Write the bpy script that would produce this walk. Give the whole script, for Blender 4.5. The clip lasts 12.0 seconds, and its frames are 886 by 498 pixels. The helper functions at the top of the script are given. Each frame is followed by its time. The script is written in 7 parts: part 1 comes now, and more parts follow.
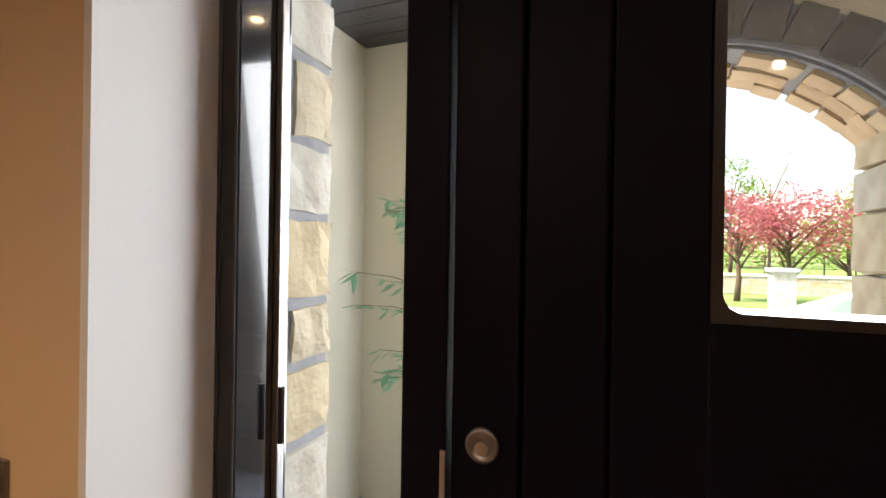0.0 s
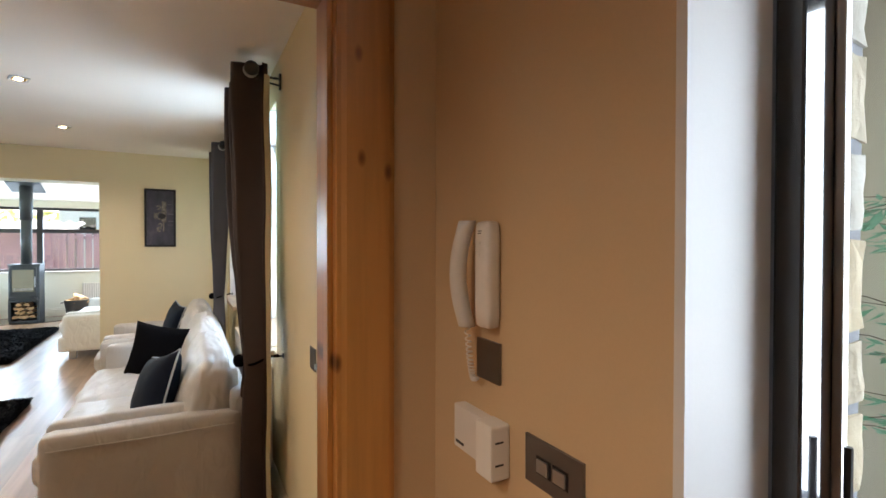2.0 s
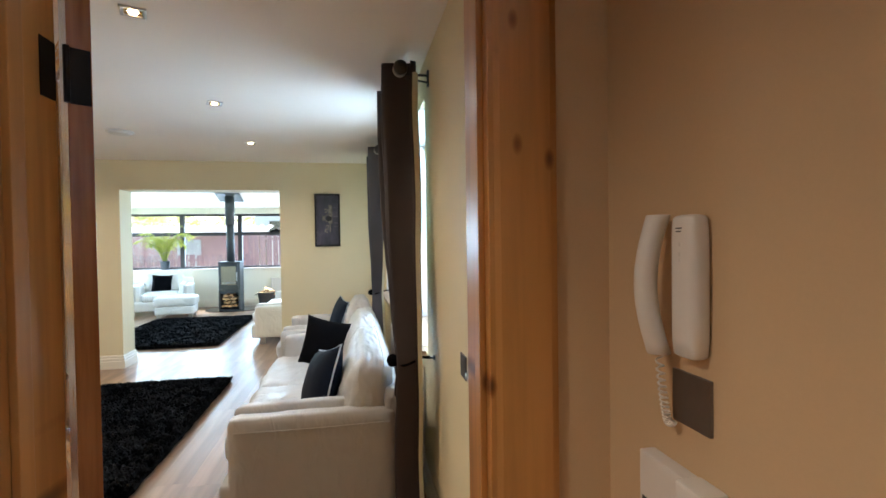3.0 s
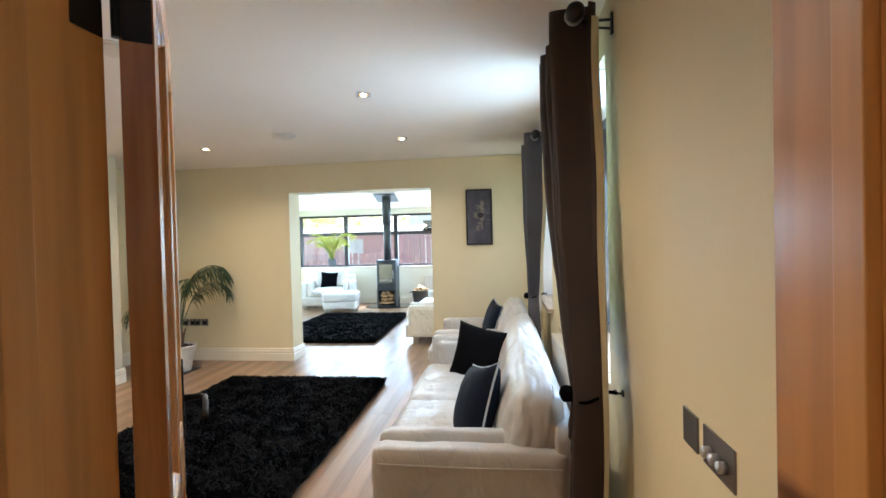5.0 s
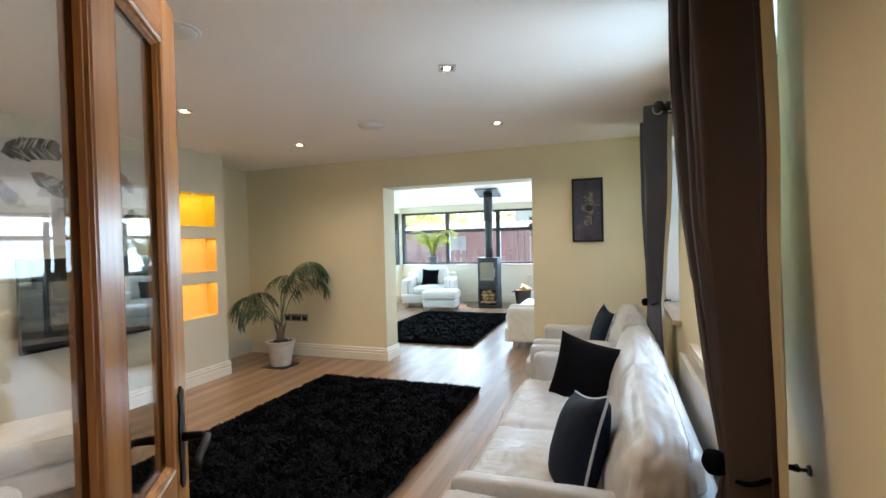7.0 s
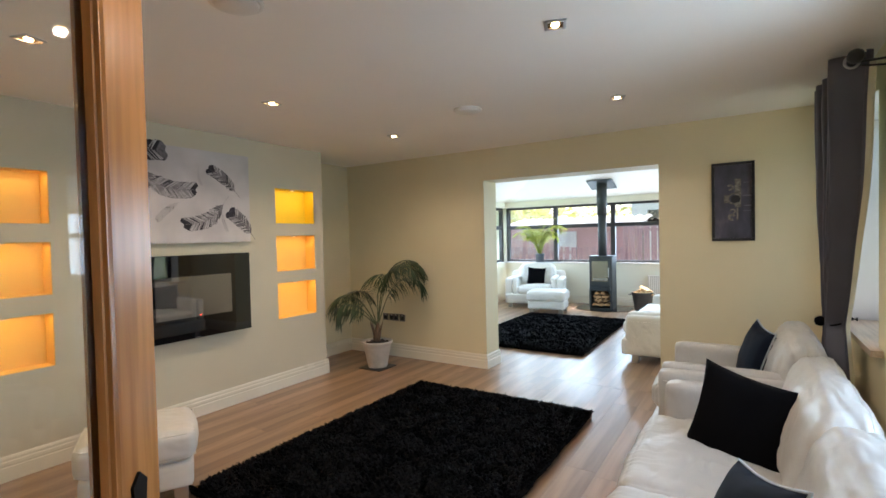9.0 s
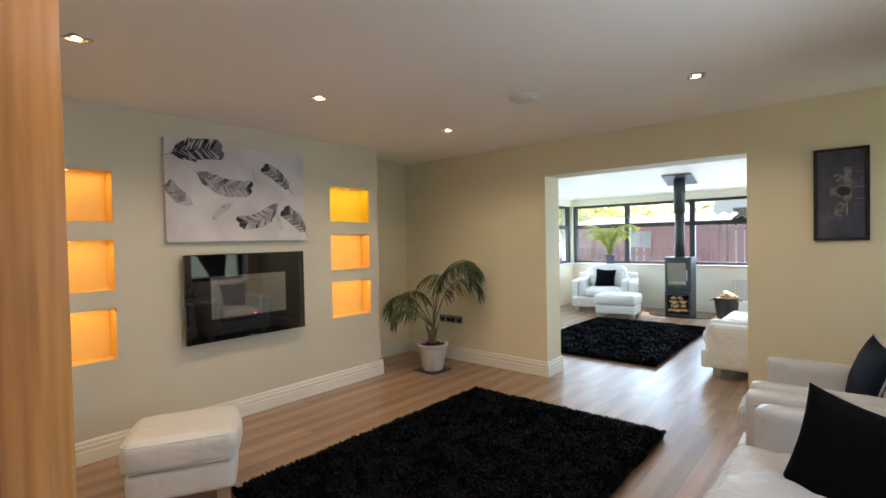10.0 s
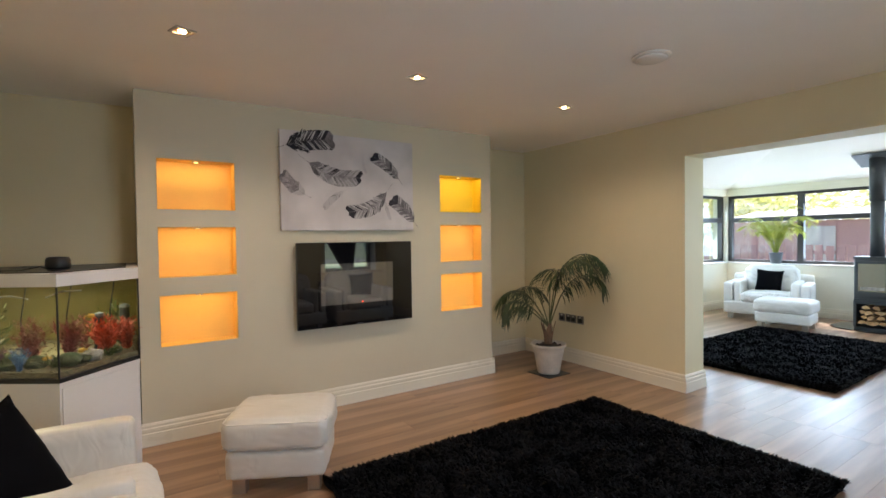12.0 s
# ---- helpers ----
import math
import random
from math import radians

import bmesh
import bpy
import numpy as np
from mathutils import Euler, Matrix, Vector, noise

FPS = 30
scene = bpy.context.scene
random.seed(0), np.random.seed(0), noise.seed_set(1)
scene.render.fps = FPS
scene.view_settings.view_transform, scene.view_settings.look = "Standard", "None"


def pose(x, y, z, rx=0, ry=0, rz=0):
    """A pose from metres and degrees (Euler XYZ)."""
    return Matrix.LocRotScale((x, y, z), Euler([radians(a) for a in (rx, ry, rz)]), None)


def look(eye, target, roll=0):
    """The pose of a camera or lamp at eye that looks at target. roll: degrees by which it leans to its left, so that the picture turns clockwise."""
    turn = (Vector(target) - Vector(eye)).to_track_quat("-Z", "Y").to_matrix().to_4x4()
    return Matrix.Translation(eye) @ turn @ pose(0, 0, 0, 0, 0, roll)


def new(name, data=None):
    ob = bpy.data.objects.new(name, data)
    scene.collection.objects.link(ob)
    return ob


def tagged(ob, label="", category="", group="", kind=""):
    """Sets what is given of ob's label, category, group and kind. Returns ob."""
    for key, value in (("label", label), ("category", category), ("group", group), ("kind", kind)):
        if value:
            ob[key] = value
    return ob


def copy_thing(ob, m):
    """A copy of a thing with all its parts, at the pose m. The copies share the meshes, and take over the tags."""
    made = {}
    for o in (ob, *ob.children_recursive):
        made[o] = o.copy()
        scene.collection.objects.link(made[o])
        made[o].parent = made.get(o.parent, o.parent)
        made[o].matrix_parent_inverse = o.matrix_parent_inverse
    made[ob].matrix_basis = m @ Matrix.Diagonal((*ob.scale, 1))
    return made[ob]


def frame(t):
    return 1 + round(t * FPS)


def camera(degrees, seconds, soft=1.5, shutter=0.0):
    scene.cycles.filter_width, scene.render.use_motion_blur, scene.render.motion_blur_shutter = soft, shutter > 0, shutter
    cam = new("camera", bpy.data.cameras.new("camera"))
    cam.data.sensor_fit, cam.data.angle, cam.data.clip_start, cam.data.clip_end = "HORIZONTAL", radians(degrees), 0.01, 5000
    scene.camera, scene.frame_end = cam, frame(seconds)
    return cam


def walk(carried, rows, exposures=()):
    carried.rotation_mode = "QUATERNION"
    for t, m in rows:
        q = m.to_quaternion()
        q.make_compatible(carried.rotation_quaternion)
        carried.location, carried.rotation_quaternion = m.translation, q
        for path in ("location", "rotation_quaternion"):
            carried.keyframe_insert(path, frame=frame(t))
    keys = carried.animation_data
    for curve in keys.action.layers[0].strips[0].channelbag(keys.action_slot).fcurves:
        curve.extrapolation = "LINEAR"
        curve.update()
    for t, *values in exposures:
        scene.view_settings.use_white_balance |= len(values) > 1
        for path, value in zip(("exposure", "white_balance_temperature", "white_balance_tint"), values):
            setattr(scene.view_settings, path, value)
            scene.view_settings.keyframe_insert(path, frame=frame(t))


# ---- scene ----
# Camera and walk
cam = camera(85.8, 12.0, soft=1.6)
PATH = [
    (0, (2.043, 2.063, 1.372), (1.27, 3.908, 1.366), 0.9),
    (0.5, (1.993, 2.019, 1.382), (0.918, 3.705, 1.376), 0.4),
    (1, (1.939, 1.947, 1.394), (0.599, 3.431, 1.379), 0.4),
    (1.5, (1.873, 1.898, 1.41), (0.294, 3.125, 1.389), 0.3),
    (2, (1.785, 1.883, 1.418), (0.023, 2.829, 1.393), 0.1),
    (2.5, (1.691, 1.907, 1.428), (-0.204, 2.546, 1.393), -0.3),
    (3, (1.606, 1.923, 1.43), (-0.359, 2.294, 1.392), -0.8),
    (5, (1.105, 1.873, 1.433), (-0.88, 1.628, 1.397), -1.4),
    (5.5, (0.989, 1.886, 1.426), (-0.979, 1.531, 1.392), -1.4),
    (6, (0.87, 1.9, 1.428), (-1.076, 1.441, 1.391), -1.4),
    (6.5, (0.764, 1.915, 1.423), (-1.152, 1.343, 1.388), -1.4),
    (7, (0.629, 1.877, 1.424), (-1.252, 1.198, 1.387), -1.4),
    (9, (0.165, 1.724, 1.454), (-1.518, 0.646, 1.405), -1.3),
    (9.5, (0.023, 1.704, 1.449), (-1.588, 0.52, 1.403), -1.3),
    (10, (-0.083, 1.682, 1.439), (-1.599, 0.378, 1.397), -1.2),
    (10.5, (-0.194, 1.657, 1.429), (-1.609, 0.244, 1.389), -1.2),
    (11, (-0.294, 1.637, 1.418), (-1.612, 0.133, 1.378), -1.1),
    (11.5, (-0.366, 1.612, 1.405), (-1.575, 0.02, 1.361), -0.9),
    (12, (-0.439, 1.603, 1.38), (-1.537, -0.068, 1.334), -0.8),
]
STOPS = [(0.0, 2.42, 7500, 18), (0.5, 2.72, 7500, 24), (1.0, 2.85, 7500, 24), (1.5, 2.7, 7100, 20), (2.0, 2.4, 6600, 14), (2.5, 2.3, 6300, 11), (3.0, 2.48, 6000, 9), (5.0, 2.62, 6100, 10), (7.0, 2.26, 6200, 11), (9.0, 2.05, 6400, 13), (12.0, 1.98, 6400, 15)]
walk(cam, [(t, look(eye, target, roll)) for t, eye, target, roll in PATH], STOPS)

# World and large lights
world = bpy.data.worlds.new("sky")
scene.world = world
world.use_nodes = True
wn = world.node_tree
sky = wn.nodes.new("ShaderNodeTexSky")
sky.sky_type, sky.sun_disc = "NISHITA", False
SUN_ELEV, SUN_AZ = 55.0, 245.0          # degrees; azimuth counted from +y towards +x
sky.sun_elevation, sky.sun_rotation = radians(SUN_ELEV), radians(SUN_AZ)
wn.links.new(sky.outputs[0], wn.nodes["Background"].inputs[0])
wn.nodes["Background"].inputs[1].default_value = 0.13


def lamp(name, kind, m, energy, colour, **settings):
    data = bpy.data.lights.new(name, kind)
    data.energy, data.color = energy, colour
    for key, value in settings.items():
        if key == "size":
            if kind == "AREA":
                data.shape, data.size, data.size_y = "RECTANGLE", value[0], value[1]
            else:
                data.shadow_soft_size = value
        elif key == "angle":
            data.angle = value
        elif key == "cone":
            data.spot_size, data.spot_blend = radians(value), 0.6
    ob = new(name, data)
    ob.matrix_world = m
    return ob


sun_way = Vector((math.sin(radians(SUN_AZ)) * math.cos(radians(SUN_ELEV)), math.cos(radians(SUN_AZ)) * math.cos(radians(SUN_ELEV)), math.sin(radians(SUN_ELEV))))
lamp("sun", "SUN", look(sun_way * 20, (0, 0, 0)), 4.0, (1.0, 0.94, 0.86), angle=radians(0.6))
DAY = (0.74, 0.87, 1.0)
SKYBLUE = (0.42, 0.69, 1.0)
CONSDAY = (0.57, 0.79, 1.0)
lamp("window_light", "AREA", look((-1.72, 2.645, 1.5), (-1.72, 0.6, 1.05)), 8.0, SKYBLUE, size=(1.05, 1.38))
lamp("window_light", "AREA", look((-3.75, 2.645, 1.5), (-3.75, 0.6, 1.1)), 0.7, SKYBLUE, size=(0.95, 1.38))
GROUND = (1.0, 0.88, 0.72)              # sunlit ground outside, thrown up through the windows
lamp("window_light", "AREA", look((-1.72, 2.635, 1.15), (-1.72, 1.0, 1.75)), 1.6, GROUND, size=(1.05, 0.55))
lamp("window_light", "AREA", look((-3.75, 2.635, 1.15), (-3.75, 1.0, 1.75)), 0.35, GROUND, size=(0.85, 0.55))
# Fill lamp added in the open porch arch, which has no window.
lamp("window_light", "AREA", look((2.19, 4.36, 1.3), (2.0, 2.6, 1.0)), 27, DAY, size=(1.5, 2.2))
lamp("window_light", "AREA", look((-10.03, -0.4, 1.47), (-5, -0.4, 0.1)), 34, CONSDAY, size=(4.8, 1.1))
lamp("window_light", "AREA", look((-7.5, -3.14, 1.47), (-7.5, 0, 0.2)), 17, CONSDAY, size=(4.6, 1.1))
lamp("window_light", "AREA", look((-7.5, 2.47, 1.47), (-7.5, 0, 0.2)), 14, CONSDAY, size=(4.6, 1.1))


# Materials
def nodes_of(name):
    m = bpy.data.materials.new(name)
    m.use_nodes = True
    return m, m.node_tree, m.node_tree.nodes["Principled BSDF"]


def noise_tex(nt, scale, detail=4.0, stretch=(1, 1, 1), rough=0.55, space="Object"):
    co = nt.nodes.new("ShaderNodeTexCoord")
    mp = nt.nodes.new("ShaderNodeMapping")
    mp.inputs["Scale"].default_value = stretch
    nz = nt.nodes.new("ShaderNodeTexNoise")
    nz.inputs["Scale"].default_value, nz.inputs["Detail"].default_value, nz.inputs["Roughness"].default_value = scale, detail, rough
    nt.links.new(co.outputs[space], mp.inputs[0])
    nt.links.new(mp.outputs[0], nz.inputs["Vector"])
    return nz


def ramp(nt, source, stops):
    r = nt.nodes.new("ShaderNodeValToRGB")
    els = r.color_ramp.elements
    while len(els) < len(stops):
        els.new(0.5)
    for e, (p, c) in zip(els, stops):
        e.position, e.color = p, (*c, 1)
    nt.links.new(source, r.inputs[0])
    return r


def mixed(nt, a, b, fac, kind="MIX"):
    m = nt.nodes.new("ShaderNodeMixRGB")
    m.blend_type = kind
    for socket, value in ((m.inputs[0], fac), (m.inputs[1], a), (m.inputs[2], b)):
        if isinstance(value, (int, float)):
            socket.default_value = value
        elif isinstance(value, tuple):
            socket.default_value = (*value, 1)
        else:
            nt.links.new(value, socket)
    return m


def bumped(nt, b, source, strength, distance):
    bp = nt.nodes.new("ShaderNodeBump")
    bp.inputs["Strength"].default_value, bp.inputs["Distance"].default_value = strength, distance
    nt.links.new(source, bp.inputs["Height"])
    nt.links.new(bp.outputs[0], b.inputs["Normal"])
    return bp


def shade(c, k):
    return tuple(min(1.0, v * k) for v in c)


def surface(name, colour, rough=0.5, metal=0.0, vary=0.06, scale=3.0, grain=60.0, bump=0.1, depth=0.002, stretch=(1, 1, 1), coat=0.0, spec=0.5):
    """Two scales of variation in colour, fine relief."""
    m, nt, b = nodes_of(name)
    big = noise_tex(nt, scale, 3, stretch)
    fine = noise_tex(nt, grain, 4, stretch)
    r1 = ramp(nt, big.outputs[0], [(0.3, shade(colour, 1 - vary)), (0.7, shade(colour, 1 + vary))])
    r2 = ramp(nt, fine.outputs[0], [(0.3, (1 - vary,) * 3), (0.7, (1.0,) * 3)])
    mx = mixed(nt, r1.outputs[0], r2.outputs[0], 0.8, "MULTIPLY")
    nt.links.new(mx.outputs[0], b.inputs["Base Color"])
    rr = nt.nodes.new("ShaderNodeMapRange")
    rr.inputs["To Min"].default_value, rr.inputs["To Max"].default_value = max(0.02, rough - 0.08), min(1, rough + 0.08)
    nt.links.new(big.outputs[0], rr.inputs[0])
    nt.links.new(rr.outputs[0], b.inputs["Roughness"])
    b.inputs["Metallic"].default_value = metal
    b.inputs["Coat Weight"].default_value = coat
    b.inputs["Specular IOR Level"].default_value = spec
    if bump:
        bumped(nt, b, fine.outputs[0], bump, depth)
    return m


def wood(name, light, dark, axis=2, rings=9.0, rough=0.4, knots=True, coat=0.2, vary=0.0):
    """Long grain along an axis, with knots."""
    m, nt, b = nodes_of(name)
    st = [1.0, 1.0, 1.0]
    st[axis] = 0.06
    grain = noise_tex(nt, rings * 4, 5, tuple(st))
    streak = noise_tex(nt, rings, 3, tuple(st))
    c = ramp(nt, streak.outputs[0], [(0.32, dark), (0.62, light)])
    g = ramp(nt, grain.outputs[0], [(0.35, (0.72,) * 3), (0.6, (1.0,) * 3)])
    out = mixed(nt, c.outputs[0], g.outputs[0], 0.75, "MULTIPLY").outputs[0]
    if knots:
        st2 = [0.05, 1.0, 1.0]
        st2[axis] = 0.5
        co = nt.nodes.new("ShaderNodeTexCoord")
        mp = nt.nodes.new("ShaderNodeMapping")
        mp.inputs["Scale"].default_value = st2
        vo = nt.nodes.new("ShaderNodeTexVoronoi")
        vo.inputs["Scale"].default_value = 10.0
        nt.links.new(co.outputs["Object"], mp.inputs[0])
        nt.links.new(mp.outputs[0], vo.inputs["Vector"])
        k = ramp(nt, vo.outputs["Distance"], [(0.05, (0.10, 0.035, 0.02)), (0.085, (0.45, 0.30, 0.22)), (0.14, (1, 1, 1))])
        out = mixed(nt, out, k.outputs[0], 0.85, "MULTIPLY").outputs[0]
    if vary:
        info = nt.nodes.new("ShaderNodeObjectInfo")
        v = ramp(nt, info.outputs["Random"], [(0.0, (1 - vary,) * 3), (1.0, (1 + vary * 0.4,) * 3)])
        out = mixed(nt, out, v.outputs[0], 1.0, "MULTIPLY").outputs[0]
    nt.links.new(out, b.inputs["Base Color"])
    b.inputs["Roughness"].default_value = rough
    b.inputs["Coat Weight"].default_value, b.inputs["Coat Roughness"].default_value = coat, 0.25
    bumped(nt, b, grain.outputs[0], 0.08, 0.002)
    return m


def glow(name, colour, strength):
    m, nt, b = nodes_of(name)
    b.inputs["Base Color"].default_value = (*colour, 1)
    b.inputs["Emission Color"].default_value, b.inputs["Emission Strength"].default_value = (*colour, 1), strength
    return m


def glass(name, gloss=1.0):
    """Thin clear pane: straight through, with a mirror sheen by angle."""
    m = bpy.data.materials.new(name)
    m.use_nodes = True
    nt = m.node_tree
    nt.nodes.remove(nt.nodes["Principled BSDF"])
    tr, gl, lw, pw, sc, mx = (nt.nodes.new(k) for k in ("ShaderNodeBsdfTransparent", "ShaderNodeBsdfGlossy", "ShaderNodeLayerWeight", "ShaderNodeMath", "ShaderNodeMath", "ShaderNodeMixShader"))
    tr.inputs[0].default_value = (0.97, 0.98, 0.97, 1)
    gl.inputs["Roughness"].default_value = 0.0
    lw.inputs["Blend"].default_value = 0.5
    pw.operation, sc.operation = "POWER", "MULTIPLY_ADD"
    pw.inputs[1].default_value = 4.0
    sc.inputs[1].default_value, sc.inputs[2].default_value = 0.75 * gloss, 0.035 * gloss
    nt.links.new(lw.outputs["Facing"], pw.inputs[0])
    nt.links.new(pw.outputs[0], sc.inputs[0])
    nt.links.new(sc.outputs[0], mx.inputs[0])
    nt.links.new(tr.outputs[0], mx.inputs[1])
    nt.links.new(gl.outputs[0], mx.inputs[2])
    nt.links.new(mx.outputs[0], nt.nodes["Material Output"].inputs[0])
    return m


def leather(name, colour):
    """Soft hide: fine grain and drawn creases in the relief."""
    m, nt, b = nodes_of(name)
    big = noise_tex(nt, 4, 3)
    c = ramp(nt, big.outputs[0], [(0.3, shade(colour, 0.95)), (0.7, shade(colour, 1.04))])
    nt.links.new(c.outputs[0], b.inputs["Base Color"])
    b.inputs["Roughness"].default_value = 0.36
    b.inputs["Coat Weight"].default_value = 0.12
    fold = noise_tex(nt, 5.0, 2, (1.0, 2.2, 1.3), 0.45)
    fold.inputs["Distortion"].default_value = 0.9
    fine = noise_tex(nt, 260, 3)
    first = nt.nodes.new("ShaderNodeBump")
    first.inputs["Strength"].default_value, first.inputs["Distance"].default_value = 0.42, 0.03
    nt.links.new(fold.outputs[0], first.inputs["Height"])
    second = bumped(nt, b, fine.outputs[0], 0.08, 0.001)
    nt.links.new(first.outputs[0], second.inputs["Normal"])
    return m


def leaf_mat(name, a, b):
    m, nt, bs = nodes_of(name)
    n1 = noise_tex(nt, 1.3, 3)
    c = ramp(nt, n1.outputs[0], [(0.3, a), (0.7, b)])
    nt.links.new(c.outputs[0], bs.inputs["Base Color"])
    bs.inputs["Roughness"].default_value = 0.5
    tl = nt.nodes.new("ShaderNodeBsdfTranslucent")
    nt.links.new(c.outputs[0], tl.inputs[0])
    mx = nt.nodes.new("ShaderNodeMixShader")
    mx.inputs[0].default_value = 0.5
    nt.links.new(bs.outputs[0], mx.inputs[1])
    nt.links.new(tl.outputs[0], mx.inputs[2])
    nt.links.new(mx.outputs[0], nt.nodes["Material Output"].inputs[0])
    return m


CREAM = (0.73, 0.64, 0.415)
M_WALL = surface("cream_paint", CREAM, 0.55, vary=0.03, scale=1.5, grain=180, bump=0.06, depth=0.001)
M_HALL = surface("tan_hall_paint", (0.595, 0.425, 0.25), 0.55, vary=0.03, scale=1.5, grain=180, bump=0.06, depth=0.001)
M_BREAST = surface("pale_paint", (0.62, 0.555, 0.405), 0.5, vary=0.03, scale=1.5, grain=180, bump=0.06, depth=0.001)
M_CONS = surface("conservatory_paint", (0.84, 0.80, 0.66), 0.55, vary=0.03, scale=1.5, grain=180, bump=0.06, depth=0.001)
M_WHITE = surface("white_emulsion", (0.89, 0.845, 0.79), 0.6, vary=0.025, scale=1.0, grain=200, bump=0.05, depth=0.001)
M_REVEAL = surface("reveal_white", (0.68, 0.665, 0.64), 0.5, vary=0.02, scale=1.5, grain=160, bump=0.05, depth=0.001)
M_SKIRT = surface("ivory_gloss_paint", (0.78, 0.72, 0.58), 0.3, vary=0.03, scale=2, grain=80, bump=0.04, depth=0.001, coat=0.2)
M_PINE = wood("orange_pine", (0.54, 0.255, 0.07), (0.42, 0.165, 0.038), 2, 7.0, 0.33, True, 0.35)
M_DOORWOOD = wood("door_pine", (0.56, 0.265, 0.08), (0.38, 0.145, 0.036), 2, 14.0, 0.26, False, 0.4)
M_DOORWOOD_X = wood("door_pine_rail", (0.56, 0.265, 0.08), (0.38, 0.145, 0.036), 0, 14.0, 0.30, False, 0.4)
M_FLOOR = wood("oak_laminate", (0.42, 0.25, 0.145), (0.245, 0.135, 0.073), 0, 5.0, 0.36, False, 0.5, 0.18)
M_GAP = surface("floor_joint", (0.11, 0.065, 0.038), 0.6)
M_BLACKPAINT = surface("black_door_paint", (0.003, 0.003, 0.0075), 0.42, vary=0.15, scale=4, grain=90, bump=0.05, depth=0.001, spec=0.12)
M_BLACKGLOSS = surface("black_gloss_frame", (0.02, 0.02, 0.022), 0.10, vary=0.1, scale=3, grain=60, bump=0.0, coat=0.8)
M_FRAME = surface("dark_window_frame", (0.035, 0.03, 0.03), 0.35, vary=0.1, bump=0.03)
M_GLASS = glass("clear_glass")
# Bluish window light is put into the colour of this darker, cooler ivory.
M_LEATHER = leather("cooled_ivory_leather", (0.51, 0.50, 0.48))
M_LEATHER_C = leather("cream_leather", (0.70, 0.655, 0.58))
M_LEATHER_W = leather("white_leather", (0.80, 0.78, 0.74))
M_BLACKCLOTH = surface("black_velvet", (0.0032, 0.0032, 0.0042), 0.9, vary=0.25, scale=6, grain=250, bump=0.3, depth=0.001, spec=0.06)
M_NAVY = surface("navy_satin", (0.004, 0.008, 0.019), 0.7, vary=0.2, scale=6, grain=250, bump=0.25, depth=0.001, spec=0.15)
M_PIPING = surface("grey_piping", (0.42, 0.47, 0.52), 0.5)
M_CURTAIN = surface("dark_brown_curtain", (0.05, 0.036, 0.033), 0.6, vary=0.12, scale=3, grain=400, bump=0.2, depth=0.0006, spec=0.3)
M_CURTAIN_B = surface("slate_curtain", (0.075, 0.075, 0.095), 0.5, vary=0.12, scale=3, grain=400, bump=0.2, depth=0.0006)
M_RUG = surface("black_shag", (0.0024, 0.0024, 0.0034), 0.75, vary=0.5, scale=5, grain=40, bump=0.0, spec=0.12)
M_CHROME = surface("brushed_steel", (0.55, 0.55, 0.56), 0.3, 1.0, vary=0.05, bump=0.03)
M_PLATE = surface("dark_nickel_plate", (0.22, 0.205, 0.20), 0.36, 0.9, vary=0.06, bump=0.04)
M_IRON = surface("black_iron", (0.012, 0.012, 0.012), 0.45, 0.6, vary=0.2, grain=60, bump=0.3, depth=0.001)
M_STOVE = surface("stove_grey_steel", (0.055, 0.06, 0.063), 0.5, 0.3, vary=0.1, grain=120, bump=0.08, depth=0.001)
M_PLASTIC = surface("white_plastic", (0.72, 0.68, 0.62), 0.35, vary=0.02, bump=0.02)
M_DARKPLASTIC = surface("black_plastic", (0.012, 0.012, 0.013), 0.35, vary=0.1, bump=0.02)
M_BLACKGLASS = surface("black_glass", (0.004, 0.004, 0.005), -0.05, vary=0.05, bump=0.0, coat=0.5)
M_SPOT = glow("lamp_glow", (1.0, 0.74, 0.42), 9.0)
M_LED = glow("niche_led", (1.0, 0.62, 0.18), 1.0)
M_SOIL = surface("soil", (0.035, 0.022, 0.015), 0.9, vary=0.4, scale=30, grain=120, bump=0.6, depth=0.01)
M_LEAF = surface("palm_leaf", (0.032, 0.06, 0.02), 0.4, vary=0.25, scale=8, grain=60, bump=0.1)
# Sunlight on the sill palm is put into this yellow-green leaf colour.
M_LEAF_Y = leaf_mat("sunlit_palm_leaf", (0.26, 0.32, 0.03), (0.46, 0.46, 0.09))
M_STEM = surface("palm_stem", (0.12, 0.13, 0.05), 0.5, vary=0.2, scale=8)
M_HUSK = surface("palm_husk", (0.20, 0.12, 0.07), 0.85, vary=0.35, scale=20, grain=80, bump=0.5, depth=0.006)
M_POT = surface("whitewashed_pot", (0.62, 0.57, 0.49), 0.7, vary=0.12, scale=8, grain=60, bump=0.25, depth=0.003)
M_GREYPOT = surface("grey_pot", (0.14, 0.16, 0.18), 0.6, vary=0.08)
M_LOG = wood("split_log", (0.62, 0.40, 0.20), (0.42, 0.24, 0.10), 0, 10.0, 0.8, False, 0.0)
M_BARK = surface("bark", (0.10, 0.065, 0.04), 0.9, vary=0.3, scale=12, grain=60, bump=0.6, depth=0.008)


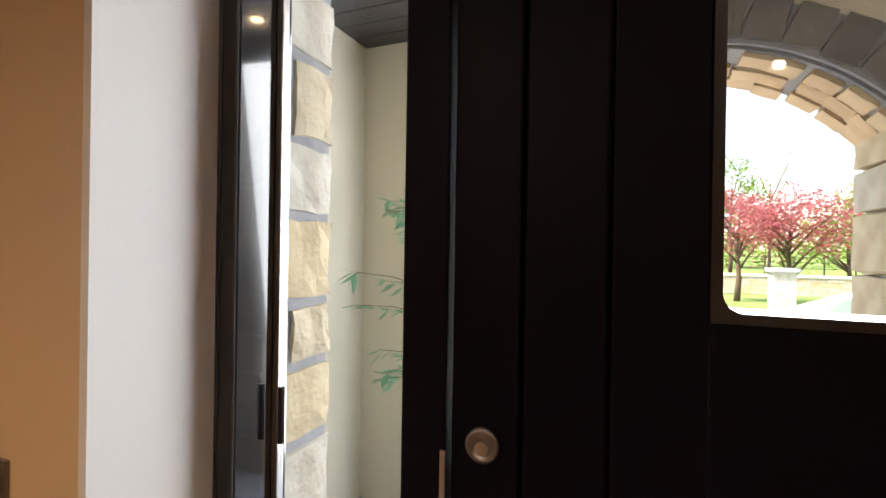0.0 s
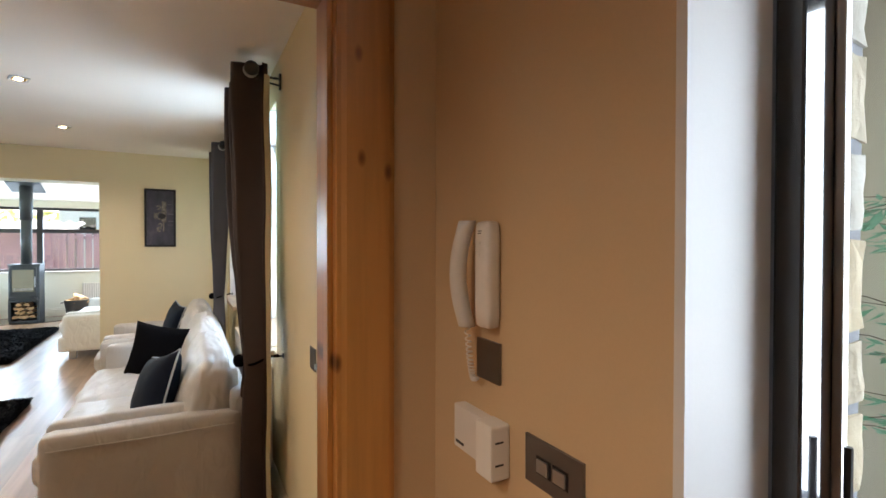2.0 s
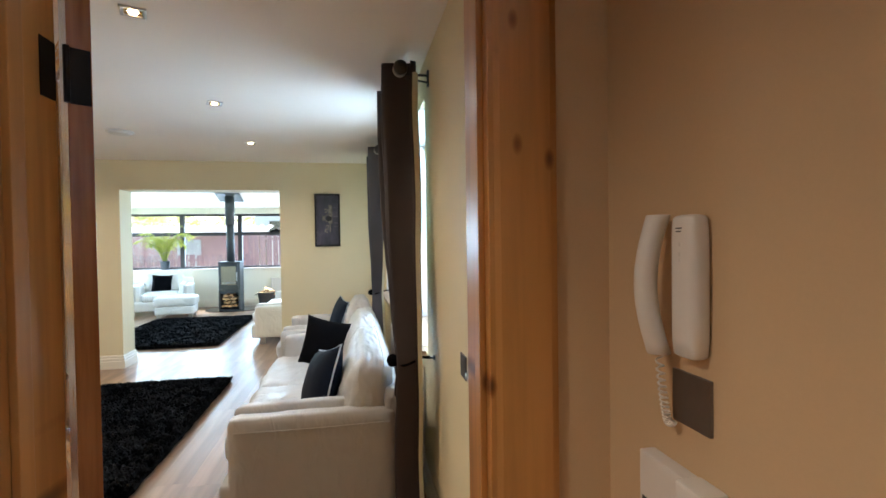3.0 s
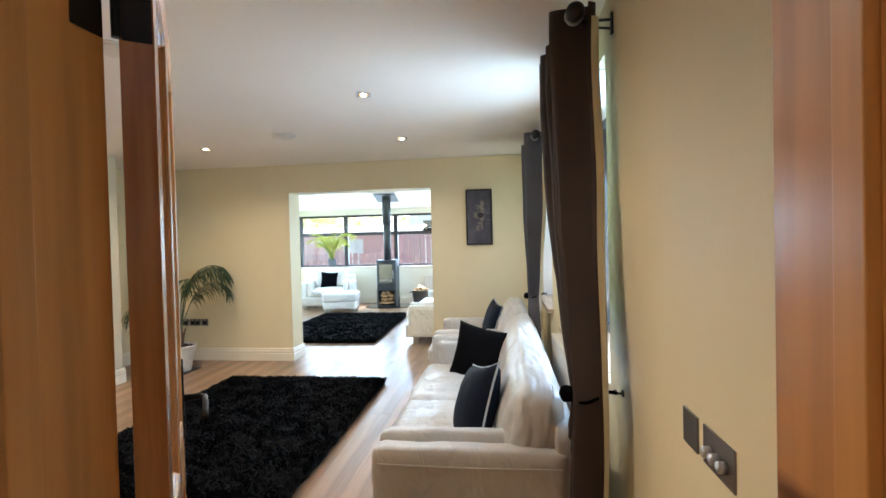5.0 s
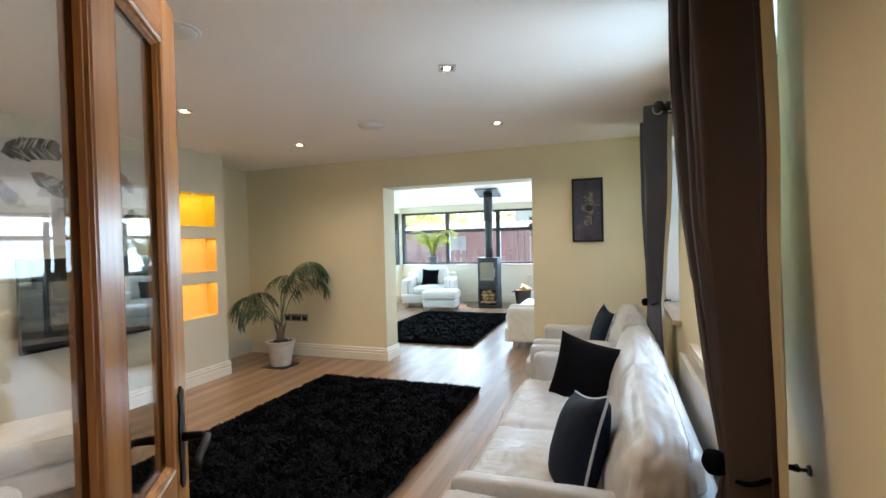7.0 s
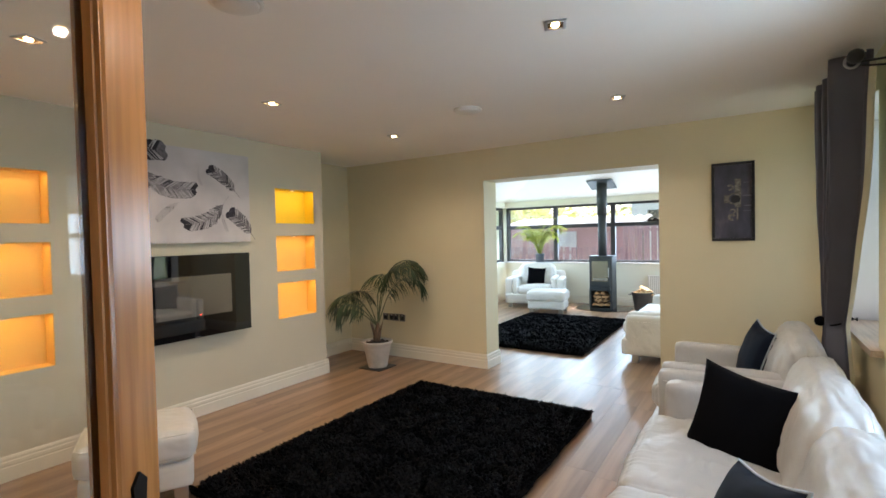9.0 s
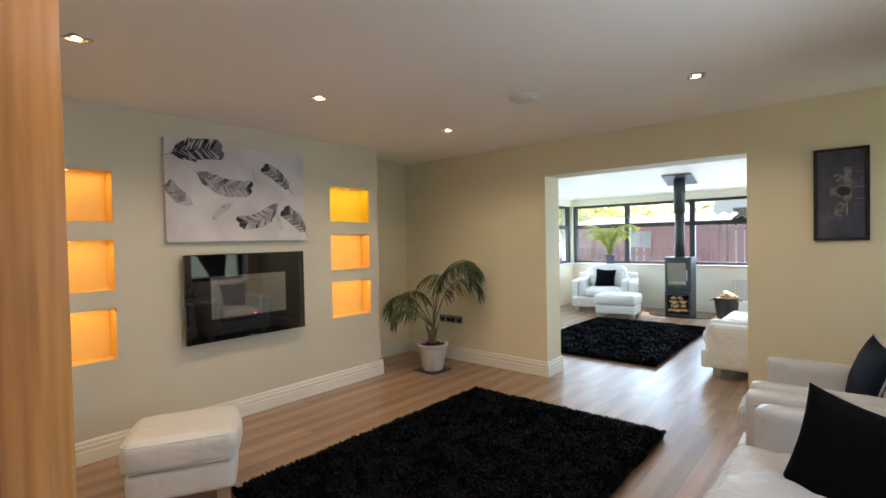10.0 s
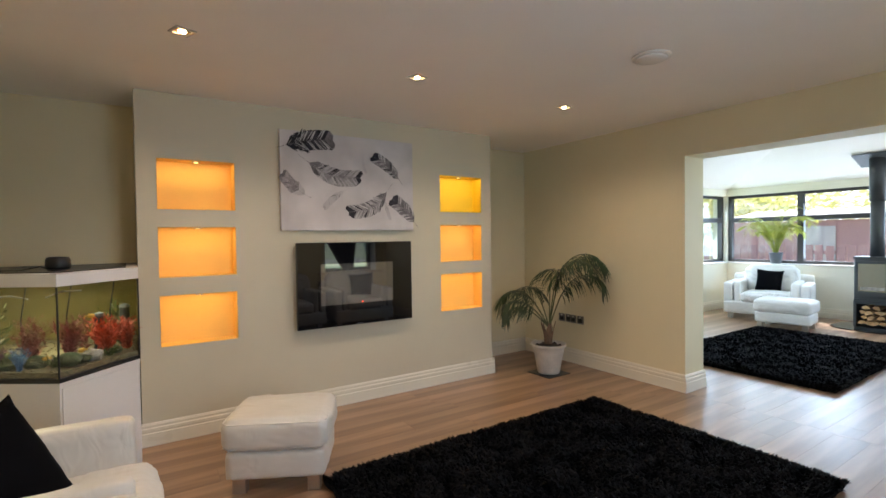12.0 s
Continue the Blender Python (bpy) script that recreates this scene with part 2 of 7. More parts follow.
# Building blocks
def part(name, bm, material, parent=None, label="", smooth=False, bevel=0.0):
    mesh = bpy.data.meshes.new(name)
    if bevel:
        bmesh.ops.bevel(bm, geom=list(bm.edges), offset=bevel, segments=2, affect="EDGES", profile=0.6)
    bmesh.ops.recalc_face_normals(bm, faces=list(bm.faces))
    bm.to_mesh(mesh)
    bm.free()
    if smooth:
        for p in mesh.polygons:
            p.use_smooth = True
    mesh.materials.append(material)
    ob = new(name, mesh)
    if parent:
        ob.parent = parent
    if label:
        tagged(ob, label)
    return ob


def thing(name, label, category, m=None, group=""):
    ob = new(name)
    ob.empty_display_size = 0.1
    if m is not None:
        ob.matrix_world = m
    return tagged(ob, label, category, group)


def setting(ob, label="", category=""):
    return tagged(ob, label, category, kind="structure")


def box(x0, x1, y0, y1, z0, z1, bm=None):
    bm = bm or bmesh.new()
    vs = [bm.verts.new((x, y, z)) for x in (x0, x1) for y in (y0, y1) for z in (z0, z1)]
    for f in ((0, 1, 3, 2), (4, 6, 7, 5), (0, 4, 5, 1), (2, 3, 7, 6), (0, 2, 6, 4), (1, 5, 7, 3)):
        bm.faces.new([vs[i] for i in f])
    return bm


def prism(outline, z0, z1, bm=None, axis="z"):
    """Extrudes an outline of (a, b) points; axis says what runs from z0 to z1."""
    bm = bm or bmesh.new()
    def at(a, b, c):
        return {"z": (a, b, c), "x": (c, a, b), "y": (a, c, b)}[axis]
    lo = [bm.verts.new(at(a, b, z0)) for a, b in outline]
    hi = [bm.verts.new(at(a, b, z1)) for a, b in outline]
    n = len(outline)
    bm.faces.new(lo)
    bm.faces.new(hi[::-1])
    for i in range(n):
        bm.faces.new((lo[i], hi[i], hi[(i + 1) % n], lo[(i + 1) % n]))
    return bm


def tube(points, radius, seg=10, bm=None, caps=True):
    """A round bar along points; radius may be a list."""
    bm = bm or bmesh.new()
    pts = [Vector(p) for p in points]
    radii = radius if isinstance(radius, (list, tuple)) else [radius] * len(pts)
    rings = []
    for i, p in enumerate(pts):
        d = (pts[min(i + 1, len(pts) - 1)] - pts[max(i - 1, 0)]).normalized()
        a = d.cross(Vector((0.13, 0.31, 0.94)) if abs(d.z) < 0.9 else Vector((1, 0.1, 0))).normalized()
        b = d.cross(a)
        rings.append([bm.verts.new(p + (a * math.cos(t) + b * math.sin(t)) * radii[i]) for t in (2 * math.pi * k / seg for k in range(seg))])
    for r0, r1 in zip(rings, rings[1:]):
        for k in range(seg):
            bm.faces.new((r0[k], r0[(k + 1) % seg], r1[(k + 1) % seg], r1[k]))
    if caps:
        bm.faces.new(rings[0][::-1])
        bm.faces.new(rings[-1])
    return bm


def lathe(profile, seg=32, bm=None, centre=(0, 0, 0)):
    """Turns (radius, z) points round the z axis."""
    bm = bm or bmesh.new()
    cx, cy, cz = centre
    rings = [[bm.verts.new((cx + r * math.cos(t), cy + r * math.sin(t), cz + z)) for t in (2 * math.pi * k / seg for k in range(seg))] for r, z in profile]
    for r0, r1 in zip(rings, rings[1:]):
        for k in range(seg):
            bm.faces.new((r0[k], r0[(k + 1) % seg], r1[(k + 1) % seg], r1[k]))
    bm.faces.new(rings[0][::-1])
    bm.faces.new(rings[-1])
    return bm


def sweep(fn, nu, nv, bm=None, close_u=False):
    """A sheet fn(u, v) with u, v from 0 to 1."""
    bm = bm or bmesh.new()
    g = [[bm.verts.new(fn(i / nu, j / nv)) for j in range(nv + 1)] for i in range(nu + (0 if close_u else 1))]
    for i in range(nu):
        for j in range(nv):
            i2 = (i + 1) % len(g)
            bm.faces.new((g[i][j], g[i2][j], g[i2][j + 1], g[i][j + 1]))
    return bm


def panel_wall(name, along, c0, c1, a0, a1, z0, z1, holes, material, label):
    """A wall of thickness c0..c1 running along x or y, with holes (a0, a1, z0, z1) that go through it."""
    cuts_a = sorted({a0, a1, *(h[0] for h in holes), *(h[1] for h in holes)})
    cuts_z = sorted({z0, z1, *(h[2] for h in holes), *(h[3] for h in holes)})
    bm = bmesh.new()
    solid = {}
    for i, (p, q) in enumerate(zip(cuts_a, cuts_a[1:])):
        for j, (r, s) in enumerate(zip(cuts_z, cuts_z[1:])):
            mid = ((p + q) / 2, (r + s) / 2)
            solid[i, j] = not any(h[0] < mid[0] < h[1] and h[2] < mid[1] < h[3] for h in holes)
    def v(a, c, z):
        return (a, c, z) if along == "x" else (c, a, z)
    def quad(*pts):
        bm.faces.new([bm.verts.new(p) for p in pts])
    for (i, j), ok in solid.items():
        if not ok:
            continue
        p, q, r, s = cuts_a[i], cuts_a[i + 1], cuts_z[j], cuts_z[j + 1]
        for c in (c0, c1):
            quad(v(p, c, r), v(q, c, r), v(q, c, s), v(p, c, s))
        for di, dj, pts in ((-1, 0, ((p, r), (p, s))), (1, 0, ((q, r), (q, s))), (0, -1, ((p, r), (q, r))), (0, 1, ((p, s), (q, s)))):
            if not solid.get((i + di, j + dj), False):
                (a, z), (b, y) = pts
                quad(v(a, c0, z), v(b, c0, y), v(b, c1, y), v(a, c1, z))
    bmesh.ops.remove_doubles(bm, verts=list(bm.verts), dist=1e-5)
    return setting(part(name, bm, material), label, "wall")


def soft_block(x0, x1, y0, y1, z0, z1, puff=0.03, edge=0.06, wrinkle=0.006, cuts=14, seed=0.0, dip=0.0):
    """A padded block: rounded edges, swollen faces and creases."""
    bm = bmesh.new()
    c = Vector(((x0 + x1) / 2, (y0 + y1) / 2, (z0 + z1) / 2))
    h = Vector(((x1 - x0) / 2, (y1 - y0) / 2, (z1 - z0) / 2))
    bmesh.ops.create_cube(bm, size=2.0)
    bmesh.ops.subdivide_edges(bm, edges=list(bm.edges), cuts=cuts, use_grid_fill=True)
    e = min(edge, min(h) * 0.95)
    for v in bm.verts:
        q = Vector((v.co.x * h.x, v.co.y * h.y, v.co.z * h.z))
        core = Vector([max(-(h[k] - e), min(h[k] - e, q[k])) for k in range(3)])
        d = q - core
        if d.length > 1e-6:
            k = d.length
            q = core + d / k * min(k, e)
        s = v.co
        fx, fy, fz = 1 - s.x ** 2, 1 - s.y ** 2, 1 - s.z ** 2
        swell = Vector((s.x * max(fy * fz, 0), s.y * max(fx * fz, 0), s.z * max(fx * fy, 0))) * puff
        w = q + c
        n = noise.noise(Vector((w.x * 7 + seed, w.y * 7, w.z * 7))) + 0.6 * noise.noise(Vector((w.x * 19, w.y * 15 + seed, w.z * 19)))
        dirn = d.normalized() if d.length > 1e-6 else Vector((0, 0, 0))
        crease = max(0.0, 1 - 2.6 * abs(noise.noise(Vector((w.x * 5 + seed, w.y * 11 + seed * 0.3, w.z * 6))))) ** 2
        crease += max(0.0, 1 - 3.2 * abs(noise.noise(Vector((w.x * 13, w.y * 9 + seed, w.z * 15))))) ** 2 * 0.5
        v.co = w + swell + dirn * (n - 0.9 * crease) * wrinkle
        if dip and s.z > 0.2:
            v.co.z -= dip * fx * fy
    return bm

# ---- Large structure: lounge, hall, conservatory, porch
XW, XE, YS, YN, H = -4.465, 0.52, -2.71, 2.32, 2.40       # lounge faces
W1 = (-2.25, -1.17, 0.80, 2.20)
W2 = (-4.25, -3.28, 0.80, 2.20)

setting(part("subfloor", box(-10.1, 4.0, -3.2, 2.66, -0.12, -0.008), M_GAP), "dark floor joints under oak laminate", "floor")
floor = setting(new("floor"), "warm oak laminate floor of long planks", "floor")
panel_wall("wall_north", "x", YN, 2.66, XW, 0.52, 0, H, [(W1[0], -0.98, W1[2], W1[3]), W2], M_WALL, "cream painted lounge wall with two window recesses")
panel_wall("wall_west", "y", -4.76, XW, -3.2, 2.66, 0, H, [(-0.70, 1.055, 0, 2.06)], M_WALL, "cream painted wall with a wide opening to the conservatory")
panel_wall("wall_south", "x", -2.9, YS, XW, XE, 0, H, [], M_WALL, "cream painted alcove wall behind the chimney breast")
panel_wall("wall_partition", "y", XE, 0.66, -2.9, 2.455, 0, H, [(1.31, 2.215, 0, 2.06)], M_WALL, "cream painted partition between hall and lounge")
panel_wall("wall_partition_hall", "y", 0.661, 0.685, -2.75, 2.452, 0, H, [(1.31, 2.215, 0, 2.06)], M_HALL, "tan painted hall side of the partition")
panel_wall("wall_hall_front", "x", 2.452, 2.64, 0.52, 1.388, 0, H, [], M_HALL, "tan painted hall wall beside the front door")
panel_wall("wall_hall_front_east", "x", 2.452, 2.64, 3.30, 3.9, 0, H, [], M_HALL, "tan painted hall wall beyond the front door")
panel_wall("wall_hall_east", "y", 3.9, 4.05, -2.9, 2.64, 0, H, [], M_HALL, "tan painted hall end wall")
panel_wall("wall_hall_south", "x", -2.9, -2.75, 0.685, 3.9, 0, H, [], M_HALL, "tan painted hall back wall")
setting(part("reveal_lining", box(1.376, 1.392, 2.449, 2.645, 0, 2.2), M_REVEAL), "white painted reveal beside the entrance", "wall")
setting(part("ceiling", box(XW - 0.3, 4.05, -2.9, 2.66, H, H + 0.12), M_WHITE), "smooth white lounge and hall ceiling", "ceiling")


# Niche lining colours: amber, and a yellower one for the far top niche.
M_AMBER = surface("amber_lining", (0.84, 0.53, 0.13), 0.6, vary=0.03, scale=3)
M_YOLK = surface("yolk_lining", (0.86, 0.64, 0.03), 0.6, vary=0.03, scale=3)


def niche_breast():
    """The chimney breast with six lit recesses; each recess has sides and a back."""
    niches = []
    for x0, x1, rows in ((-1.097, -0.601, ((0.657, 1.010), (1.132, 1.483), (1.603, 1.953))), (-3.385, -2.892, ((0.682, 1.037), (1.152, 1.507), (1.627, 1.974)))):
        for z0, z1 in rows:
            niches.append((x0, x1, z0, z1))
    xa, xb, yf, yb = -3.505, -0.482, -2.172, -2.32
    panel_wall("chimney_breast", "x", yb, yf, xa, xb, 0, H, niches, M_BREAST, "pale painted chimney breast with six glowing niches")
    setting(part("chimney_breast_core", box(xa, xb, -2.705, yb - 0.002, 0, H), M_BREAST), "pale painted body of the chimney breast", "wall")
    for x0, x1, z0, z1 in niches:
        lining_mat = M_AMBER if not (x0 < -2 and z0 > 1.6) else M_YOLK
        lining = tagged(new("niche_lining"), "amber lining of a wall niche", "niche", kind="structure")
        part("back_panel", box(x0 + 0.001, x1 - 0.001, -2.319, -2.314, z0 + 0.001, z1 - 0.001), lining_mat, lining)
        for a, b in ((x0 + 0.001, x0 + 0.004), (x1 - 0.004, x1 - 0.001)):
            part("side_panel", box(a, b, -2.3135, -2.178, z0 + 0.001, z1 - 0.001), lining_mat, lining)
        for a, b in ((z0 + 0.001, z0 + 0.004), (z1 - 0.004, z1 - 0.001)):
            part("shelf_panel", box(x0 + 0.005, x1 - 0.005, -2.3135, -2.178, a, b), lining_mat, lining)
        n = thing("niche_light", "small amber downlight recessed in a wall niche", "light", pose((x0 + x1) / 2, -2.215, z1 - 0.004), "niche lights")
        part("rim", lathe([(0.0, -0.002), (0.022, -0.002), (0.026, -0.006), (0.026, -0.001)], 20), M_CHROME, n)
        part("bulb", lathe([(0.0, -0.010), (0.012, -0.010), (0.016, -0.003)], 16), M_LED, n)
        amber = (1.0, 0.64, 0.24)
        lamp("niche_lamp", "AREA", look(((x0 + x1) / 2, -2.195, z1 - 0.018), ((x0 + x1) / 2, -2.27, z0)), 0.20, amber, size=(0.44, 0.05))


niche_breast()


def skirting_run(name, along, face, sign, a0, a1, height=0.155):
    """Moulded skirting board: profile from the wall outwards."""
    prof = [(0, 0), (0.020, 0), (0.020, 0.085), (0.015, 0.092), (0.018, 0.100), (0.018, 0.118), (0.012, 0.126), (0.013, 0.140), (0.006, 0.155), (0, 0.155)]
    outline = [(face + sign * d, z * height / 0.155) for d, z in prof]
    bm = prism(outline, a0, a1, axis="x" if along == "x" else "y")
    return setting(part(name, bm, M_SKIRT), "ivory gloss moulded skirting board", "baseboard")


skirting_run("baseboard_breast", "x", -2.172, 1, -3.525, -0.465)
skirting_run("baseboard_breast_side", "y", -3.505, -1, -2.70, -2.174)
skirting_run("baseboard_west_left", "y", XW, 1, -2.70, -0.70)
skirting_run("baseboard_opening", "x", -0.70, 1, -4.775, XW + 0.02)
skirting_run("baseboard_west_right", "y", XW, 1, 1.055, 2.318)
skirting_run("baseboard_opening_right", "x", 1.055, -1, -4.775, XW + 0.02)
skirting_run("baseboard_alcove", "x", YS, 1, XW + 0.021, -3.506)
skirting_run("baseboard_north", "x", YN, -1, -4.44, 0.50)
skirting_run("baseboard_cons_west", "y", -9.85, 1, -2.95, 2.25)
skirting_run("baseboard_cons_south", "x", -2.97, 1, -9.83, -4.77)


def splayed_jamb():
    """The near jamb of the first window opens towards the room and turns into the wall in a soft curve."""
    x, z0, z1 = W1[1], W1[2], W1[3]
    run = [(x + 0.002, 2.659), (x + 0.002, 2.56)]
    for k in range(9):
        u = k / 8
        run.append((x + 0.01 + 0.175 * u ** 1.6, 2.55 - 0.215 * u))
    run += [(-0.9805, 2.3205), (-0.9805, 2.659)]
    return setting(part("window_jamb", prism(run, z0 + 0.0005, z1 - 0.0005), M_WALL), "cream plastered splayed window jamb", "wall")


splayed_jamb()


# Lounge windows: dark frame, glass, wooden sill
def lounge_window(n, w):
    x0, x1, z0, z1 = w
    win = setting(new("window_%d" % n), "white window recess with a dark frame and clear panes", "window")
    y0, y1 = 2.555, 2.625
    xm = x0 + (x1 - x0) * 0.42
    for a, b, c, d in ((x0, x1, z1 - 0.06, z1 - 0.001), (x0, x1, z0 + 0.001, z0 + 0.06)):
        part("window_frame", box(a + 0.001, b - 0.001, y0, y1, c, d), M_FRAME, win)
    for a in (x0 + 0.001, xm - 0.035, x1 - 0.061):
        part("window_frame", box(a, a + 0.06, y0 + 0.002, y1 - 0.002, z0 + 0.061, z1 - 0.061), M_FRAME, win)
    for a, b in ((x0 + 0.06, xm - 0.035), (xm + 0.025, x1 - 0.06)):
        p = part("pane", box(a, b, 2.585, 2.593, z0 + 0.06, z1 - 0.06), M_GLASS, win)
        p.visible_shadow = False
    bm = box(x0 - 0.12, x1 + 0.12, 2.265, 2.318, z0 - 0.03, z0 + 0.004)
    box(x0 + 0.001, x1 - 0.001, 2.3185, 2.554, z0 + 0.0005, z0 + 0.004, bm)
    part("window_sill", bm, M_SILL, win, "pale sill board with a wooden nosing")
    return win


M_SILL = wood("sill_timber", (0.62, 0.50, 0.36), (0.50, 0.36, 0.24), 0, 9.0, 0.4, False, 0.2)
lounge_window(1, W1)
lounge_window(2, W2)
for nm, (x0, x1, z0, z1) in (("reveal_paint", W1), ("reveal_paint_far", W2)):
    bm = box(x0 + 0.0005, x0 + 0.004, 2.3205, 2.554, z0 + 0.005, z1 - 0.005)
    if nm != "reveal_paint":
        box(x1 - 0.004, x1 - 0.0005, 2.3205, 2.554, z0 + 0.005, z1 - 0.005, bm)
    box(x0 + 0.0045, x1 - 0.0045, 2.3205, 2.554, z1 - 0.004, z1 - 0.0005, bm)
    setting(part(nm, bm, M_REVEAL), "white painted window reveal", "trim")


# Doorway to the lounge: lining, stops, wide architraves
def lounge_doorway():
    d = setting(new("door_frame_lounge"), "knotty orange pine door lining and architrave", "door frame")
    yl, yr = 1.338, 2.187
    part("lining", box(0.508, 0.697, yl - 0.027, yl, 0, 2.035), M_PINE, d, bevel=0.002)
    part("lining", box(0.508, 0.697, yr, yr + 0.027, 0, 2.035), M_PINE, d, bevel=0.002)
    part("lining_head", box(0.508, 0.697, yl - 0.027, yr + 0.027, 2.0355, 2.062), M_PINE_Y, d, bevel=0.002)
    for y0, y1 in ((yl, yl + 0.014), (yr - 0.014, yr)):
        part("door_stop", box(0.628, 0.668, y0, y1, 0, 2.02), M_PINE, d, bevel=0.002)
    part("door_stop", box(0.628, 0.668, yl + 0.0145, yr - 0.0145, 2.021, 2.035), M_PINE_Y, d, bevel=0.002)
    arch = [(0, 0), (0.140, 0), (0.140, 0.012), (0.125, 0.017), (0.020, 0.017), (0.008, 0.012), (0, 0.006)]
    for x, s in ((0.685, 1), (0.52, -1)):
        for y, t in ((yl - 0.004, -1), (yr + 0.004, 1)):
            part("architrave", prism([(x + s * dz, y + t * da) for da, dz in arch], 0, 2.20), M_PINE, d)
        part("architrave_head", prism_y([(x + s * dz, 2.039 + da) for da, dz in arch], yl - 0.004, yr + 0.004), M_PINE_Y, d)
    return d


def prism_y(outline, y0, y1):
    """Extrudes an (x, z) outline along y."""
    bm = bmesh.new()
    lo = [bm.verts.new((a, y0, b)) for a, b in outline]
    hi = [bm.verts.new((a, y1, b)) for a, b in outline]
    n = len(outline)
    bm.faces.new(lo)
    bm.faces.new(hi[::-1])
    for i in range(n):
        bm.faces.new((lo[i], hi[i], hi[(i + 1) % n], lo[(i + 1) % n]))
    return bm


M_PINE_Y = wood("orange_pine_head", (0.56, 0.23, 0.05), (0.44, 0.155, 0.03), 1, 5.0, 0.33, True, 0.35)
lounge_doorway()


# Conservatory shell
CX, CY0, CY1, CZ = -9.85, -2.97, 2.30, 0.84
panel_wall("cons_wall_west", "y", CX - 0.25, CX, CY0 - 0.25, CY1 + 0.25, 0, 2.22, [(CY0, CY1, CZ, 2.085)], M_CONS, "low cream conservatory wall under the windows")
panel_wall("cons_wall_south", "x", CY0 - 0.25, CY0, CX, -4.76, 0, 2.22, [(CX, -5.2, CZ, 2.085)], M_CONS, "low cream conservatory side wall")
panel_wall("cons_wall_north", "x", CY1, CY1 + 0.25, CX, -4.76, 0, 2.22, [(CX, -5.2, CZ, 2.085)], M_CONS, "low cream conservatory wall towards the garden")
panel_wall("cons_wall_gable", "y", -4.775, -4.762, CY0, CY1, 2.0605, 3.3, [], M_CONS, "cream wall above the opening")
ridge = (CY0 + CY1) / 2
zr = 2.21 + 0.33 * (ridge - CY0)
xr = CX + (ridge - CY0)


def cons_ceiling():
    bm = bmesh.new()
    for off in (0.0, 0.08):
        c = {k: bm.verts.new((x, y, z + off)) for k, (x, y, z) in {"a": (CX - 0.2, CY0 - 0.2, 2.144), "b": (CX - 0.2, CY1 + 0.2, 2.144), "c": (-4.776, CY1 + 0.2, 2.144), "d": (-4.776, CY0 - 0.2, 2.144), "e": (xr, ridge, zr), "f": (-4.776, ridge, zr)}.items()}
        for f in ("abe", "adfe", "bcfe"):
            bm.faces.new([c[k] for k in f])
    return setting(part("ceiling_conservatory", bm, M_WHITE), "white plastered hipped conservatory ceiling", "ceiling")


cons_ceiling()


def cons_window(name, along, c, a0, a1, posts):
    """A run of dark framed windows with fanlights over a transom."""
    w = setting(new(name), "dark framed conservatory windows with top lights", "window")
    def bar(p0, p1, z0, z1, grow=0.0):
        if along == "y":
            return box(c - 0.08 - grow, c - 0.01 + grow, p0, p1, z0, z1)
        return box(p0, p1, c - 0.035 - grow, c + 0.035 + grow, z0, z1)
    for z0, z1 in ((0.86, 0.91), (1.595, 1.675), (2.035, 2.084)):
        part("window_frame", bar(a0, a1, z0, z1), M_FRAME, w)
    for p in posts:
        wd = 0.045 if p not in (a0, a1) else 0.07
        part("window_frame", bar(p - wd, p + wd, 0.86, 2.084, 0.004), M_FRAME, w)
    for p, q in zip(posts, posts[1:]):
        for z0, z1 in ((0.91, 1.595), (1.675, 2.035)):
            if along == "y":
                g = part("pane", box(c - 0.050, c - 0.044, p + 0.04, q - 0.04, z0, z1), M_GLASS, w)
            else:
                g = part("pane", box(p + 0.04, q - 0.04, c - 0.003, c + 0.003, z0, z1), M_GLASS, w)
            g.visible_shadow = False
    return w


cons_window("window_3", "y", CX - 0.05, CY0, CY1, [CY0, -1.81, -0.60, 0.62, CY1])
cons_window("window_4", "x", CY0 - 0.1, CX, -5.2, [CX, -8.7, -7.5, -6.3, -5.2])
cons_window("window_5", "x", CY1 + 0.1, CX, -5.2, [CX, -8.7, -7.5, -6.3, -5.2])
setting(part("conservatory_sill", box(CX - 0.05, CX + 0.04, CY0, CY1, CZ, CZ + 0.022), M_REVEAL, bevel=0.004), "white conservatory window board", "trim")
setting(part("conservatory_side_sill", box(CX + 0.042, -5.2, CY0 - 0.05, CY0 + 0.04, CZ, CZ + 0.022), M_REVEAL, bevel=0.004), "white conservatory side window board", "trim")

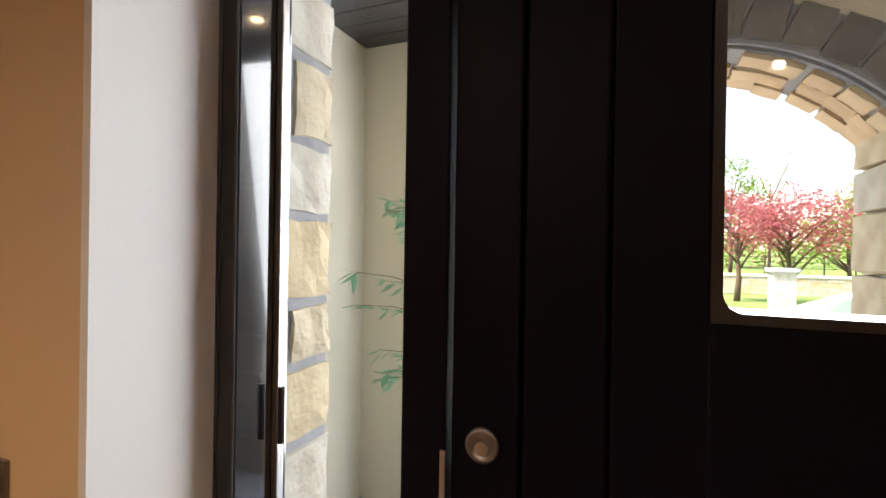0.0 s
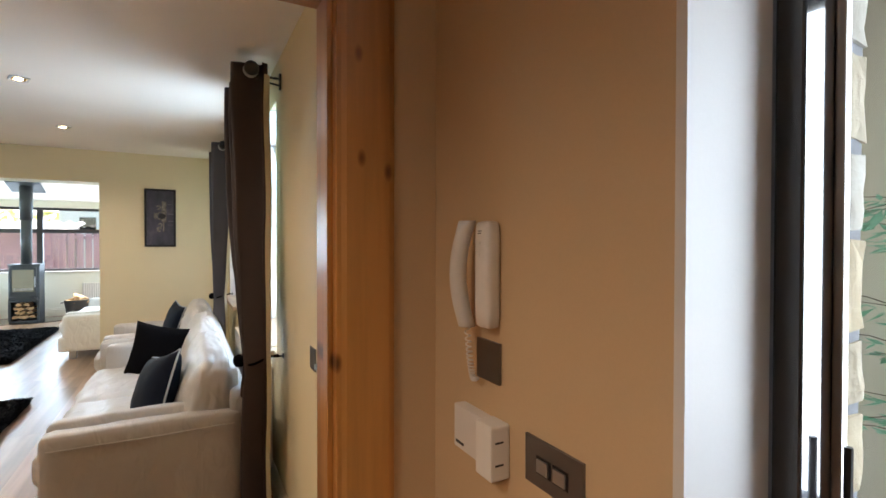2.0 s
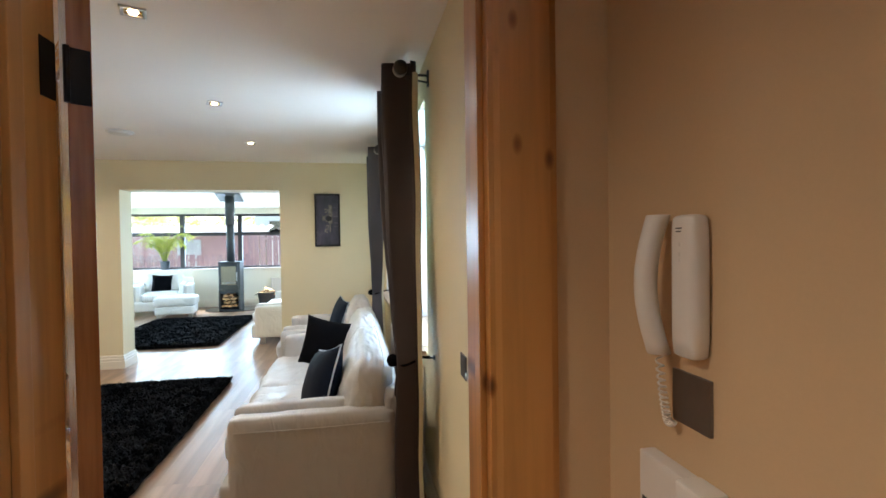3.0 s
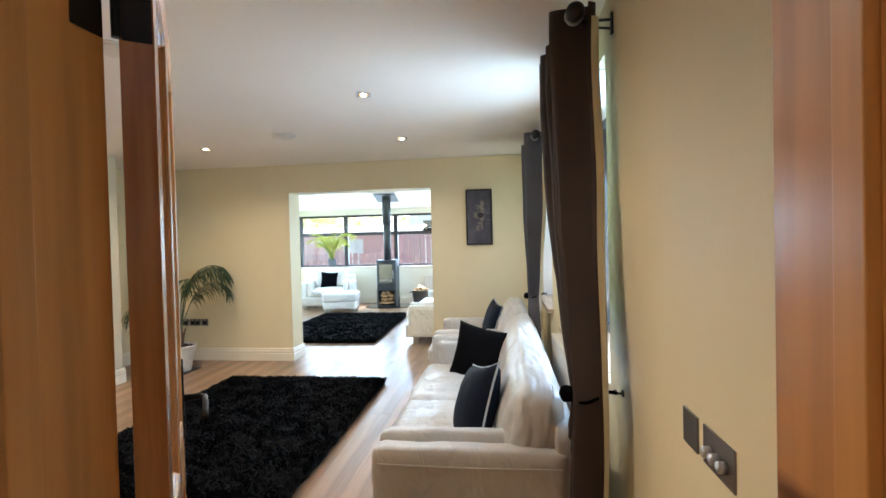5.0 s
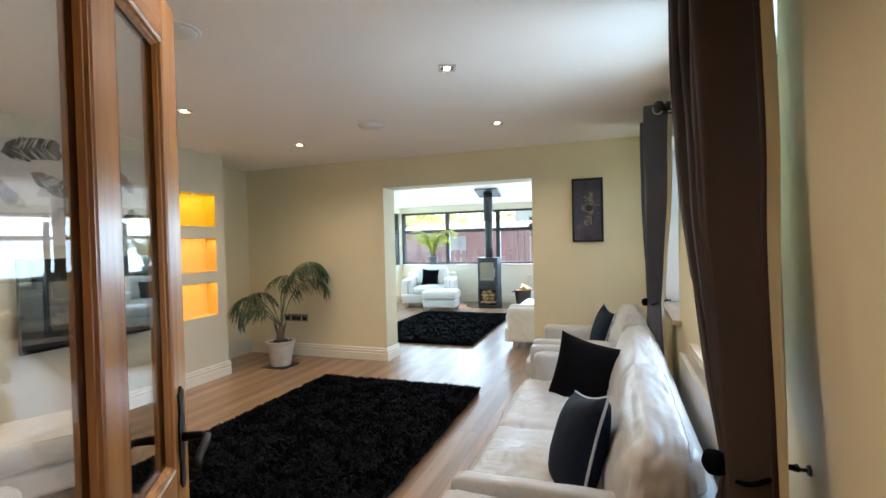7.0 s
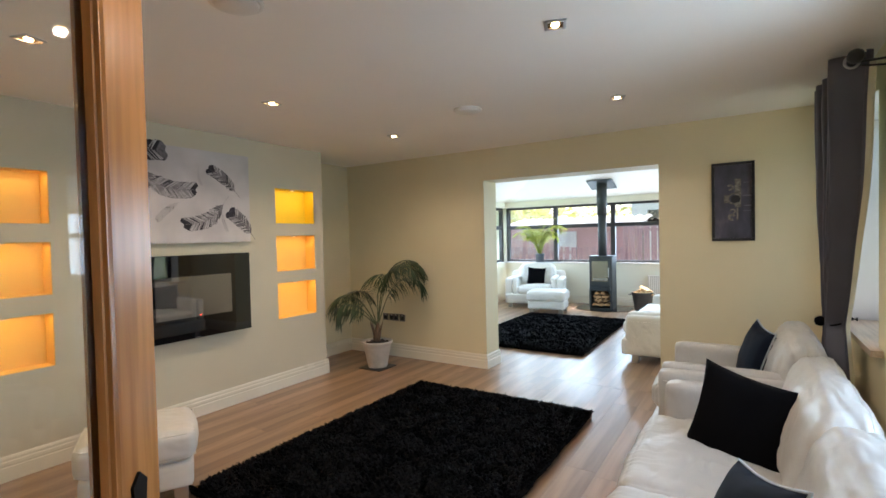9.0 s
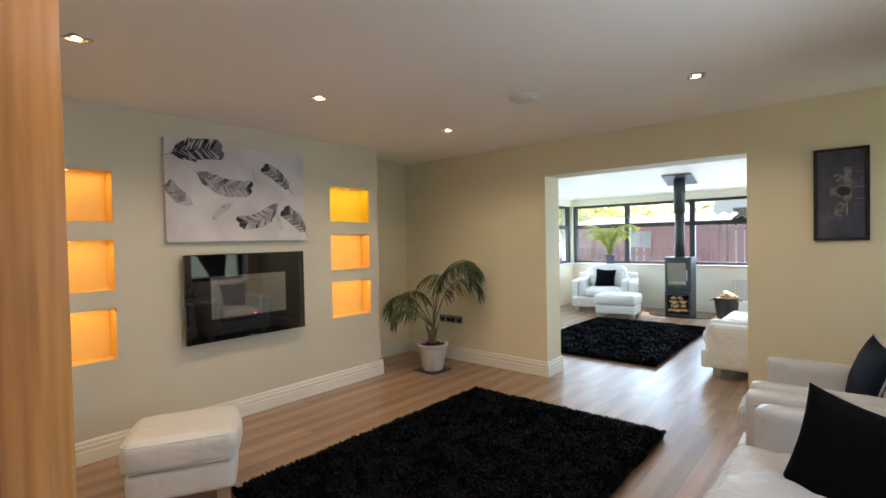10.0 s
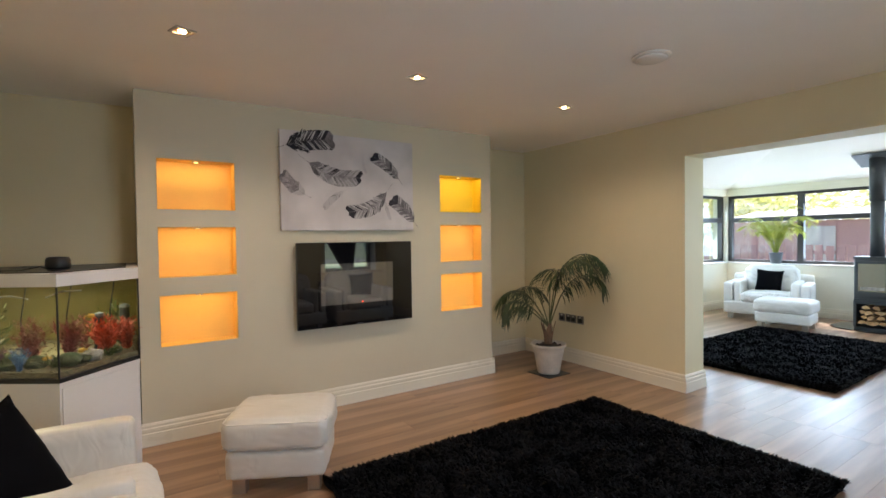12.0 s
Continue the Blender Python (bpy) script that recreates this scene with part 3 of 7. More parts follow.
# ---- Front door, side light and porch
def front_door():
    fr = setting(new("door_frame_front"), "glossy black entrance frame with a glazed side light", "door frame")
    for x0, x1, y0, y1 in ((1.393, 1.432, 2.650, 2.775), (1.735, 1.802, 2.655, 2.775), (3.22, 3.298, 2.655, 2.775)):
        part("post", box(x0, x1, y0, y1, 0, 2.16), M_BLACKGLOSS if x0 < 1.5 else M_BLACKPAINT, fr, bevel=0.004)
    part("head", box(1.393, 3.298, 2.652, 2.775, 2.161, 2.24), M_BLACKGLOSS, fr, bevel=0.003)
    part("glazing_bead", box(1.4325, 1.446, 2.735, 2.752, 0.08, 2.16), M_CHROME, fr, "bright metal glazing strip", bevel=0.002)
    part("side_sill", box(1.4325, 1.7345, 2.66, 2.77, 0, 0.079), M_BLACKGLOSS, fr)
    p = part("pane", box(1.447, 1.7345, 2.742, 2.748, 0.08, 2.16), M_GLASS, fr)
    p.visible_shadow = False
    part("weather_seal", tube([(1.4545, 2.735, 1.02), (1.4545, 2.735, 1.12)], 0.006, 8), M_DARKPLASTIC, fr)
    door = setting(new("door_1"), "black planked front door with a rounded glass light", "door")
    x0, x1, y0, y1 = 1.806, 3.216, 2.668, 2.728
    gx0, gx1, gz0, gz1 = 2.125, 2.90, 1.305, 1.98
    # stiles and rails round the light
    for k, (a, b) in enumerate(((x0, 1.898), (1.904, 2.004), (2.010, gx0 - 0.012))):
        part("board", box(a, b, y0, y1, 0.012, 2.155), M_BLACKPAINT, door, bevel=0.003)
    part("board", box(gx1 + 0.012, x1, y0, y1, 0.012, 2.155), M_BLACKPAINT, door, bevel=0.003)
    part("rail", box(gx0 - 0.011, gx1 + 0.011, y0 + 0.001, y1 - 0.001, 0.012, gz0 - 0.012), M_BLACKPAINT, door, bevel=0.003)
    part("rail", box(gx0 - 0.011, gx1 + 0.011, y0 + 0.001, y1 - 0.001, gz1 + 0.012, 2.155), M_BLACKPAINT, door, bevel=0.003)
    part("backing", box(x0 + 0.01, gx0 - 0.013, 2.690, 2.71, 0.02, 2.15), M_BLACKPAINT, door)
    r = 0.022
    ring = []
    for cx, cz, t0 in ((gx1 - r, gz1 - r, 0), (gx0 + r, gz1 - r, 90), (gx0 + r, gz0 + r, 180), (gx1 - r, gz0 + r, 270)):
        ring += [(cx + r * math.cos(radians(t0 + 15 * k)), cz + r * math.sin(radians(t0 + 15 * k))) for k in range(7)]
    bm = bmesh.new()
    o = [(max(gx0 - 0.012, min(gx1 + 0.012, (x - (gx0 + gx1) / 2) * 1.2 + (gx0 + gx1) / 2)), max(gz0 - 0.012, min(gz1 + 0.012, (z - (gz0 + gz1) / 2) * 1.2 + (gz0 + gz1) / 2))) for x, z in ring]
    n = len(ring)
    rows = [[bm.verts.new((x, y, z)) for x, z in pts] for pts, y in ((ring, y0 - 0.004), (o, y0 - 0.004), (o, y1 - 0.002), (ring, y1 - 0.002))]
    for a in range(4):
        for i in range(n):
            bm.faces.new((rows[a][i], rows[a][(i + 1) % n], rows[(a + 1) % 4][(i + 1) % n], rows[(a + 1) % 4][i]))
    part("light_frame", bm, M_BLACKGLOSS, door)
    p = part("pane", box(gx0 + 0.002, gx1 - 0.002, 2.697, 2.703, gz0 + 0.002, gz1 - 0.002), M_GLASS, door)
    p.visible_shadow = False
    lock = lathe([(0.0, 0.0), (0.021, 0.0), (0.0235, 0.003), (0.0235, 0.009), (0.019, 0.013), (0.017, 0.010), (0.0, 0.012)], 28)
    bmesh.ops.transform(lock, matrix=pose(1.853, y0, 1.113, 90), verts=lock.verts)
    cyl = part("lock_escutcheon", lock, M_PLATE, door, "dull nickel round lock rose", True)
    kp = lathe([(0.0, 0.009), (0.009, 0.009), (0.009, 0.013), (0.0, 0.0135)], 20)
    bmesh.ops.transform(kp, matrix=pose(1.853, y0, 1.110, 90), verts=kp.verts)
    part("key_cylinder", kp, M_CHROME, cyl)
    part("latch_plate", box(1.796, 1.8035, y0 - 0.016, y0 - 0.0155 + 0.002, 0.95, 1.10), M_CHROME, door)
    return door


front_door()


def stone_mat(name, cols, rough=0.85):
    m, nt, b = nodes_of(name)
    info = nt.nodes.new("ShaderNodeObjectInfo")
    base = ramp(nt, info.outputs["Random"], [(i / (len(cols) - 1), c) for i, c in enumerate(cols)])
    big = noise_tex(nt, 9, 5)
    st = ramp(nt, big.outputs[0], [(0.35, (0.72, 0.66, 0.58)), (0.62, (1, 1, 1))])
    fine = noise_tex(nt, 70, 6)
    out = mixed(nt, base.outputs[0], st.outputs[0], 0.8, "MULTIPLY")
    nt.links.new(out.outputs[0], b.inputs["Base Color"])
    b.inputs["Roughness"].default_value = rough
    bumped(nt, b, fine.outputs[0], 0.6, 0.006)
    return m


M_STONE = stone_mat("buff_sandstone", [(0.46, 0.43, 0.37), (0.50, 0.45, 0.36), (0.50, 0.40, 0.25), (0.48, 0.47, 0.44)])
M_ARCHSTONE = stone_mat("orange_sandstone", [(0.50, 0.36, 0.22), (0.55, 0.42, 0.28), (0.46, 0.32, 0.20)])
M_DARKSTONE = stone_mat("grey_arch_stone", [(0.18, 0.172, 0.17), (0.23, 0.215, 0.21), (0.15, 0.143, 0.148)])
M_MORTAR = surface("grey_mortar", (0.27, 0.27, 0.29), 0.9, vary=0.15, scale=12, grain=120, bump=0.5, depth=0.004)
M_PORCH = surface("porch_cream_render", (0.70, 0.65, 0.55), 0.8, vary=0.04, scale=2, grain=120, bump=0.2, depth=0.002)
M_DECK = surface("dark_grey_boards", (0.055, 0.052, 0.058), 0.6, vary=0.15, scale=4, grain=50, bump=0.15, stretch=(0.1, 1, 1))
M_PAVE = surface("grey_paving", (0.30, 0.32, 0.36), 0.7, vary=0.1, scale=3, grain=80, bump=0.3, depth=0.003)


def rough_stone(size, seed, parent, material, m, name="stone"):
    """One dressed stone with an uneven face, about size across."""
    bm = bmesh.new()
    bmesh.ops.create_cube(bm, size=1.0)
    bmesh.ops.subdivide_edges(bm, edges=list(bm.edges), cuts=3, use_grid_fill=True)
    for v in bm.verts:
        s = Vector(v.co) * 2
        edge = sum(abs(k) > 0.9 for k in s)
        k = 0.94 if edge >= 2 else 1.0
        n = noise.noise_vector(Vector(v.co) * 2.6 + Vector((seed * 3.7, seed, 0))) * 0.055
        v.co = Vector(((v.co.x * k + n.x) * size[0], (v.co.y * k + n.y) * size[1], (v.co.z * k + n.z) * size[2]))
    ob = part(name, bm, material, parent, smooth=False)
    ob.matrix_local = m
    return ob


def porch():
    yp, left, top = 4.40, 0.57, 2.50
    setting(part("porch_floor", box(0.3, 4.6, 2.66, 5.0, -0.16, -0.06), M_PAVE), "grey paved porch floor", "floor")
    setting(part("porch_side_wall", box(left - 0.2, left, 3.0, yp, -0.06, top), M_PORCH), "cream rendered porch side wall", "wall")
    setting(part("porch_end_wall", box(4.3, 4.5, 2.66, yp, -0.06, top), M_PORCH), "cream rendered porch end wall", "wall")
    c = setting(new("porch_soffit"), "dark grey boarded porch ceiling", "ceiling")
    bm = bmesh.new()
    for k in range(16):
        y = 2.79 + k * 0.135
        box(left - 0.1, 4.4, y, y + 0.128, top, top + 0.02, bm)
    box(left - 0.1, 4.4, 2.665, 4.95, top + 0.021, top + 0.06, bm)
    part("boards", bm, M_DECK, c)
    # outer stone face beside the door, seen through the side light
    wall = setting(new("entrance_stone_wall"), "buff sandstone reveal with grey mortar joints", "wall")
    part("mortar", box(0.45, 1.379, 2.662, 2.965, -0.06, top), M_MORTAR, wall)
    heights = [0.22, 0.16, 0.15, 0.145, 0.17, 0.17, 0.165, 0.13, 0.185, 0.155, 0.175, 0.16, 0.2, 0.2]
    z, k = -0.06, 0
    for i, hgt in enumerate(heights):
        if z + hgt > top:
            hgt = top - z
        if hgt < 0.05:
            break
        split = i % 3 == 1
        runs = ((2.772, 2.83), (2.842, 2.975)) if split else ((2.772, 2.975),)
        for a, b in runs:
            rough_stone((0.14, b - a, hgt - 0.014), k, wall, M_STONE, pose(1.318, (a + b) / 2, z + hgt / 2, random.uniform(-2, 2)))
            k += 1
        # front face outside
        for x in (0.62, 0.95):
            rough_stone((0.31, 0.10, hgt - 0.014), k, wall, M_STONE, pose(x + (0.08 if i % 2 else 0), 2.945, z + hgt / 2))
            k += 1
        z += hgt
    # arched front wall
    ax, half, spring, rise = 2.19, 0.79, 1.90, 0.38
    R = (half ** 2 + rise ** 2) / (2 * rise)
    cz = spring + rise - R
    y0, y1 = yp, yp + 0.45
    arc = []
    a0 = math.asin(half / R)
    for i in range(25):
        t = -a0 + 2 * a0 * i / 24
        arc.append((ax + R * math.sin(t), cz + R * math.cos(t)))
    outline = [(left - 0.2, -0.06), (ax - half, -0.06)] + arc + [(ax + half, -0.06), (4.5, -0.06), (4.5, top + 0.5), (left - 0.2, top + 0.5)]
    pw = setting(new("porch_arch_wall"), "cream rendered porch wall with a stone arch", "wall")
    bm = bmesh.new()
    lo = [bm.verts.new((a, y0, b)) for a, b in outline]
    hi = [bm.verts.new((a, y1 - 0.02, b)) for a, b in outline]
    for ring in (lo, hi[::-1]):
        bm.faces.new(ring)
    for i in range(len(outline)):
        bm.faces.new((lo[i], hi[i], hi[(i + 1) % len(outline)], lo[(i + 1) % len(outline)]))
    bm.normal_update()
    bmesh.ops.triangulate(bm, faces=[f for f in bm.faces if len(f.verts) > 4])
    part("wall_body", bm, M_PORCH, pw)
    def arc_band(r0, r1, ya, yb):
        """A bed of mortar that follows the arch."""
        bm = bmesh.new()
        rows = []
        for k in range(33):
            t = -a0 * 1.02 + 2.04 * a0 * k / 32
            rows.append([bm.verts.new((ax + q * math.sin(t), y, cz + q * math.cos(t))) for q, y in ((r0, ya), (r1, ya), (r1, yb), (r0, yb))])
        for p, q in zip(rows, rows[1:]):
            for k in range(4):
                bm.faces.new((p[k], p[(k + 1) % 4], q[(k + 1) % 4], q[k]))
        bm.faces.new(rows[0])
        bm.faces.new(rows[-1])
        part("mortar", bm, M_MORTAR, pw)
    arc_band(R - 0.024, R + 0.02, y0 + 0.01, y1 - 0.03)
    arc_band(R - 0.01, R + 0.17, y0 - 0.018, y0 + 0.005)
    nv = 13
    for i in range(nv):
        t = -a0 * 1.04 + 2.08 * a0 * (i + 0.5) / nv
        wd = 2.08 * a0 * R / nv
        m = Matrix.Translation((ax + (R + 0.08) * math.sin(t), y0 + 0.015, cz + (R + 0.10) * math.cos(t))) @ Matrix.Rotation(t, 4, "Y")
        rough_stone((wd * 1.0, 0.10, random.uniform(0.15, 0.19)), 40 + i, pw, M_DARKSTONE, m, "voussoir")
        for j in range(3):
            m2 = Matrix.Translation((ax + (R - 0.012) * math.sin(t), y0 + 0.10 + 0.145 * j, cz + (R - 0.012) * math.cos(t))) @ Matrix.Rotation(t, 4, "Y")
            m2 = m2 @ Matrix.Translation((random.uniform(-0.03, 0.03), random.uniform(-0.02, 0.02), 0)) @ Matrix.Rotation(random.uniform(-0.12, 0.12), 4, "Z")
            rough_stone((wd * random.uniform(0.88, 1.0), random.uniform(0.12, 0.15), 0.075), 70 + i * 3 + j, pw, M_ARCHSTONE, m2, "stone")
    z = -0.06
    i = 0
    while z < spring - 0.02:
        hgt = min(random.uniform(0.19, 0.27), spring - z)
        for s in (-1, 1):
            rough_stone((0.06, 0.46, hgt - 0.012), 200 + i, pw, M_STONE, pose(ax + s * (half - 0.012), y0 + 0.22, z + hgt / 2))
            rough_stone((0.22, 0.08, hgt - 0.012), 230 + i, pw, M_STONE, pose(ax + s * (half + 0.10), y0 - 0.012, z + hgt / 2))
        i += 1
        z += hgt
    for x, y in ((1.17, 3.6), (2.5, 3.4), (2.62, 3.9)):
        d = thing("porch_downlight", "small round lit downlight in the porch ceiling", "light", pose(x, y, top), "porch downlights")
        part("rim", lathe([(0.0, -0.001), (0.04, -0.001), (0.045, -0.006), (0.045, 0.0)], 24), M_CHROME, d)
        part("bulb", lathe([(0.0, -0.009), (0.024, -0.009), (0.030, -0.004)], 16), M_SPOT, d)


porch()

# ---- Furniture
def leather_seat(name, label, m, width, depth, seats, mat, group="", arm=0.20, back_top=0.80, arm_top=0.60, over=0.03):
    """A low leather sofa or armchair: local x along its width, front towards -y, back at +y."""
    s = thing(name, label, "sofa" if seats > 1 else "armchair", m, group)
    w2, d = width / 2, depth
    part("base", soft_block(-w2 + 0.006, w2 - 0.006, -d - 0.02, -0.03, 0.09, 0.285, 0.008, 0.03, 0.003, 12, 1.0), mat, s, smooth=True)
    for k, sx in enumerate((-1, 1)):
        a, b = sorted((sx * w2, sx * (w2 - arm)))
        mid = sx * (w2 - arm * 0.55)
        p, q = sorted((sx * w2, mid + sx * 0.002))
        part("arm", soft_block(p, q, -d + 0.03, -0.04, 0.10, arm_top - 0.012, 0.006, 0.03, 0.003, 16, 3.0 + k), mat, s, smooth=True)
        part("seam", tube([(sx * (w2 + 0.001), -d + 0.06, arm_top - 0.075), (sx * (w2 + 0.005), -d / 2, arm_top - 0.078), (sx * (w2 + 0.001), -0.07, arm_top - 0.075)], 0.003, 6), mat, s)
        p, q = sorted((mid - sx * 0.002, sx * (w2 - arm)))
        part("arm_pad", soft_block(p, q, -d + 0.035, -0.05, 0.14, arm_top + 0.012, 0.008, 0.032, 0.004, 16, 4.0 + k), mat, s, smooth=True)
    inner = width - 2 * arm
    sw = inner / seats
    for k in range(seats):
        x = -inner / 2 + sw * k
        bm = soft_block(x + 0.004, x + sw - 0.004, -d - 0.04, -0.22, 0.27, 0.44, 0.022, 0.06, 0.006, 58, 7.0 + k)
        for v in bm.verts:
            lip = max(0.0, 1 - (v.co.y + d + 0.05) / 0.22)
            ruche = lip * (0.55 + 0.45 * noise.noise(Vector((v.co.x * 6, 0, k)))) * 0.0075
            wave = math.sin(v.co.x * 165 + 1.6 * noise.noise(Vector((v.co.x * 9, v.co.y * 7, k * 3.1))) + v.co.y * 5)
            v.co.z += ruche * wave * (1 if v.co.z > 0.34 else 0.3)
            v.co.y -= ruche * wave * 0.8
        part("seat_cushion", bm, mat, s, smooth=True)
        bm = soft_block(x - over if k == 0 else x + 0.004, x + sw + over if k == seats - 1 else x + sw - 0.004, -0.34, -0.02, 0.40, back_top, 0.028, 0.095, 0.009, 28, 11.0 + k)
        for v in bm.verts:
            h = max(0.0, (v.co.z - 0.42) / (back_top - 0.42))
            v.co.y += (-0.11 - v.co.y) * 0.42 * h ** 1.2
        crest = {}
        for v in bm.verts:
            if v.co.z > back_top - 0.16 and -0.15 < v.co.y < -0.02:
                key = round(v.co.x / 0.03)
                if key not in crest or abs(v.co.y + 0.09) < abs(crest[key].y + 0.09):
                    crest[key] = v.co.copy()
        run = [crest[key] + Vector((0, 0, 0.0005)) for key in sorted(crest)][1:-1]
        bk = part("back_cushion", bm, mat, s, smooth=True)
        if len(run) > 3:
            part("seam", tube(run, 0.0028, 6), mat, bk)
    part("back_frame", soft_block(-w2 + 0.02, w2 - 0.02, -0.10, 0.0, 0.10, back_top - 0.14, 0.008, 0.03, 0.003, 10, 5.0), mat, s, smooth=True)
    for sx in (-1, 1):
        for y in (-d + 0.12, -0.10):
            part("leg", box(sx * (w2 - 0.09) - 0.035, sx * (w2 - 0.09) + 0.035, y - 0.035, y + 0.035, 0, 0.095), M_CHROME, s, bevel=0.003)
    return s


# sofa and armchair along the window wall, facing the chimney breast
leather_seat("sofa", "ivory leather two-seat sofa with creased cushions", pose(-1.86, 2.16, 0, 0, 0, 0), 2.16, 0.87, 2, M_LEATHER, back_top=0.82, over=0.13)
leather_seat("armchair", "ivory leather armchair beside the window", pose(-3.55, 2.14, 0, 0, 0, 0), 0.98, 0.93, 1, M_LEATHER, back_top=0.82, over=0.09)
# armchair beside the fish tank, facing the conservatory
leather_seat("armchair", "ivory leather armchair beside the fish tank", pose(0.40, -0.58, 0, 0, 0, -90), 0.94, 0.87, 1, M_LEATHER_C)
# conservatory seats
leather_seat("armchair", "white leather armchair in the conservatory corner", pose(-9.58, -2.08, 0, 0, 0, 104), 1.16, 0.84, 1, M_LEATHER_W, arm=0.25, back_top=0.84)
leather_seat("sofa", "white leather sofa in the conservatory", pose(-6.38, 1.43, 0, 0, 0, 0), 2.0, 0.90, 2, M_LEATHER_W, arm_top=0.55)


def ottoman(m, label, w=0.56, d=0.46, mat=None):
    mat = mat or M_LEATHER_C
    s = thing("footstool", label, "footstool", m, "footstools")
    part("base", soft_block(-w / 2 + 0.015, w / 2 - 0.015, -d / 2 + 0.015, d / 2 - 0.015, 0.085, 0.24, 0.006, 0.025, 0.002, 10, 2.0), mat, s, smooth=True)
    part("cushion", soft_block(-w / 2, w / 2, -d / 2, d / 2, 0.235, 0.42, 0.018, 0.05, 0.005, 24, 4.0), mat, s, smooth=True)
    for z in (0.262, 0.395):
        rim = [(a * (w / 2 - 0.004), b * (d / 2 - 0.004), z) for a, b in ((0.86, 1), (-0.86, 1), (-1, 0.84), (-1, -0.84), (-0.86, -1), (0.86, -1), (1, -0.84), (1, 0.84), (0.86, 1))]
        part("seam", tube(rim, 0.0035, 6), mat, s)
    for a in (-1, 1):
        for b in (-1, 1):
            x, y = a * (w / 2 - 0.08), b * (d / 2 - 0.08)
            part("leg", box(x - 0.035, x + 0.035, y - 0.03, y + 0.03, 0, 0.09), M_CHROME, s, bevel=0.003)
    return s


ottoman(pose(-1.165, -1.225, 0, 0, 0, -28), "cream leather footstool on metal block legs")
ottoman(pose(-8.42, -1.45, 0, 0, 0, 98), "white leather footstool before the conservatory armchair", 0.70, 0.55, M_LEATHER_W)


def cushion(m, label, size=0.44, mat=None, piped=False, thick=0.075):
    """A square scatter cushion with drawn-out corners: local z is its thickness."""
    mat = mat or M_BLACKCLOTH
    c = thing("scatter_cushion", label, "cushion", m, "scatter cushions")
    bm = bmesh.new()
    n = 16
    for side in (-1, 1):
        g = []
        for i in range(n + 1):
            row = []
            for j in range(n + 1):
                u, v = i / n * 2 - 1, j / n * 2 - 1
                e = (1 - u ** 2) * (1 - v ** 2)
                x, y = u * size / 2, v * size / 2
                x *= 1 - 0.10 * (1 - v * v) * abs(u) ** 2
                y *= 1 - 0.10 * (1 - u * u) * abs(v) ** 2
                z = side * (thick * e ** 0.42 + 0.004 * noise.noise(Vector((x * 14, y * 14, side))))
                row.append(bm.verts.new((x, y, z)))
            g.append(row)
        for i in range(n):
            for j in range(n):
                bm.faces.new((g[i][j], g[i + 1][j], g[i + 1][j + 1], g[i][j + 1]))
    bmesh.ops.remove_doubles(bm, verts=list(bm.verts), dist=0.0015)
    part("cover", bm, mat, c, smooth=True)
    if piped:
        pts = []
        for k in range(4):
            for i in range(10):
                u = -1 + 2 * i / 10
                a, b = ((u, -1), (1, u), (-u, 1), (-1, -u))[k]
                x, y = a * size / 2, b * size / 2
                x *= 1 - 0.10 * (1 - b * b) * abs(a) ** 2
                y *= 1 - 0.10 * (1 - a * a) * abs(b) ** 2
                pts.append((x, y, 0))
        pts.append(pts[0])
        part("piping", tube(pts, 0.0055, 6), M_PIPING, c, "pale grey piping")
    return c


cushion(look((-2.36, 1.70, 0.565), (-1.3, 1.22, 0.92), 8), "black velvet scatter cushion leaning on the sofa", 0.48)
cushion(look((-1.36, 1.72, 0.575), (-1.08, 0.72, 0.95), -16), "navy scatter cushion with pale piping", 0.43, M_NAVY, True, 0.09)
cushion(look((-3.72, 1.76, 0.60), (-3.47, 0.76, 0.92), 4), "navy scatter cushion with pale piping on the armchair", 0.42, M_NAVY, True)
cushion(look((-0.04, -0.55, 0.58), (-0.9, 0.05, 0.98), -14), "black velvet scatter cushion on the armchair", 0.44)
cushion(look((-9.20, -1.99, 0.60), (-7.7, -1.60, 1.0), 4), "dark scatter cushion on the white armchair", 0.38)


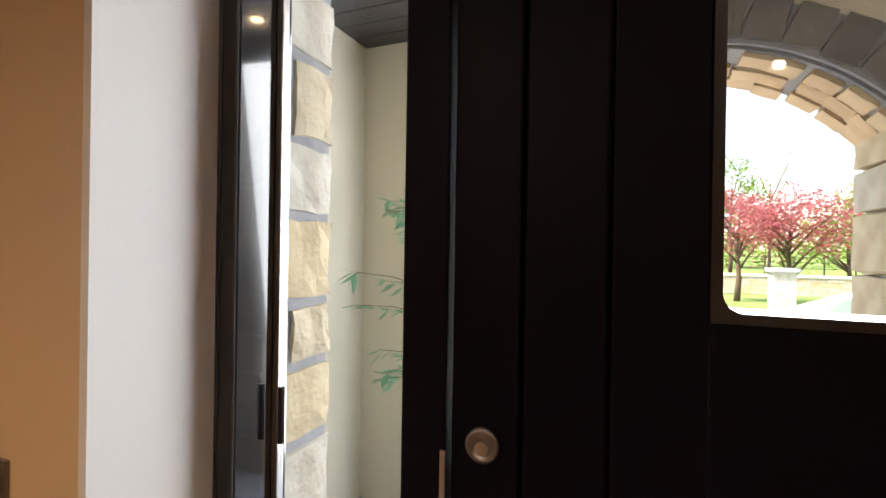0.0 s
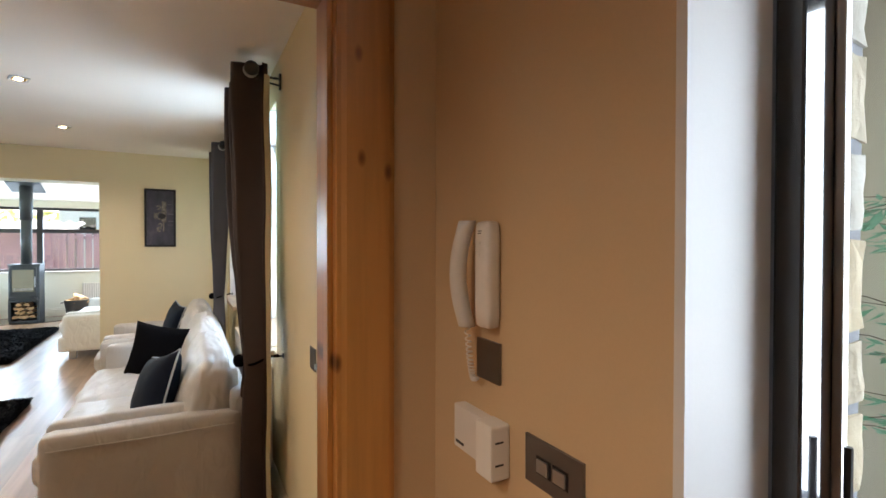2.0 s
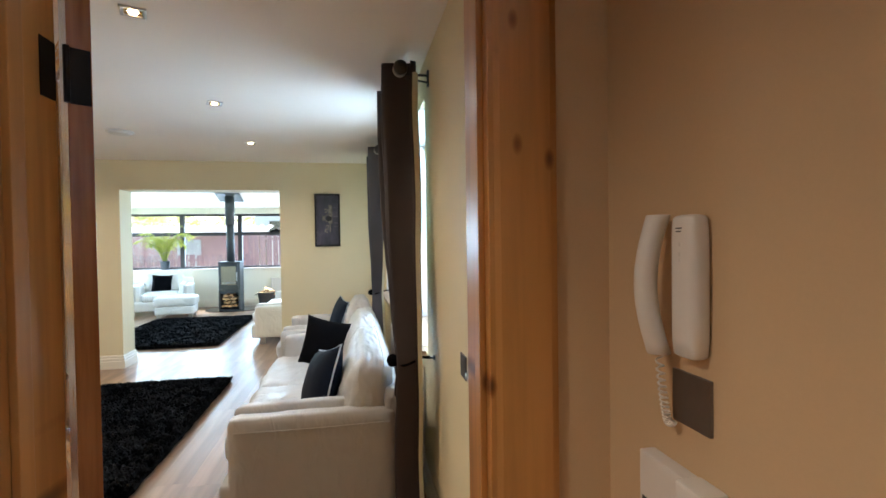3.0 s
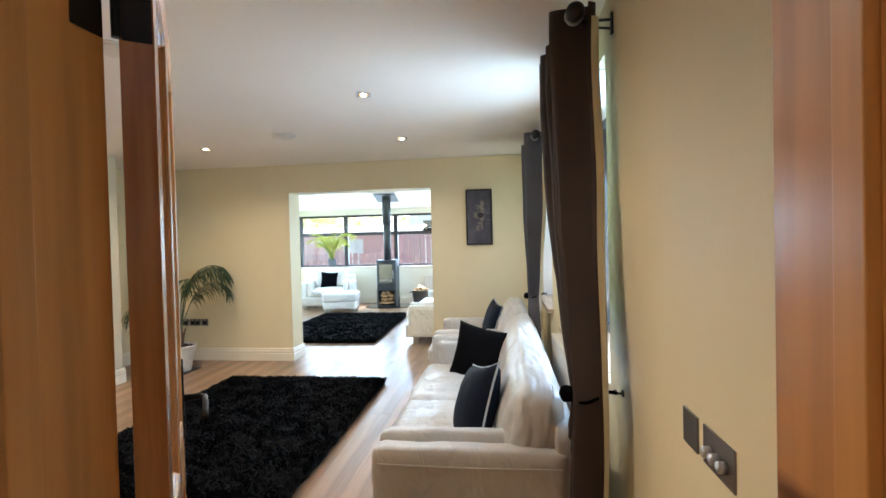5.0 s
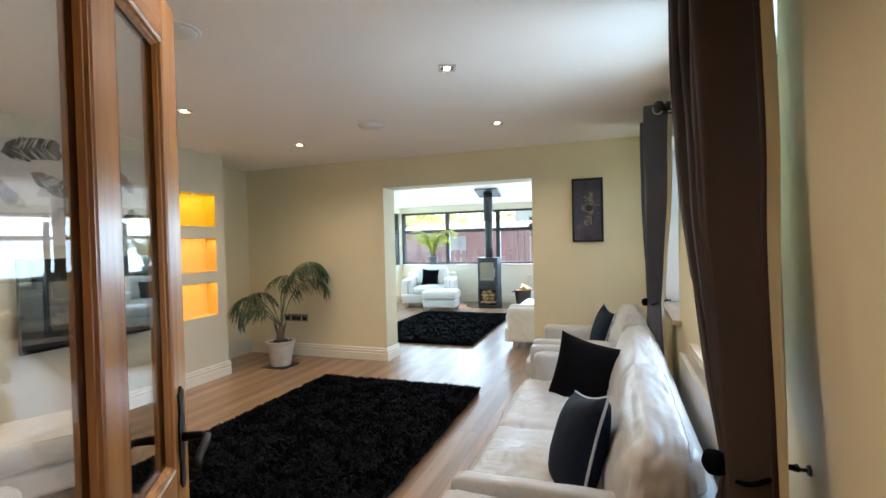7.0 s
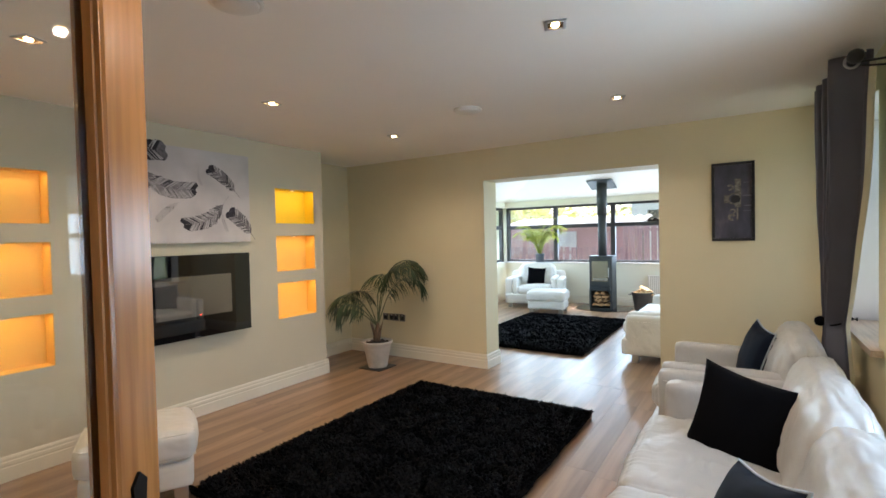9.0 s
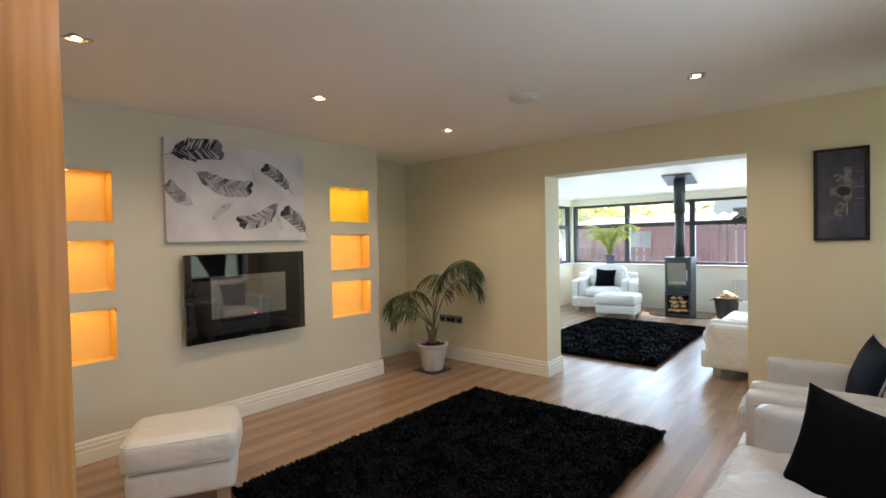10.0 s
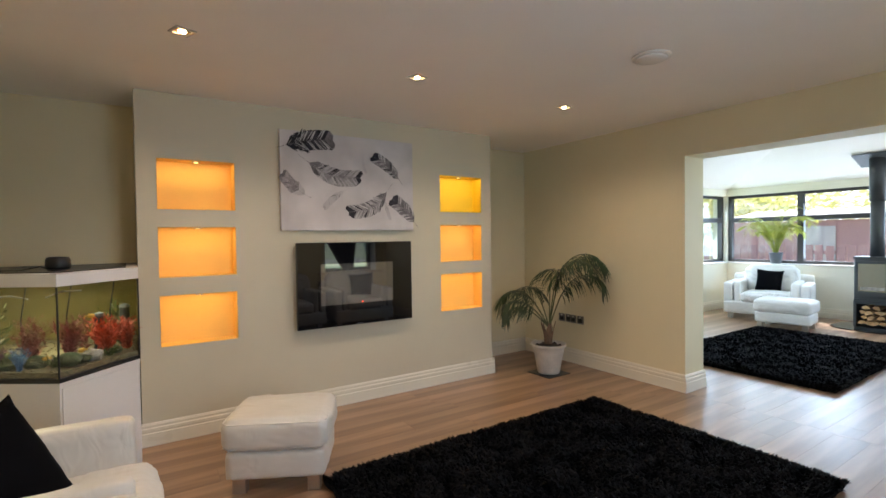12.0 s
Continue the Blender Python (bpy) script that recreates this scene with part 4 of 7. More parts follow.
def shag_rug(m, label, lx, ly, seed, count):
    """A deep pile rug: a wavy base and many bent tufts."""
    rng = random.Random(seed)
    r = thing("shag_rug", label, "rug", m, "shag rugs")
    def fn(u, v):
        x, y = (u - 0.5) * lx, (v - 0.5) * ly
        e = min(u, 1 - u) * lx, min(v, 1 - v) * ly
        edge = min(min(e) / 0.04, 1.0)
        wob = 0.012 * noise.noise(Vector((x * 9, y * 9, seed)))
        return (x + wob, y + 0.012 * noise.noise(Vector((x * 9 + 7, y * 9, seed))), 0.004 + edge * (0.022 + 0.008 * noise.noise(Vector((x * 5, y * 5, seed + 3)))))
    part("backing", sweep(fn, 60, 40), M_RUG, r, smooth=True)
    verts, faces = [], []
    for k in range(count):
        u, v = rng.random(), rng.random()
        if k % 9 == 0:
            u, v = (rng.choice((0.003, 0.997)), v) if rng.random() < ly / (lx + ly) else (u, rng.choice((0.003, 0.997)))
        x, y, z = fn(u, v)
        clump = noise.noise(Vector((x * 6, y * 6, seed + 9))) * 3 + rng.uniform(-0.9, 0.9)
        ln, lean, wd = rng.uniform(0.03, 0.06), rng.uniform(0.01, 0.045), rng.uniform(0.004, 0.009)
        dx, dy = math.cos(clump * 2), math.sin(clump * 2)
        if u < 0.01: dx = -abs(dx)
        if u > 0.99: dx = abs(dx)
        if v < 0.01: dy = -abs(dy)
        if v > 0.99: dy = abs(dy)
        px, py = -dy * wd, dx * wd
        b = len(verts)
        verts += [(x - px, y - py, z - 0.004), (x + px, y + py, z - 0.004), (x + dx * lean * 0.5 - px, y + dy * lean * 0.5 - py, z + ln * 0.6), (x + dx * lean * 0.5 + px, y + dy * lean * 0.5 + py, z + ln * 0.6), (x + dx * lean, y + dy * lean, z + ln * 0.75)]
        faces += [(b, b + 1, b + 3, b + 2), (b + 2, b + 3, b + 4)]
    mesh = bpy.data.meshes.new("pile")
    mesh.from_pydata(verts, [], faces)
    mesh.materials.append(M_RUG)
    p = new("pile", mesh)
    p.parent = r
    tagged(p, kind="stuff")
    return r


shag_rug(pose(-2.48, -0.17, 0), "deep black shaggy rug on the laminate floor", 2.30, 1.66, 3, 42000)
shag_rug(pose(-6.72, -0.80, 0), "deep black shaggy rug in the conservatory", 2.55, 1.70, 5, 26000)


# Curtains
M_LINING = surface("cream_lining", (0.66, 0.62, 0.46), 0.8, vary=0.04, scale=4, grain=300, bump=0.1, depth=0.0005)


def curtain(label, x_near, x_far, tie_x, mat, ball_x, hook_x, folds=6.5, y0=2.17, tie_z=0.86, swell=0.072, gather=0.30, pull=2.4):
    """An eyelet curtain gathered by a rope tie; it hangs in deep folds from a short pole with a ball end."""
    c = thing("curtain", label, "curtain", pose(0, 0, 0), "lounge curtains")
    top, bottom = 2.335, 0.015
    def wave(u):
        return 2 * math.pi * folds * u + 0.6 + 0.5 * math.sin(5 * u)
    def fn(u, v):
        z = bottom + (top - bottom) * v
        x = x_near + (x_far - x_near) * u
        fold = math.sin(wave(u))
        y = y0 + (swell + 0.014 * math.sin(9 * u + 1)) * (abs(fold) ** 0.8) * (1 if fold > 0 else -1)
        if z > tie_z:
            k = (z - tie_z) / (top - tie_z)
            f = 1 - (1 - min(k / 0.95, 1)) ** pull
        else:
            f = min((tie_z - z) / 0.5, 1.0) ** 1.3 * 0.35
        xt = tie_x + (x - (x_near + x_far) / 2) * gather
        xx = xt + (x - xt) * f
        yy = (y0 + 0.01) + (y - y0 - 0.01) * (0.62 + 0.38 * f)
        xx += 0.014 * noise.noise(Vector((u * 9, v * 4, 2))) + 0.006 * math.sin(wave(u) * 2 + 6 * v)
        yy += 0.014 * noise.noise(Vector((u * 7 + 5, v * 5, 3)))
        return (xx, yy, z)
    cloth = part("cloth", sweep(fn, 150, 60), mat, c, smooth=True)
    sol = cloth.modifiers.new("thickness", "SOLIDIFY")
    sol.thickness = 0.004
    def behind(u, v):
        x, y, z = fn(u, 0.004 + v * 0.97)
        return (x + 0.012 * (1 - u) * (1 if u < 0.04 else 0), y + 0.010, z)
    part("lining", sweep(behind, 110, 40), M_LINING, cloth, "pale cream curtain lining", True)
    for k in range(int(folds * 2)):
        u = (k + 0.35) / (folds * 2)
        x = x_near + (x_far - x_near) * u
        pts = [(x + 0.004 * (-1) ** k, y0 + 0.030 * math.cos(t), 2.29 + 0.030 * math.sin(t)) for t in (2 * math.pi * i / 16 for i in range(17))]
        part("eyelet_ring", tube(pts, 0.007, 6, None, False), M_CHROME, c, smooth=True)
    half = abs(x_far - x_near) / 2 * gather + 0.004
    tp = [(tie_x + half * math.cos(t), y0 + 0.01 + 0.056 * math.sin(t), tie_z + 0.012 * math.sin(2 * t)) for t in (2 * math.pi * i / 24 for i in range(25))]
    tie = part("tie_back", tube(tp, 0.006, 8, None, False), M_BLACKCLOTH, c, "black rope tie-back", True)
    knot = bmesh.new()
    side = 1 if hook_x > tie_x else -1
    bmesh.ops.create_icosphere(knot, subdivisions=3, radius=0.032, matrix=Matrix.Translation((tie_x - 0.02, y0 - 0.062, tie_z - 0.004)))
    for v in knot.verts:
        v.co += v.normal * 0.004 * noise.noise(v.co * 60)
    part("knot", knot, M_BLACKCLOTH, tie, smooth=True)
    part("rope_end", tube([(tie_x + side * half * 0.5, y0 + 0.06, tie_z), ((tie_x + side * half * 0.5 + hook_x) / 2, 2.27, tie_z - 0.004), (hook_x, 2.294, tie_z - 0.008)], [0.009, 0.007, 0.009], 8), M_BLACKCLOTH, tie, smooth=True)
    pole = thing("curtain_pole", "black metal curtain pole with a ball end", "curtain pole", pose(0, 0, 0), "curtain poles")
    part("rod", tube([(ball_x, y0, 2.29), (x_far - 0.06, y0, 2.29)], 0.0125, 12), M_DARKPLASTIC, pole, smooth=True)
    ball = bmesh.new()
    bmesh.ops.create_icosphere(ball, subdivisions=3, radius=0.036, matrix=Matrix.Translation((ball_x + 0.028, y0, 2.29)))
    part("finial", ball, M_DARKPLASTIC, pole, smooth=True)
    for bx in (ball_x - 0.03, x_far - 0.03):
        bm = tube([(bx, y0, 2.275), (bx, 2.315, 2.275)], 0.006, 8)
        tube([(bx, y0 + 0.03, 2.255), (bx, 2.315, 2.240)], 0.005, 8, bm)
        box(bx - 0.012, bx + 0.012, 2.311, 2.3195, 2.22, 2.30, bm)
        part("bracket", bm, M_DARKPLASTIC, pole)
    hk = thing("tie_hook", "black metal curtain tie hook on the wall", "hook", pose(hook_x, 2.3195, tie_z - 0.01))
    part("arm", tube([(0, 0, 0), (0, -0.022, 0), (-side * 0.004, -0.032, 0.012)], 0.005, 8), M_DARKPLASTIC, hk)
    part("rosette", lathe([(0, 0), (0.014, 0), (0.012, 0.006), (0, 0.008)], 16), M_DARKPLASTIC, hk).matrix_local = pose(0, 0, 0, 90)
    return c


curtain("dark brown eyelet curtain tied back beside the window", -0.80, -1.53, -0.715, M_CURTAIN, -0.80, -0.765, tie_z=0.845, gather=0.20, pull=1.9)
curtain("slate grey eyelet curtain tied back at the far window", -2.98, -3.83, -3.66, M_CURTAIN_B, -2.93, -3.88, tie_z=0.87, gather=0.24, pull=1.5)

# ---- Lounge door, standing open
def lounge_door():
    ang = math.degrees(math.atan2(-0.493, -0.71))
    d = setting(new("door_2"), "open pine door with two long glass lights", "door")
    d.matrix_world = pose(0.490, 1.373, 0, 0, 0, ang)
    W, T, top = 0.872, 0.021, 1.985
    g0, g1 = 0.925, 1.878
    def stile(name, x0, x1, z0, z1, mat):
        part(name, box(x0, x1, -T, T, z0, z1), mat, d, bevel=0.0015)
    stile("stile", 0.0, 0.098, 0.008, top, M_DOORWOOD)
    stile("stile", W - 0.098, W, 0.008, top, M_DOORWOOD)
    mc = 0.468
    stile("muntin", mc - 0.045, mc + 0.045, 0.22, g1, M_DOORWOOD)
    stile("top_rail", 0.0985, W - 0.0985, g1 + 0.0005, top, M_DOORWOOD_X)
    stile("bottom_rail", 0.0985, W - 0.0985, 0.008, 0.2195, M_DOORWOOD_X)
    for x0, x1 in ((0.0985, mc - 0.0455), (mc + 0.0455, W - 0.0985)):
        stile("lock_rail", x0, x1, 0.80, g0 - 0.0005, M_DOORWOOD_X)
        # raised lower panels
        bm = box(x0, x1, -0.009, 0.009, 0.22, 0.7995)
        for s in (-1, 1):
            lo = [bm.verts.new((x, s * 0.009, z)) for x, z in ((x0 + 0.02, 0.24), (x1 - 0.02, 0.24), (x1 - 0.02, 0.78), (x0 + 0.02, 0.78))]
            hi = [bm.verts.new((x, s * 0.017, z)) for x, z in ((x0 + 0.06, 0.28), (x1 - 0.06, 0.28), (x1 - 0.06, 0.74), (x0 + 0.06, 0.74))]
            bm.faces.new(hi)
            for i in range(4):
                bm.faces.new((lo[i], lo[(i + 1) % 4], hi[(i + 1) % 4], hi[i]))
        part("lower_panel", bm, M_DOORWOOD, d)
        # stepped glazing beads on both faces
        for s in (-1, 1):
            bm = bmesh.new()
            prof = [(0.0, 0.021), (0.004, 0.019), (0.007, 0.019), (0.010, 0.014), (0.014, 0.013), (0.020, 0.005)]
            rows = [[bm.verts.new((x, s * y, z)) for x, z in ((x0 + k, g0 + k), (x1 - k, g0 + k), (x1 - k, g1 - k), (x0 + k, g1 - k))] for k, y in prof]
            for a, b in zip(rows, rows[1:]):
                for i in range(4):
                    bm.faces.new((a[i], a[(i + 1) % 4], b[(i + 1) % 4], b[i]))
            part("glazing_bead", bm, M_DOORWOOD, d)
        p = part("pane", box(x0 + 0.002, x1 - 0.002, -0.003, 0.003, g0 + 0.002, g1 - 0.002), M_GLASS, d)
        p.visible_shadow = False
    for s in (-1, 1):
        outline = [(-0.018, -0.10), (0.0, -0.118), (0.018, -0.10), (0.013, -0.06), (0.021, -0.03), (0.021, 0.03), (0.013, 0.06), (0.018, 0.10), (0.0, 0.118), (-0.018, 0.10), (-0.013, 0.06), (-0.021, 0.03), (-0.021, -0.03), (-0.013, -0.06)]
        ys = sorted((s * T, s * (T + 0.005)))
        bm = prism_y([(0.812 + a, 0.985 + b) for a, b in outline], *ys)
        h = part("handle_plate", bm, M_IRON, d, "ornate black iron handle plate")
        y = s * T
        bm = tube([(0.812, y + s * 0.004, 0.985), (0.812, y + s * 0.045, 0.985), (0.802, y + s * 0.058, 0.984), (0.757, y + s * 0.060, 0.978), (0.717, y + s * 0.058, 0.968), (0.699, y + s * 0.056, 0.955)], [0.011, 0.009, 0.009, 0.0085, 0.008, 0.011], 10)
        part("lever", bm, M_IRON, h, "black iron lever handle", True)
    for z in (0.20, 1.72):
        bm = box(-0.0015, 0.0, -T + 0.002, T - 0.004, z, z + 0.115)
        tube([(-0.008, T + 0.002, z), (-0.008, T + 0.002, z + 0.115)], 0.006, 10, bm)
        part("hinge", bm, M_IRON, d, "black butt hinge")
    return d


lounge_door()
for z in (0.20, 1.72):
    setting(part("hinge_leaf", box(0.512, 0.560, 1.3385, 1.3405, z, z + 0.115), M_IRON), "black hinge leaf on the door lining", "hinge")


# ---- Ceiling downlights and smoke alarm
def downlight(m, label, group):
    s = thing("ceiling_downlight", label, "light", m, group)
    bm = bmesh.new()
    o, i = 0.048, 0.034
    def ring(k, z):
        return [bm.verts.new((a * k, b * k, z)) for a, b in ((-1, -1), (1, -1), (1, 1), (-1, 1))]
    rows = [ring(o, -0.0005), ring(o, -0.006), ring(o - 0.004, -0.008), ring(i, -0.007), ring(i, -0.002)]
    for a, b in zip(rows, rows[1:]):
        for k in range(4):
            bm.faces.new((a[k], a[(k + 1) % 4], b[(k + 1) % 4], b[k]))
    part("frame", bm, M_CHROME, s)
    part("backplate", box(-i, i, -i, i, -0.0025, -0.0008), M_BRONZE, s)
    part("bulb", lathe([(0.0, -0.0105), (0.011, -0.010), (0.017, -0.008), (0.019, -0.003)], 20), M_SPOT, s, smooth=True)
    return s


M_BRONZE = surface("warm_reflector", (0.55, 0.36, 0.16), 0.25, 0.9, vary=0.1, bump=0.0)
SPOTS = [(-1.942, 1.0), (-3.31, 0.965), (-3.328, -1.028), (-1.985, -1.02), (-0.677, -1.03), (-0.60, 1.04)]
first = downlight(pose(SPOTS[0][0], SPOTS[0][1], H, 0, 0, 20), "square chrome downlight glowing warm in the ceiling", "lounge downlights")
for x, y in SPOTS[1:]:
    copy_thing(first, pose(x, y, H, 0, 0, 20))
# Unseen hall fittings, added to go with the fill lamps below.
for x, y in ((1.35, 0.75), (2.7, 0.3)):
    copy_thing(first, pose(x, y, H, 0, 0, 0))
WARM = (1.0, 0.84, 0.67)
for x, y in SPOTS:
    lamp("downlight_lamp", "SPOT", look((x, y, H - 0.02), (x, y, 0)), 7.0, WARM, cone=155, size=0.02)
# Fill added to brighten the hall from unseen downlights.
for x, y in ((1.35, 0.75), (2.7, 0.3)):
    lamp("hall_fill_lamp", "SPOT", look((x, y, H - 0.02), (x, y, 0)), 12.0, WARM, cone=150, size=0.03)


def smoke_alarm(x, y):
    al = thing("smoke_alarm", "round white smoke alarm on the ceiling", "alarm", pose(x, y, H), "smoke alarms")
    part("base", lathe([(0.0, 0.0), (0.105, 0.0), (0.105, -0.008), (0.095, -0.011), (0.0, -0.011)], 40), M_PLASTIC, al, smooth=True)
    part("cover", lathe([(0.0, -0.011), (0.088, -0.011), (0.082, -0.020), (0.050, -0.027), (0.0, -0.028)], 40), M_PLASTIC, al, smooth=True)


smoke_alarm(-2.955, -0.03)
smoke_alarm(-1.005, 0.035)


# ---- Chimney breast wall: canvas and fire
M_CANVAS = surface("canvas_print", (0.62, 0.575, 0.56), 0.8, vary=0.16, scale=2.6, grain=300, bump=0.25, depth=0.0006)
M_FEATHER = surface("feather_ink", (0.20, 0.178, 0.184), 0.85, vary=0.5, scale=14, grain=60, bump=0.0)
M_FEATHER_D = surface("feather_dark_ink", (0.040, 0.034, 0.042), 0.85, vary=0.7, scale=14, grain=60, bump=0.0)
M_FEATHER_F = surface("feather_faint_ink", (0.50, 0.465, 0.455), 0.85, vary=0.1, scale=10, grain=60, bump=0.0)
M_FEATHER_L = surface("feather_pale_ink", (0.35, 0.32, 0.318), 0.85, vary=0.45, scale=16, grain=60, bump=0.0)


def canvas():
    c = thing("canvas_picture", "pale canvas print of grey feathers on the chimney breast", "picture", pose(0, -2.13, 0))
    part("stretcher", box(-2.577, -1.414, -0.041, 0.0, 1.454, 2.231), M_CANVAS, c, bevel=0.003)
    rng = random.Random(4)
    def feather(foot, end, width, bend, tones, tip=0.78, fuzz=0.2):
        """Close barbs along a curved quill from foot to end, both (x, z) on the canvas: three tones, the last at the tip."""
        x, z = foot
        length, ang = math.hypot(end[0] - x, end[1] - z), math.degrees(math.atan2(end[1] - z, end[0] - x))
        sets = {m.name: (m, [], []) for m in (*tones, M_FEATHER_F)}
        ca, sa = math.cos(radians(ang)), math.sin(radians(ang))
        def at(s, off):
            px = s * length
            pz = bend * length * math.sin(math.pi * s) + off
            return (x + px * ca - pz * sa, 0.0012, z + px * sa + pz * ca)
        n = 200
        for i in range(n):
            s = 0.08 + 0.86 * i / n
            prof = (0.45 + 0.55 * min(1, s / 0.35)) if s < 0.75 else 1 - 0.55 * ((s - 0.75) / 0.19) ** 2
            for side in (-1, 1):
                loose = s < fuzz + 0.1
                wd = width * prof * (rng.uniform(0.5, 1.3) if loose else rng.uniform(0.86, 1.06))
                lean = min(0.10 + 0.05 * rng.random(), (1.0 - s) * 0.55)
                gap = rng.uniform(0.004, 0.007) if loose else 0.0078
                key = tones[0] if s < fuzz else tones[2] if s > tip + 0.05 * rng.random() else tones[1] if rng.random() < 0.74 else rng.choice((tones[0], tones[2], M_FEATHER_F))
                _, vs, fs = sets[key.name]
                b = len(vs)
                vs += [at(s, 0), at(min(s + gap, 1), 0), at(min(s + gap + lean, 1.02), side * wd), at(min(s + lean * 0.85, 1.0), side * wd * 0.97)]
                fs.append((b, b + 1, b + 2, b + 3))
        mesh = bpy.data.meshes.new("feather")
        verts, faces, slots = [], [], []
        for k, (m, vs, fs) in enumerate(sets.values()):
            mesh.materials.append(m)
            base = len(verts)
            verts += [(p, q + k * 0.0006 + i * 0.000001, w) for i, (p, q, w) in enumerate(vs)]
            faces += [tuple(base + i for i in f) for f in fs]
            slots += [k] * len(fs)
        mesh.from_pydata(verts, [], faces)
        for face, k in zip(mesh.polygons, slots):
            face.material_index = k
        vane = new("feather", mesh)
        vane.parent = c
        tagged(vane, kind="stuff")
        q = [Vector(at(s, 0)) + Vector((0, 0.003, 0)) for s in (-0.10, 0.1, 0.2, 0.4, 0.6, 0.8, 0.92)]
        part("quill", tube(q, 0.0013, 5), tones[1], c)
    mid, dark, pale, faint = M_FEATHER, M_FEATHER_D, M_FEATHER_L, M_FEATHER_F
    feather((-1.425, 2.100), (-1.860, 2.185), 0.078, -0.05, (dark, dark, mid), 0.75, 0.25)
    feather((-1.600, 2.015), (-2.100, 1.900), 0.070, 0.13, (mid, pale, dark), 0.82)
    feather((-2.450, 1.880), (-2.170, 2.090), 0.050, 0.08, (pale, mid, dark), 0.74, 0.12)
    feather((-2.340, 1.820), (-1.935, 1.605), 0.062, -0.16, (mid, pale, dark), 0.76)
    feather((-2.600, 1.505), (-2.350, 1.735), 0.062, 0.06, (pale, mid, dark), 0.72, 0.05)
    feather((-1.625, 1.725), (-1.420, 1.905), 0.046, -0.08, (faint, pale, mid), 0.80, 0.3)
    feather((-1.945, 1.790), (-1.745, 1.625), 0.026, 0.05, (faint, faint, pale), 0.85)
    feather((-2.300, 1.720), (-2.350, 1.540), 0.016, 0.05, (faint, faint, pale), 0.90)
    feather((-2.100, 2.080), (-2.130, 1.930), 0.012, 0.10, (faint, faint, faint), 0.95)
    return c


canvas()
M_SMOKE = surface("smoky_mirror_glass", (0.30, 0.29, 0.27), -0.04, 0.75, vary=0.05, bump=0.0)


def wall_fire():
    f = thing("electric_fire", "glossy black glass electric fire on the chimney breast", "fireplace", pose(0, -2.172, 0))
    part("body", box(-2.46, -1.57, 0.0, 0.055, 0.73, 1.31), M_DARKPLASTIC, f)
    part("glass_front", box(-2.522, -1.511, 0.0555, 0.092, 0.675, 1.357), M_BLACKGLASS, f, "black reflective glass front", bevel=0.004)
    part("viewing_window", box(-2.334, -1.697, 0.0925, 0.0945, 0.852, 1.185), M_SMOKE, f, "smoky grey viewing window")
    part("led", box(-2.06, -2.04, 0.0947, 0.0955, 0.860, 0.864), glow("red_led", (1, 0.05, 0.02), 2.0), f, "tiny red light")
    part("badge", box(-2.045, -2.0, 0.0922, 0.0935, 0.682, 0.686), M_CHROME, f)
    return f


wall_fire()


